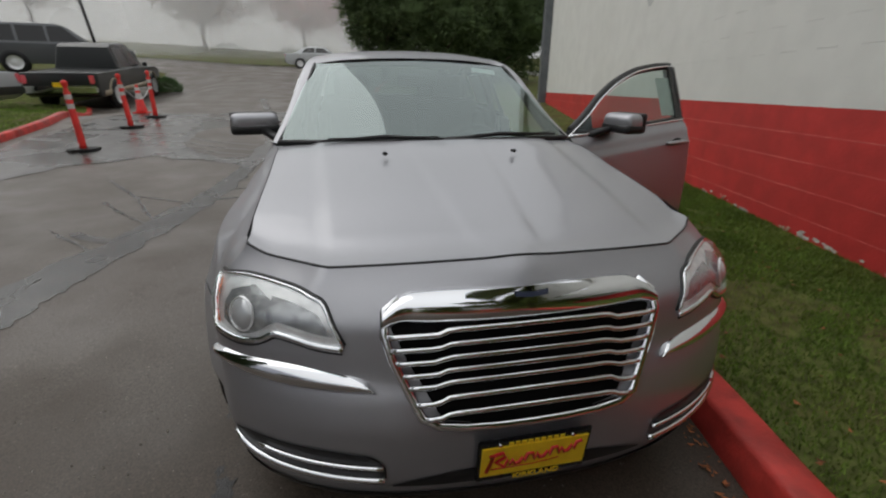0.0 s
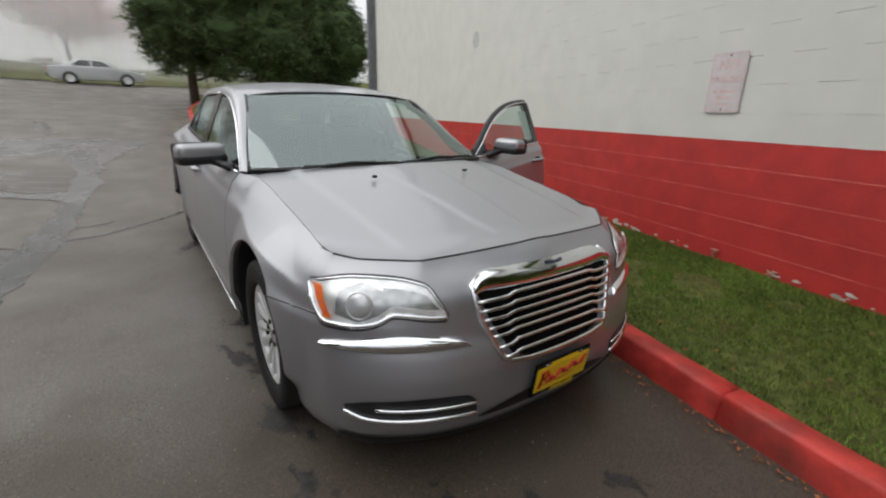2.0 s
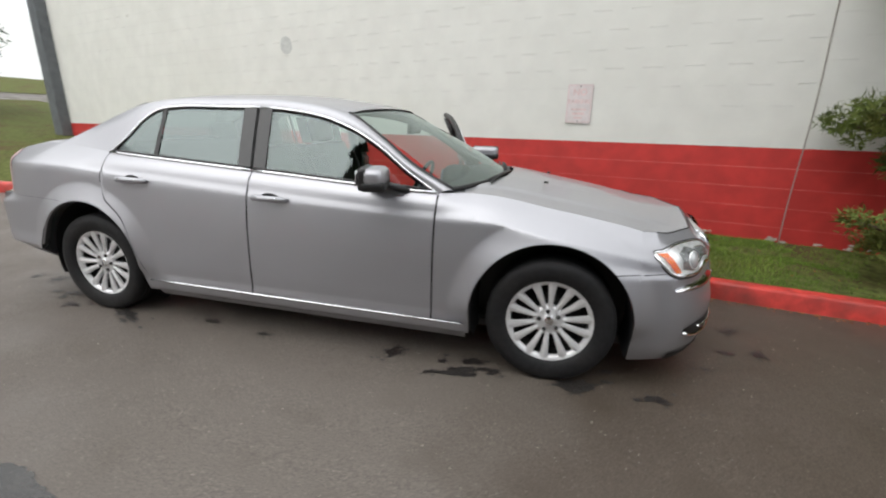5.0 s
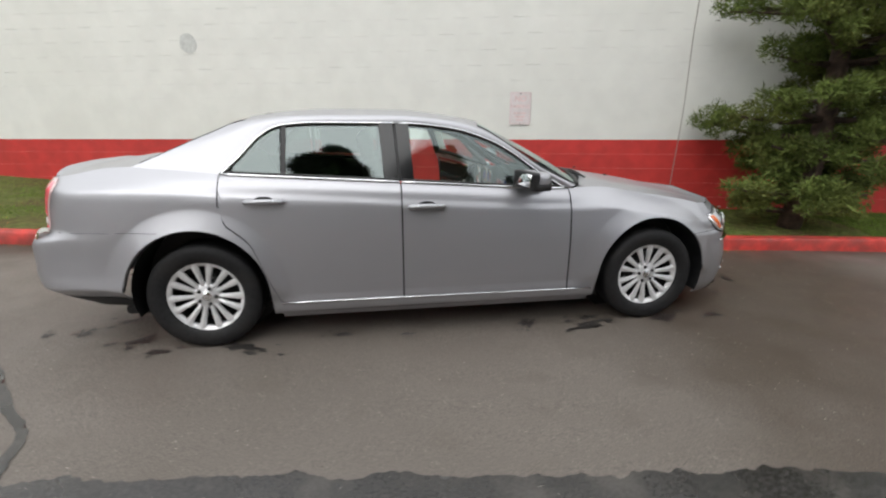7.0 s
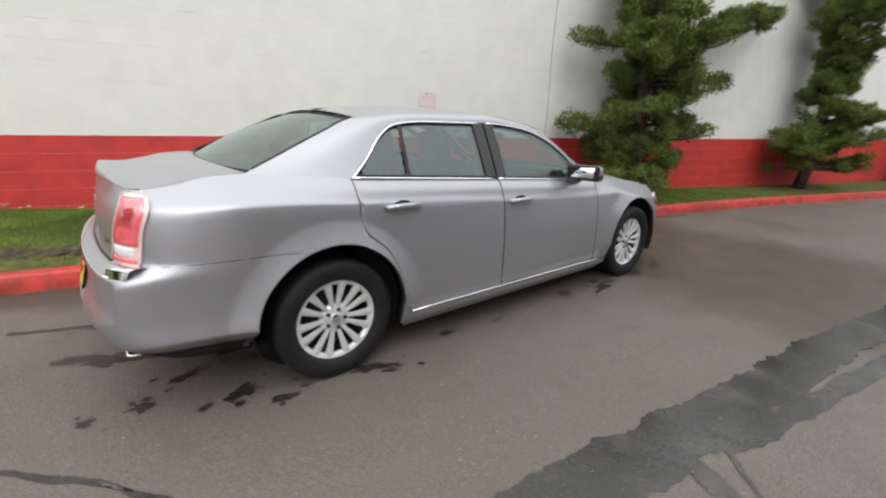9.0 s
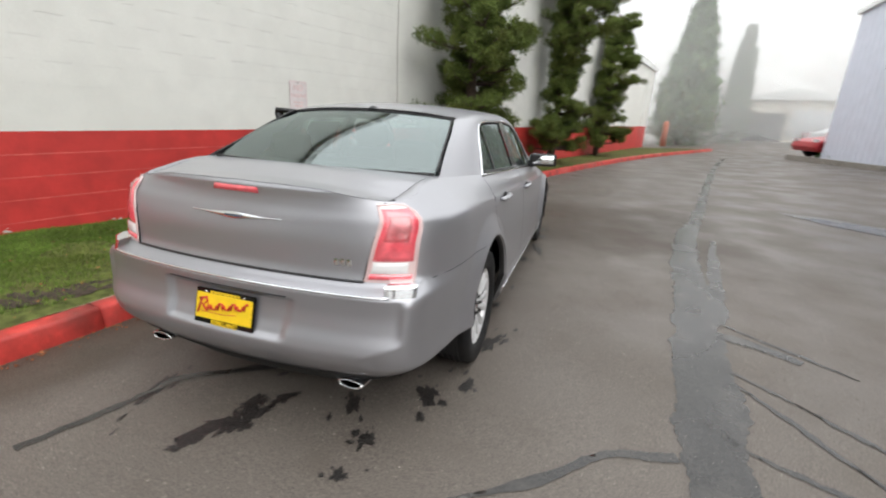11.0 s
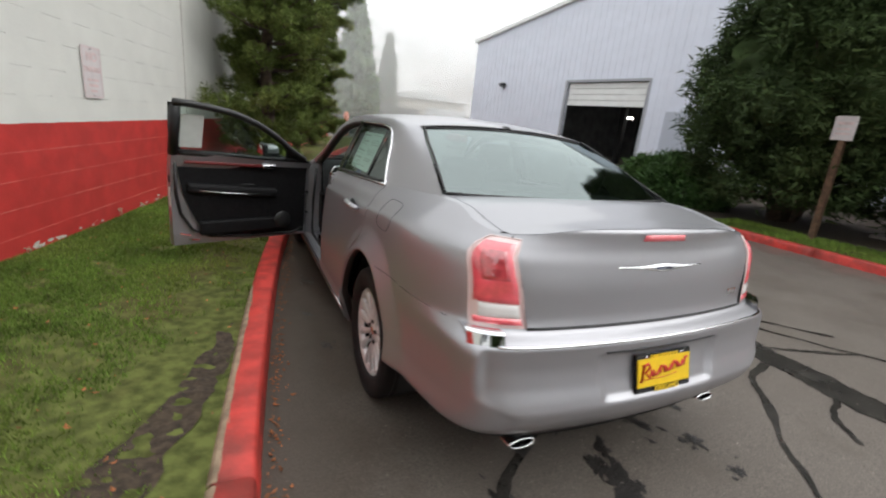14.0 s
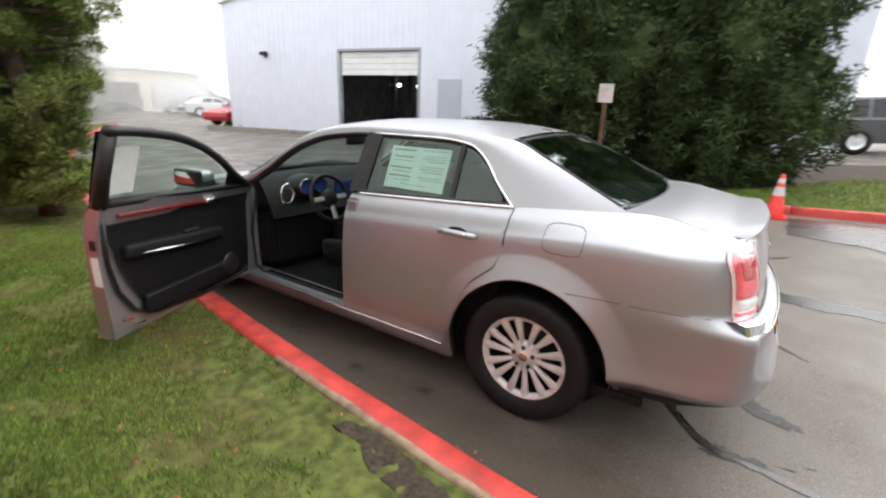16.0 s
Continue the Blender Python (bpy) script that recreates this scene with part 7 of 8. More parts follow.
broadleaf("autumn_tree", -12.5, 42, 8.5, 4.2, 51, "autumn tree with brownish foliage", BROWNLEAF, 5200)
broadleaf("autumn_tree", -4.4, 46, 8.5, 4.4, 52, "autumn tree with red foliage, its colour paled as by haze", REDLEAF, 6500)
broadleaf("autumn_tree", -24, 40, 9, 4.5, 53, "autumn tree with thin brownish foliage", BROWNLEAF, 4000)
broadleaf("autumn_tree", 3.5, 52, 8, 4, 54, "autumn tree with red foliage, its colour paled as by haze", REDLEAF, 4500)
broadleaf("street_tree", -26, -58, 9, 5, 55, "bare greyish broadleaf tree", BROWNLEAF, 1500, 0.3, "trees beyond the far yard")
broadleaf("street_tree", -33, -50, 10, 5, 56, "bare greyish broadleaf tree", BROWNLEAF, 1500, 0.3, "trees beyond the far yard")
broadleaf("street_tree", -18, -66, 9, 5, 57, "bare greyish broadleaf tree", BROWNLEAF, 1500, 0.3, "trees beyond the far yard")


# ---- the island across the drive ----
isl_x = spline((-8.6, -7.6, -5.1, -2.3, -1.2, 1.8, 3.1, 5.0, 7.5, 10, 12.7, 13.6), (-10.2, -8.7, -7.15, -6.6, -6.45, -6.35, -6.3, -6.25, -6.6, -7.3, -8.2, -9.0))
kerb_run("island_kerb", isl_x, land, -2.75, 13.5, (0.2, 3.2, 6.2, 9.2), [KERBRED], "red-painted kerb round the planted island", -1, 0.15, 0.13)
kerb_run("island_kerb", isl_x, land, -8.6, -2.77, (-5.6,), [KERBGREY], "worn bare concrete kerb at the island's tip", -1, 0.15, 0.12)
tagged(part("island_bed", strip_sheet("island_bed", lambda y: -12.6, lambda y: isl_x(y) - 0.13, -8.5, 13.4, 0.25, lambda x, y: land(x, y) + 0.105 + 0.02 * noise.noise((x * 1.5, y * 1.5, 0)), SOIL, 12), SOIL), "dark mulch bed of the planted island", "planting bed", kind="structure")
tagged(part("island_lawn", strip_sheet("island_lawn", lambda y: isl_x(y) - 1.0 - 2.6 * min(1, max(0, (y - 2.2) / 2.2)), lambda y: isl_x(y) - 0.14, -1.8, 13.3, 0.2, lambda x, y: land(x, y) + 0.122 + 0.01 * noise.noise((x * 2, y * 2, 0)), LAWN, 10), LAWN), "narrow lawn along the island kerb", "lawn", kind="structure")


def island_place(rng):
    y = rng.uniform(-1.7, 13)
    w = 1.0 + 2.6 * min(1, max(0, (y - 2.2) / 2.2))
    x = isl_x(y) - 0.16 - rng.random() * (w - 0.1)
    return (x, y, land(x, y) + 0.118)


tagged(part("grass", blades("grass", island_place, 26000, 6, GRASS, (0.03, 0.07), 0.007)), "short green grass on the island", "grass", kind="stuff")


def hedge(x, y, lx, ly, h, seed, label, count=2600, size=0.085):
    rng = random.Random(seed)
    t = thing("hedge", label, "hedge", at=Matrix.Translation((x, y, land(x, y) + 0.08)))
    pts = []
    for _ in range(count):
        d = Vector((rng.gauss(0, 1), rng.gauss(0, 1), abs(rng.gauss(0, 1)))).normalized()
        s = max(0.55, 1 - abs(rng.gauss(0, 0.13))) * (0.9 + 0.2 * noise.noise(d * 2.5 + Vector((seed, 0, 0))))
        p = Vector((d.x * lx * s, d.y * ly * s, max(0.05, d.z * h * s)))
        pts.append((p, d * 0.6))
    part("stems", joined(*[tube([(rng.uniform(-0.3, 0.3) * lx, rng.uniform(-0.4, 0.4) * ly, -0.05), (rng.uniform(-0.6, 0.6) * lx, rng.uniform(-0.7, 0.7) * ly, h * 0.7)], [0.02, 0.006], 5) for _ in range(12)]), BARK, t)
    part("leaves", sprays(pts, rng, size, 7, "leaves", HEDGE, 0.15, 0.8), None, t)


hedge(-8.1, -3.9, 0.95, 1.7, 1.25, 61, "rounded green laurel hedge on the island", 4200, 0.11)
hedge(-11.9, -20.6, 0.7, 1.4, 0.8, 62, "low green shrub at the building's corner", 1200, 0.12)
hedge(-8.0, 18.3, 0.7, 0.9, 0.7, 63, "small yellow-green shrub at the end of the parking row", 1600, 0.05)

notice = thing("notice_post", "small white notice on a weathered wooden post", "sign post", at=Matrix.Translation((-7.25, -0.25, land(-7.25, -0.25) + 0.08)) @ Matrix.Rotation(radians(2), 4, "Y"))
part("post", box(-0.045, 0.045, -0.045, 0.045, 0, 1.72, 0.006), TIMBER, notice)
part("board", box(0.046, 0.058, -0.15, 0.15, 1.66, 2.03, 0.004), SIGNWHITE, notice)
part("print_bar", joined(box(0.058, 0.0595, -0.10, 0.10, 1.9, 1.94), box(0.058, 0.0595, -0.10, 0.07, 1.82, 1.845), box(0.058, 0.0595, -0.10, 0.09, 1.75, 1.775)), SIGNRED, notice)
tank = thing("tank_cover", "pale grey domed utility cover under the trees", "utility cover", at=Matrix.Translation((-9.4, 0.5, land(-9.4, 0.5) + 0.08)))
part("hood", lathe([(0.46, 0.0), (0.47, 0.5), (0.42, 0.72), (0.25, 0.88), (0.0, 0.93)], 24), material("grey_gel_coat", (0.33, 0.36, 0.36), 0.5, 0, 0.1, 4), tank)
part("plinth", box(-0.6, 0.6, -0.6, 0.6, -0.05, 0.05, 0.01), KERBGREY, tank)


# ---- cones and posts ----
def delineator(x, y, lean, label):
    d = thing("delineator_post", label, "traffic post", "orange posts across the lane", at=Matrix.Translation((x, y, land(x, y))) @ Matrix.Rotation(lean, 4, "Y"))
    part("base", prism([(0.23 * math.cos(a), 0.23 * math.sin(a)) for a in np.linspace(math.pi / 8, 2 * math.pi + math.pi / 8, 8, endpoint=False)], 0.045), RUBBER, d)
    part("tube", lathe([(0.055, 0.045), (0.05, 0.1), (0.046, 0.9), (0.03, 0.94), (0.028, 0.99), (0.046, 1.01), (0.046, 1.05), (0.03, 1.08), (0.0, 1.09)], 20), POSTORANGE, d)
    for z in (0.66, 0.80):
        part("band", lathe([(0.0485, z), (0.0485, z + 0.075)], 20, "z", False), REFLECTIVE, d)
    return d


delineator(-4.72, 4.98, -0.02, "orange plastic delineator post on a black rubber base")
delineator(-5.02, 7.5, -0.03, "orange plastic delineator post on a black rubber base")
delineator(-5.15, 9.2, 0.02, "orange plastic delineator post on a black rubber base")


def cone(x, y):
    c = thing("traffic_cone", "orange traffic cone with a pale reflective band", "traffic cone", "traffic cones", at=Matrix.Translation((x, y, land(x, y))))
    part("base", box(-0.18, 0.18, -0.18, 0.18, 0, 0.035, 0.012), POSTORANGE, c)
    part("body", lathe([(0.135, 0.035), (0.125, 0.06), (0.03, 0.69), (0.02, 0.7), (0.0, 0.7)], 24), POSTORANGE, c)
    part("band", lathe([(0.083, 0.36), (0.0625, 0.50)], 24, "z", False), REFLECTIVE, c)
    part("band", lathe([(0.053, 0.56), (0.0415, 0.635)], 24, "z", False), REFLECTIVE, c)


cone(-5.95, 2.95)
cone(-5.75, 10.0)
chain = thing("plastic_chain", "pale plastic barrier chain hung between two posts", "chain")
part("links", tube([(-5.0 + -0.15 * u, 7.5 + 1.7 * u, land(-5, 8) + 0.78 - 0.25 * math.sin(math.pi * u)) for u in np.linspace(0, 1, 14)], 0.012, 6), REFLECTIVE, chain)


# ---- the metal building with its roller door ----
FA, FB = Vector((-12.5, -13.6, 0)), Vector((-13.284, -9.72, 0))
FD = (FB - FA).normalized()
FN = Vector((FD.y, -FD.x, 0))     # faces the drive
fm = Matrix.Translation(FA) @ Matrix(((FD.x, -FN.x, 0, 0), (FD.y, -FN.y, 0, 0), (0, 0, 1, 0), (0, 0, 0, 1)))   # x along the front, y inwards
DOOR_W, DOOR_T, BASE = (FB - FA).length, 4.04, 0.44
ROOF0, SLOPE, L0, L1, PEAK = 6.25, 0.188, -6.85, 19.0, 6.0


def eave(s):
    return ROOF0 + SLOPE * (s - L0) if s < PEAK else ROOF0 + SLOPE * (PEAK - L0) - SLOPE * (s - PEAK)


shop = thing("workshop_building", "pale metal-clad workshop with a big half-open roller door", "building")


def front_piece(s0, s1, zlo, n=6):
    vs, fs = [], []
    for i in range(n + 1):
        s = s0 + (s1 - s0) * i / n
        for y in (0, 0.18):
            vs += [(s, y, zlo), (s, y, eave(s))]
    for i in range(n):
        a, b = i * 4, i * 4 + 4
        fs += [(a, b, b + 1, a + 1), (a + 2, a + 3, b + 3, b + 2), (a + 1, b + 1, b + 3, a + 3), (a, a + 2, b + 2, b)]
    fs += [(0, 1, 3, 2), (n * 4, n * 4 + 2, n * 4 + 3, n * 4 + 1)]
    return vs, fs


part("wall", moved(joined(front_piece(L0, 0, -0.5), front_piece(0, DOOR_W, DOOR_T, 4), front_piece(DOOR_W, PEAK, -0.5, 3), front_piece(PEAK, L1, -0.5)), fm), CLADDING, shop)
ribs = []
for k in range(int((L1 - L0) / 0.3)):
    s = L0 + 0.15 + k * 0.3
    lo = DOOR_T + 0.12 if -0.1 < s < DOOR_W + 0.1 else -0.3
    ribs.append(box(s - 0.02, s + 0.02, -0.018, 0.0, lo, eave(s) - 0.02))
tagged(part("ribs", moved(joined(*ribs), fm), CLADDING, shop), kind="stuff")
part("side_wall", moved(box(L0, L0 + 0.18, 0.18, 16, -0.5, ROOF0 - 0.02), fm), CLADDING, shop)
part("back_wall", moved(box(L0 + 0.2, L1 - 0.2, 16, 16.2, -0.5, ROOF0), fm), CLADDING, shop)
part("side_wall", moved(box(L1 - 0.18, L1, 0.2, 16, -0.5, eave(L1) - 0.05), fm), CLADDING, shop)
rv = [(L0 - 0.1, -0.15, eave(L0)), (PEAK, -0.15, eave(PEAK)), (L1 + 0.1, -0.15, eave(L1)), (L0 - 0.1, 16.2, eave(L0)), (PEAK, 16.2, eave(PEAK)), (L1 + 0.1, 16.2, eave(L1))]
rv += [(x, y, z + 0.16) for x, y, z in rv]
part("roof", moved((rv, [(0, 3, 4, 1), (1, 4, 5, 2), (6, 7, 10, 9), (7, 8, 11, 10), (0, 1, 7, 6), (1, 2, 8, 7), (0, 6, 9, 3), (2, 5, 11, 8), (3, 9, 10, 4), (4, 10, 11, 5)]), fm), WHITEMETAL, shop)
door = part("roller_door", moved(joined(*[box(0.03, DOOR_W - 0.03, 0.1, 0.15, 3.05 + k * 0.247, 3.05 + k * 0.247 + 0.235, 0.01) for k in range(4)]), fm), WHITEMETAL, shop)
part("door_frame", moved(joined(box(-0.12, 0.0, -0.03, 0.2, BASE - 0.3, DOOR_T + 0.1), box(DOOR_W, DOOR_W + 0.12, -0.03, 0.2, BASE - 0.3, DOOR_T + 0.1), box(0.0, DOOR_W, -0.03, 0.2, DOOR_T, DOOR_T + 0.1)), fm), material("grey_frame", (0.30, 0.31, 0.34), 0.5), shop)
# the bay's dimness is put into the dark base colour of its surfaces
bay = part("bay_wall", moved(box(-2.5, DOOR_W + 2.5, 9.0, 9.2, 0, 5), fm), DIMROOM, shop)
part("bay_wall", moved(box(-2.6, -2.5, 0.2, 9, 0, 5), fm), DIMROOM, shop)
part("bay_wall", moved(box(DOOR_W + 2.5, DOOR_W + 2.6, 0.2, 9, 0, 5), fm), DIMROOM, shop)
part("bay_ceiling", moved(box(-2.6, DOOR_W + 2.6, 0.2, 9.2, 4.9, 5.0), fm), DIMROOM, shop)
part("bay_floor", moved(box(-2.6, DOOR_W + 2.6, 0.2, 9.2, BASE - 0.1, BASE + 0.02), fm), DIMROOM, shop)
for sx, sy in ((0.5, 4.5), (1.9, 5.0), (3.3, 4.4), (1.4, 7.5), (2.8, 7.8)):
    part("strip_light", moved(box(sx - 0.3, sx + 0.3, sy - 0.08, sy + 0.08, 2.86, 2.96, 0.01), fm), TUBE, bay)
for sx in (0.9, 1.9, 3.1):
    part("lift_column", moved(box(sx - 0.14, sx + 0.14, 3.4, 3.7, BASE, 3.4, 0.02), fm), GREYTRIM, bay)
part("work_bench", moved(box(0.2, 3.6, 7.6, 8.6, BASE, BASE + 1.0, 0.02), fm), material("bench_panel", (0.16, 0.14, 0.12), 0.7, 0, 0.3, 2), bay)
lamp = part("wall_lamp", moved(joined(box(-4.42, -4.08, -0.28, -0.02, 3.9, 4.06, 0.03), box(-4.3, -4.2, -0.05, 0.0, 3.8, 4.1, 0.01)), fm), GREYTRIM, shop)
part("meter_panel", moved(box(DOOR_W + 0.95, DOOR_W + 2.0, -0.06, 0.0, 1.3, 2.9, 0.01), fm), material("grey_panel", (0.42, 0.45, 0.52), 0.5), shop)
tagged(part("apron_kerb", moved(box(L0 - 0.6, -0.4, -1.1, -0.95, 0.2, 0.52, 0.03), fm), KERBGREY), "low concrete kerb before the workshop wall", "kerb", kind="structure")

# ---- far yard ----
hall = thing("beige_building", "low beige rendered building in the far yard", "building")
hm = Matrix.Translation((-19.5, -50, -0.2)) @ Matrix.Rotation(radians(-18), 4, "Z")
part("wall", moved(joined(box(-5, 5, -4, 4, 0, 4.6)), hm), BEIGE, hall)
part("roof", moved(([(-5.3, -4.3, 4.6), (5.3, -4.3, 4.6), (5.3, 4.3, 4.6), (-5.3, 4.3, 4.6), (0, -4.3, 5.6), (0, 4.3, 5.6)], [(0, 4, 5, 3), (4, 1, 2, 5), (0, 1, 4), (3, 5, 2), (0, 3, 2, 1)]), hm), WHITEMETAL, hall)
part("roller_door", moved(box(0.2, 3.4, 4.0, 4.06, 0.2, 3.4), hm), GREYTRIM, hall)
stub = thing("bollard", "orange marker post beyond the pines", "bollard", at=Matrix.Translation((-5.9, -29.6, land(-5.9, -29.6) + 0.1)))
part("shaft", lathe([(0.18, 0.0), (0.17, 1.5), (0.12, 1.62), (0.0, 1.66)], 16), material("faded_orange", (0.55, 0.2, 0.12), 0.6, 0, 0.2, 4), stub)


# ---- parked vehicles ----
def vehicle(name, m, label, paint, profile, cabin, width, axles, tyre=0.34, glass_rows=None, category="car", group=""):
    """A parked vehicle: shaped lower body, cabin with windows, wheels, lamps. Nose towards +y."""
    v = thing(name, label, category, group, at=m)

    def shell(prof, w0, w1, zlo, zhi, inset=0.0):
        vs, fs, n = [], [], len(prof)
        for f, k in ((-1, 0.0), (-0.96, 0.06), (-0.7, 0.0), (0, 0), (0.7, 0.0), (0.96, 0.06), (1, 0.0)):
            for y, z in prof:
                t = max(0, min(1, (z - zlo) / max(0.01, zhi - zlo)))
                w = w0 + (w1 - w0) * t
                yc = sum(p[0] for p in prof) / n
                vs.append((f * w / 2, y + (yc - y) * (0.03 if abs(f) == 1 else 0), z - (0.02 if abs(f) == 1 and z > zhi - 0.06 else 0) + (0.015 * (1 - f * f) if z > zhi - 0.1 else 0)))
        for i in range(6):
            for j in range(n):
                q = (j + 1) % n
                fs.append((i * n + j, (i + 1) * n + j, (i + 1) * n + q, i * n + q))
        fs.append(list(range(n)))
        fs.append([6 * n + j for j in range(n)][::-1])
        bm = bmesh.new()
        bv = [bm.verts.new(p) for p in vs]
        for f in fs:
            bm.faces.new([bv[i] for i in f])
        bmesh.ops.recalc_face_normals(bm, faces=bm.faces[:])
        bm.normal_update()
        sharp = [e for e in bm.edges if len(e.link_faces) == 2 and e.calc_face_angle(0) > 0.3]
        bmesh.ops.bevel(bm, geom=sharp, offset=0.055, segments=3, affect="EDGES", profile=0.6, clamp_overlap=True)
        bm.verts.ensure_lookup_table()
        bm.verts.index_update()
        out = [x.co.copy() for x in bm.verts], [[x.index for x in f.verts] for f in bm.faces], True
        bm.free()
        return out
    zl = min(p[1] for p in profile)
    body = part("body", shell(profile, width * 0.97, width, zl, zl + 0.5), paint, v)
    zc0, zc1 = min(p[1] for p in cabin), max(p[1] for p in cabin)
    part("cabin", shell(cabin, width * 0.93, width * 0.72, zc0, zc1), paint, v)
    for s in (-1, 1):
        for ya, yb, yc, yd in glass_rows:
            z0, z1 = zc0 + 0.06, zc1 - 0.09
            w = lambda z: (width * 0.93 + (width * 0.72 - width * 0.93) * (z - zc0) / (zc1 - zc0)) / 2 + 0.004
            part("side_window", ([(s * w(z0), ya, z0), (s * w(z0), yb, z0), (s * w(z1), yc, z1), (s * w(z1), yd, z1)], [(0, 1, 2, 3)]), GLOSSBLACK, v)
    top = sorted([p for p in cabin if p[1] > zc1 - 0.08])
    lo = sorted([p for p in cabin if p[1] < zc0 + 0.01])
    for (ya, za), (yb, zb2), nm, sg in ((lo[0], top[0], "rear_window", -1), (lo[-1], top[-1], "windscreen", 1)):
        a, b = Vector((0, ya, za)), Vector((0, yb, zb2))
        p0, p1 = a.lerp(b, 0.14), a.lerp(b, 0.9)
        nn = Vector((0, sg * abs(b.z - a.z), abs(b.y - a.y))).normalized() * 0.02
        w0, w1 = width * 0.40, width * 0.335
        part(nm, ([(-w0, p0.y + nn.y, p0.z + nn.z), (w0, p0.y + nn.y, p0.z + nn.z), (w1, p1.y + nn.y, p1.z + nn.z), (-w1, p1.y + nn.y, p1.z + nn.z)], [(0, 1, 2, 3)]), GLOSSBLACK, v)
    yr, yf = min(p[0] for p in profile), max(p[0] for p in profile)
    zt = max(p[1] for p in profile)
    for s in (-1, 1):
        part("tail_light", box(s * width * 0.43 - 0.07, s * width * 0.43 + 0.07, yr - 0.012, yr + 0.12, zt - 0.33, zt - 0.08, 0.02), REDLENS, v)
        part("headlight", box(s * width * 0.38 - 0.13, s * width * 0.38 + 0.13, yf - 0.16, yf - 0.005, zl + 0.42, zl + 0.54, 0.02), REFLECTOR, v)
        part("door_mirror", box(s * (width / 2 + 0.08) - 0.08, s * (width / 2 + 0.08) + 0.08, lo[-1][0] - 0.35, lo[-1][0] - 0.25, zc0 + 0.02, zc0 + 0.16, 0.03), paint, v)
        for ax in axles:
            w = part("wheel", moved(lathe([(tyre * 0.66, -0.09), (tyre * 0.93, -0.11), (tyre, -0.07), (tyre, 0.07), (tyre * 0.93, 0.11), (tyre * 0.66, 0.09)], 28, "x", False), Matrix.Translation((s * (width / 2 - 0.065), ax, tyre))), RUBBER, v)
            rim = [moved(lathe([(tyre * 0.66, 0.08 * s), (tyre * 0.6, 0.05 * s), (tyre * 0.2, 0.085 * s), (0.0, 0.09 * s)], 28, "x", False), Matrix.Translation((s * (width / 2 - 0.045), ax, tyre)))]
            part("rim", joined(*rim), ALLOY, w)
            part("wheel_arch", moved(lathe([(tyre + 0.05, -0.01), (tyre + 0.05, 0.0), (0.0, 0.0)], 28, "x", False), Matrix.Translation((s * (width / 2 + 0.002) - (0.004 if s > 0 else -0.004), ax, tyre))), BLACK, v)
    part("bumper", box(-width * 0.48, width * 0.48, yr - 0.05, yr + 0.06, zl + 0.14, zl + 0.34, 0.03), CHROME if "pickup" in name else BLACK, v)
    return v


DARKPAINT = car_paint("black_green_paint", (0.012, 0.014, 0.013), 0.2)
GREYPAINT = car_paint("grey_paint", (0.10, 0.105, 0.11), 0.5)
WHITECAR = car_paint("white_car_paint", (0.62, 0.64, 0.65), 0.1)
REDCAR = car_paint("red_car_paint", (0.42, 0.02, 0.03), 0.2)
BLUECAR = car_paint("dark_blue_paint", (0.03, 0.035, 0.05), 0.4)
SILVERCAR = car_paint("pale_silver_paint", (0.5, 0.52, 0.53), 0.5)
TAN = material("tan_lower_paint", (0.30, 0.25, 0.18), 0.4, 0.2)


def on_land(x, y, turn, dz=0.0):
    g = 0.8
    tx = math.atan2(land(x, y + g) - land(x, y - g), 2 * g)
    return Matrix.Translation((x, y, land(x, y) + dz)) @ Matrix.Rotation(tx * math.cos(radians(turn)), 4, "X") @ Matrix.Rotation(radians(turn), 4, "Z")


SEDAN = [(-2.3, 0.35), (-2.35, 0.6), (-2.3, 0.95), (-1.6, 1.0), (-0.5, 0.98), (0.9, 0.95), (1.9, 0.82), (2.3, 0.66), (2.35, 0.45), (2.25, 0.25), (-2.1, 0.25)]
SEDAN_CAB = [(-1.75, 0.98), (-1.0, 1.38), (-0.6, 1.43), (0.1, 1.43), (0.35, 1.38), (1.05, 0.96)]
SEDAN_WIN = [(-1.2, -0.3, -0.3, -0.85), (-0.22, 0.75, 0.25, -0.22)]
SUV = [(-2.4, 0.4), (-2.45, 0.7), (-2.4, 1.08), (0.9, 1.06), (2.0, 1.0), (2.35, 0.85), (2.42, 0.5), (2.3, 0.32), (-2.2, 0.32)]
SUV_CAB = [(-2.36, 1.06), (-2.1, 1.66), (-1.9, 1.72), (0.0, 1.74), (0.25, 1.68), (1.0, 1.05)]
SUV_WIN = [(-2.1, -1.25, -1.25, -1.95), (-1.17, -0.35, -0.35, -1.17), (-0.27, 0.7, 0.2, -0.27)]
TRUCK = [(-2.9, 0.5), (-2.95, 0.75), (-2.92, 1.12), (-0.9, 1.14), (1.0, 1.14), (1.3, 1.12), (2.5, 1.08), (2.85, 0.98), (2.95, 0.6), (2.85, 0.42), (-2.7, 0.42)]
TRUCK_CAB = [(-0.95, 1.12), (-0.85, 1.80), (-0.6, 1.90), (0.5, 1.92), (0.75, 1.86), (1.4, 1.12)]
TRUCK_WIN = [(-0.8, 0.1, 0.1, -0.7), (0.18, 1.0, 0.6, 0.18)]
truck = vehicle("pickup_truck", on_land(-8.95, 15.5, 3), "black pickup truck with tan lower trim and a chrome bumper", DARKPAINT, TRUCK, TRUCK_CAB, 2.0, (-1.75, 1.85), 0.40, TRUCK_WIN, "pickup truck")
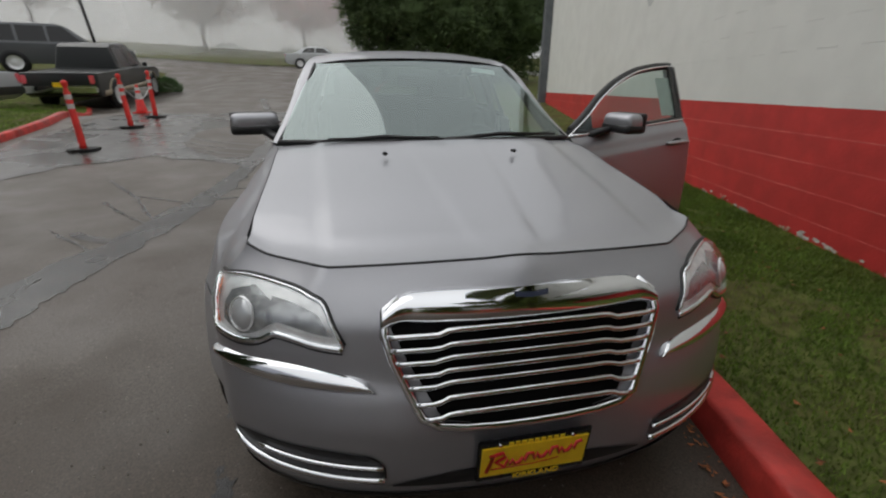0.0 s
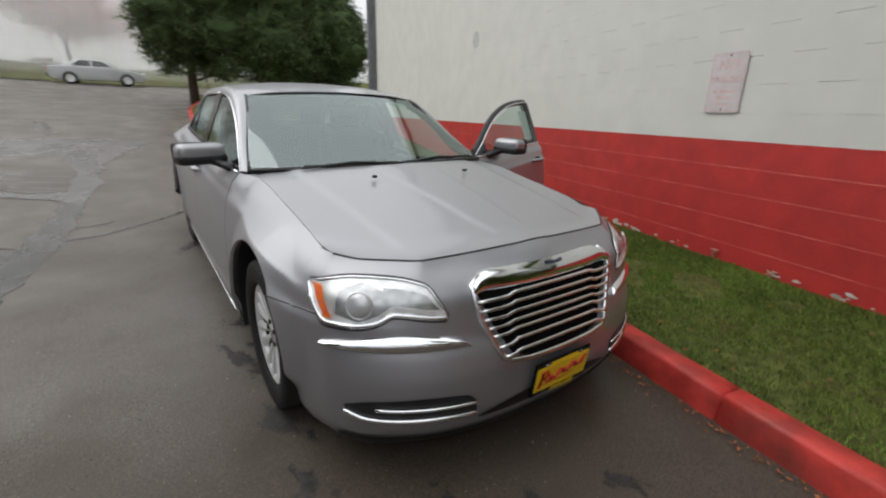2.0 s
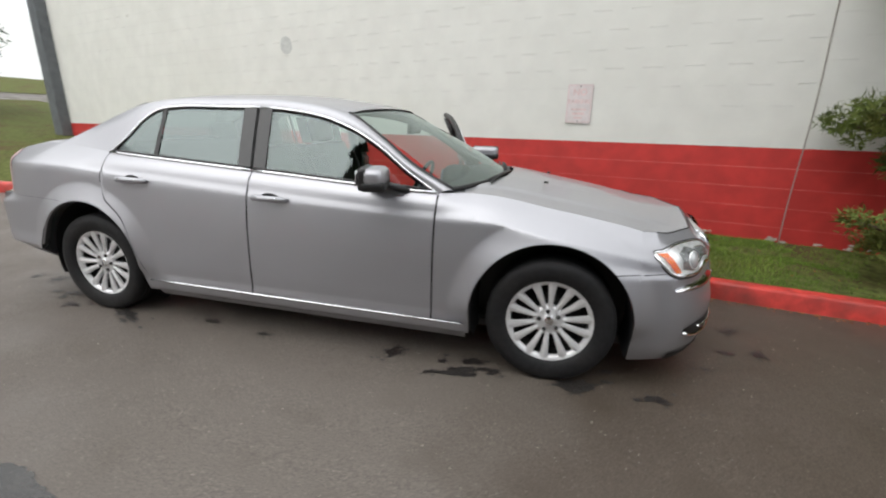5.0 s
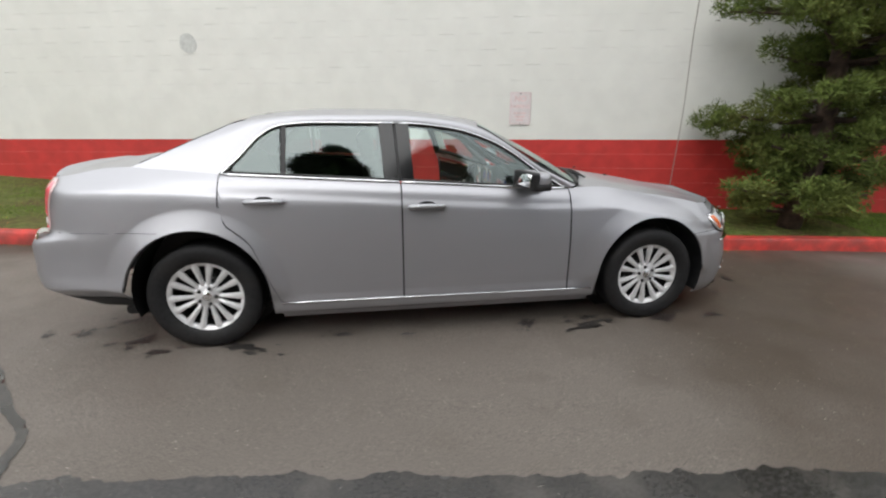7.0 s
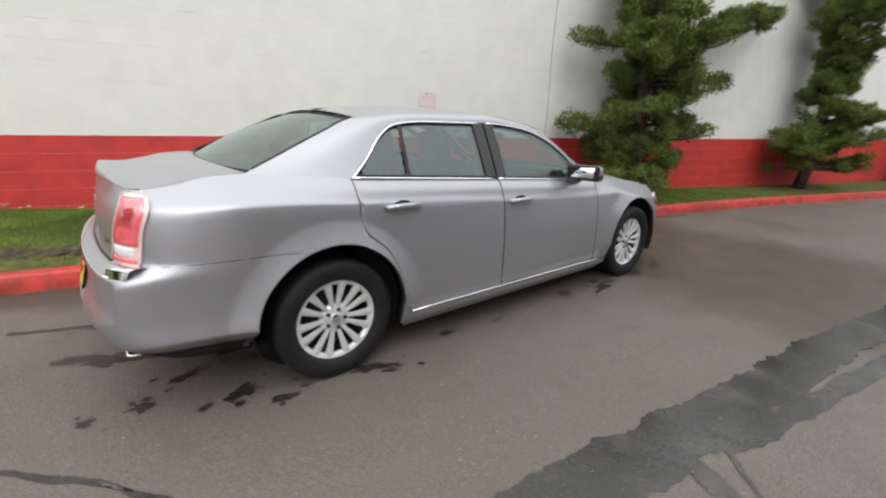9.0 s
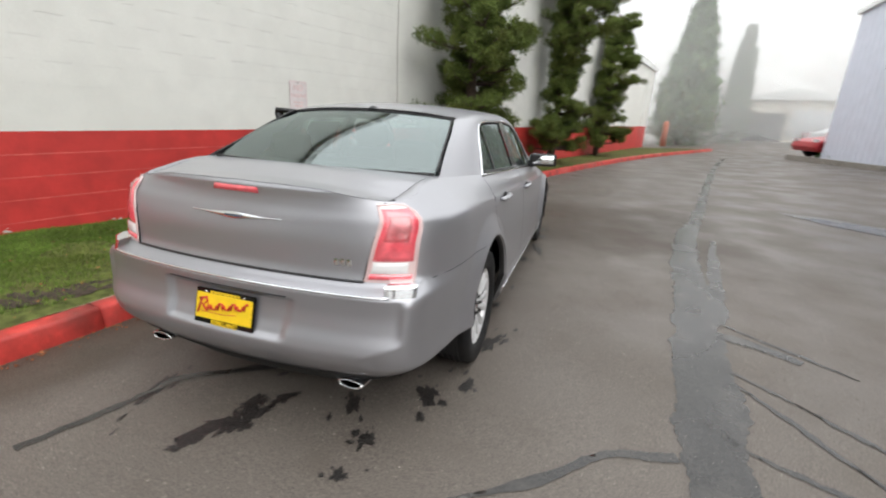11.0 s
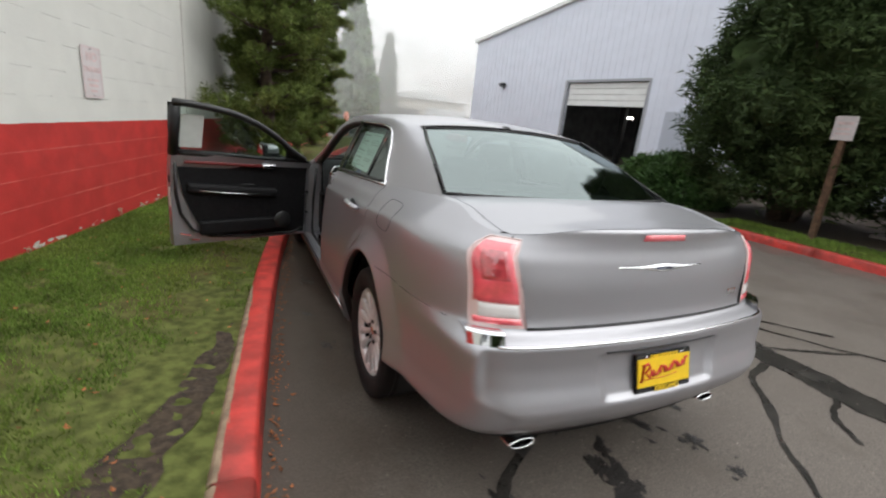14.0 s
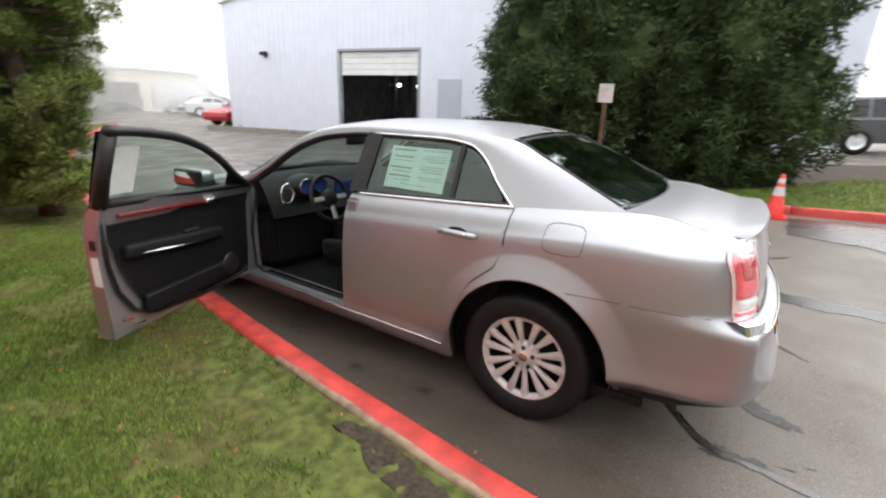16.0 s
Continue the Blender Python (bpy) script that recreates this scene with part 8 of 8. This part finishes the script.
part("rocker_trim", joined(box(-1.012, -0.99, -2.6, 2.6, 0.45, 0.60), box(0.99, 1.012, -2.6, 2.6, 0.45, 0.60), *[tube([(sx, ay + 0.48 * math.cos(a), 0.42 + 0.48 * math.sin(a)) for a in np.linspace(0.1, 3.04, 14)], 0.035, 6, 0.5) for sx in (-1.0, 1.0) for ay in (-1.75, 1.85)]), TAN, truck)
part("tail_plate", box(-0.16, 0.16, -2.985, -2.975, 0.70, 0.86), YELLOW, truck)
tagged(part("raised_bed", grid(lambda u, v: (-17 + 7.4 * u, 13.2 + 11 * v, land(-17 + 7.4 * u, 13.2 + 11 * v) + 0.62 * min(1, 7 * min(u, 1 - u)) * min(1, 7 * min(v, 1 - v)) - 0.02), 20, 20), LAWN), "low grassed display mound", "mound", kind="structure")
vehicle("suv", on_land(-11.6, 18.6, -62, 0.6), "dark grey sport utility vehicle parked on the mound", GREYPAINT, SUV, SUV_CAB, 1.9, (-1.45, 1.45), 0.37, SUV_WIN)
vehicle("parked_sedan", on_land(-11.7, 10.9, 100), "silver parked car, nose to the lane", SILVERCAR, SEDAN, SEDAN_CAB, 1.8, (-1.35, 1.4), 0.32, SEDAN_WIN, group="parked cars")
vehicle("parked_sedan", on_land(-2.25, 32.3, -90), "pale silver saloon parked across the top of the drive", SILVERCAR, SEDAN, SEDAN_CAB, 1.8, (-1.35, 1.4), 0.32, SEDAN_WIN, group="parked cars")
vehicle("suv", on_land(-17.5, 6.6, 12), "grey sport utility vehicle behind the cedars", GREYPAINT, SUV, SUV_CAB, 1.9, (-1.45, 1.45), 0.37, SUV_WIN, group="parked cars")
vehicle("parked_sedan", on_land(-19.6, -35.6, 68), "dark blue-grey parked car beyond the workshop corner", BLUECAR, SEDAN, SEDAN_CAB, 1.8, (-1.35, 1.4), 0.32, SEDAN_WIN, group="parked cars")
vehicle("parked_sedan", on_land(-13.07, -21.86, -78.6), "red parked car, its nose past the workshop corner", REDCAR, SEDAN, SEDAN_CAB, 1.8, (-1.35, 1.4), 0.32, SEDAN_WIN, group="parked cars")
vehicle("parked_sedan", on_land(-17.5, -33, 80), "white parked car in the far yard", WHITECAR, SEDAN, SEDAN_CAB, 1.8, (-1.35, 1.4), 0.32, SEDAN_WIN, group="parked cars")
vehicle("parked_sedan", on_land(-13, 52, 88), "white car far off on the upper road", WHITECAR, SEDAN, SEDAN_CAB, 1.8, (-1.35, 1.4), 0.32, SEDAN_WIN, group="parked cars")
vehicle("parked_sedan", on_land(-7, 53, 92), "white car far off on the upper road", WHITECAR, SEDAN, SEDAN_CAB, 1.8, (-1.35, 1.4), 0.32, SEDAN_WIN, group="parked cars")
VAN = [(-2.8, 0.4), (-2.85, 1.0), (-2.82, 2.5), (1.2, 2.5), (1.3, 1.2), (2.5, 1.05), (2.7, 0.7), (2.6, 0.35)]
VAN_CAB = [(1.1, 1.15), (1.12, 2.1), (1.3, 2.15), (1.6, 2.1), (2.2, 1.15)]
vehicle("box_van", on_land(-19, -39, 75), "white box van parked in the far yard", WHITECAR, VAN, VAN_CAB, 2.1, (-1.7, 1.8), 0.36, [(1.2, 2.0, 1.55, 1.25)], "van")

# bunting on a leaning pole
pole = thing("bunting_pole", "dark leaning pole with a string of coloured pennants", "pole", at=Matrix.Translation((-10.6, 19.6, land(-10.6, 19.6) - 0.1)))
part("pole", tube([(0, 0, 0), (-0.35, 0, 3.2), (-0.75, 0, 6.4)], [0.07, 0.06, 0.05], 10), DARKMETAL, pole)
part("string", tube([(-4.6, -2.2, 4.15), (-2.6, -1.2, 4.0), (-0.52, 0, 4.35)], 0.008, 5), BLACK, pole)
for i in range(8):
    u = (i + 0.5) / 8
    p = Vector((-4.6, -2.2, 4.15)).lerp(Vector((-0.52, 0, 4.35)), u) - Vector((0, 0, 0.18 * math.sin(math.pi * u)))
    d = Vector((0.88, 0.47, 0)) * 0.14
    fm2 = [p - d, p + d, p + Vector((0.01, -0.03, -0.32))]
    col = (PLATERED, WHITELENS, SCREENBLUE)[i % 3]
    q = [v + Vector((0, 0.004, 0)) for v in fm2]
    part("pennant", (fm2 + q, [(0, 1, 2), (5, 4, 3), (0, 3, 4, 1), (1, 4, 5, 2), (2, 5, 3, 0)]), col, pole)

# upper lawn bank behind the drive
tagged(part("lawn_bank", grid(lambda u, v: (-60 + 130 * u, 34 + 0.8 * noise.noise((u * 6, 0, 0)) + 40 * v, land(-60 + 130 * u if -60 + 130 * u > -60 else -60, 34 + 40 * v) + 0.05 + 0.9 * min(1, v * 4)), 40, 20), LAWN), "misty green lawn bank above the drive", "lawn", kind="structure")
tagged(part("rear_lawn", strip_sheet("rear_lawn", lambda y: (kerb_back(min(y, 21)) if y > 4.6 else kerb_x(y)) + 0.13, lambda y: 14.0, 11.6, 24, 0.3, lambda x, y: land(x, y) + 0.13, LAWN, 14), LAWN), "grass under the cedars behind the wall", "lawn", kind="structure")

# distance: a pale ring far outside the yard, made to glow like sky-lit fog
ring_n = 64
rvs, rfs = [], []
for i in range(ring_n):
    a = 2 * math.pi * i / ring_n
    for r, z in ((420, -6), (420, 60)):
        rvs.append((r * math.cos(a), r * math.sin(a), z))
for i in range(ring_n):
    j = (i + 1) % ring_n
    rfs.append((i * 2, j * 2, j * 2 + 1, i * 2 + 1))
tagged(part("backdrop", (rvs, rfs, True), GLOWHAZE), "pale glowing sheet that stands for fog in the far distance", "fog backdrop", kind="structure")


def fog_material(name, thick, base, top):
    """Thin lit mist: mostly clear, soft at its foot and crest, drifting in density."""
    m = bpy.data.materials.new(name)
    m.use_nodes = True
    n, l = m.node_tree.nodes, m.node_tree.links
    n.remove(n["Principled BSDF"])
    clear, white, both, mx = n.new("ShaderNodeBsdfTransparent"), n.new("ShaderNodeBsdfDiffuse"), n.new("ShaderNodeBsdfTranslucent"), n.new("ShaderNodeMixShader")
    body = n.new("ShaderNodeAddShader")
    white.inputs[0].default_value = both.inputs[0].default_value = (0.47, 0.47, 0.465, 1)
    l.new(white.outputs[0], body.inputs[0])
    l.new(both.outputs[0], body.inputs[1])
    place = n.new("ShaderNodeNewGeometry").outputs["Position"]
    axes, drift = n.new("ShaderNodeSeparateXYZ"), n.new("ShaderNodeTexNoise")
    drift.inputs["Scale"].default_value = 0.13
    l.new(place, axes.inputs[0])
    l.new(place, drift.inputs["Vector"])
    last = None
    for src, lo, hi, a, b in ((axes.outputs[2], base - 0.4, base + 1.6, 0.0, thick), (axes.outputs[2], top * 0.6, top, 1.0, 0.0), (drift.outputs["Fac"], 0.3, 0.7, 0.75, 1.2)):
        r = n.new("ShaderNodeMapRange")
        r.interpolation_type = "SMOOTHSTEP"
        r.inputs[1].default_value, r.inputs[2].default_value, r.inputs[3].default_value, r.inputs[4].default_value = lo, hi, a, b
        l.new(src, r.inputs[0])
        if last is None:
            last = r.outputs[0]
        else:
            q = n.new("ShaderNodeMath")
            q.operation = "MULTIPLY"
            l.new(last, q.inputs[0])
            l.new(r.outputs[0], q.inputs[1])
            last = q.outputs[0]
    l.new(last, mx.inputs[0])
    l.new(clear.outputs[0], mx.inputs[1])
    l.new(body.outputs[0], mx.inputs[2])
    l.new(mx.outputs[0], n["Material Output"].inputs[0])
    return m


def fog_bank(centre, a0, a1, layers, base):
    """Mist hanging at the far ends of the drive, in layers one behind another."""
    for k, (r, thick) in enumerate(layers):
        def fn(u, v, r=r):
            a = radians(a0 + (a1 - a0) * u)
            w = r + 1.2 * math.sin(u * 9 + k)
            return (centre[0] + w * math.sin(a), centre[1] + w * math.cos(a), base - 1 + 17 * v)
        tagged(part("fog_bank", grid(fn, 40, 4), fog_material("drifting_fog", thick, base, 15.0)), "thin pale fog drifting across the far end of the drive", "fog", kind="stuff")


fog_bank((-1, -3), -62, 18, ((28, 0.2), (35.5, 0.24), (40.5, 0.30), (49, 0.4)), 2.2)
fog_bank((0, 3), 180, 232, ((29.5, 0.14), (35, 0.20), (44, 0.36), (53, 0.5)), 0.0)


# ---- the single blocks of the wall that stand nearest the walk ----
def lay_blocks():
    w, wm, near, todo = wall_parts
    for kind, a, z, off in todo:
        b = new("block", near[kind])
        b.parent = w
        b.matrix_basis = wm @ Matrix.Translation((off, a, z))


lay_blocks()
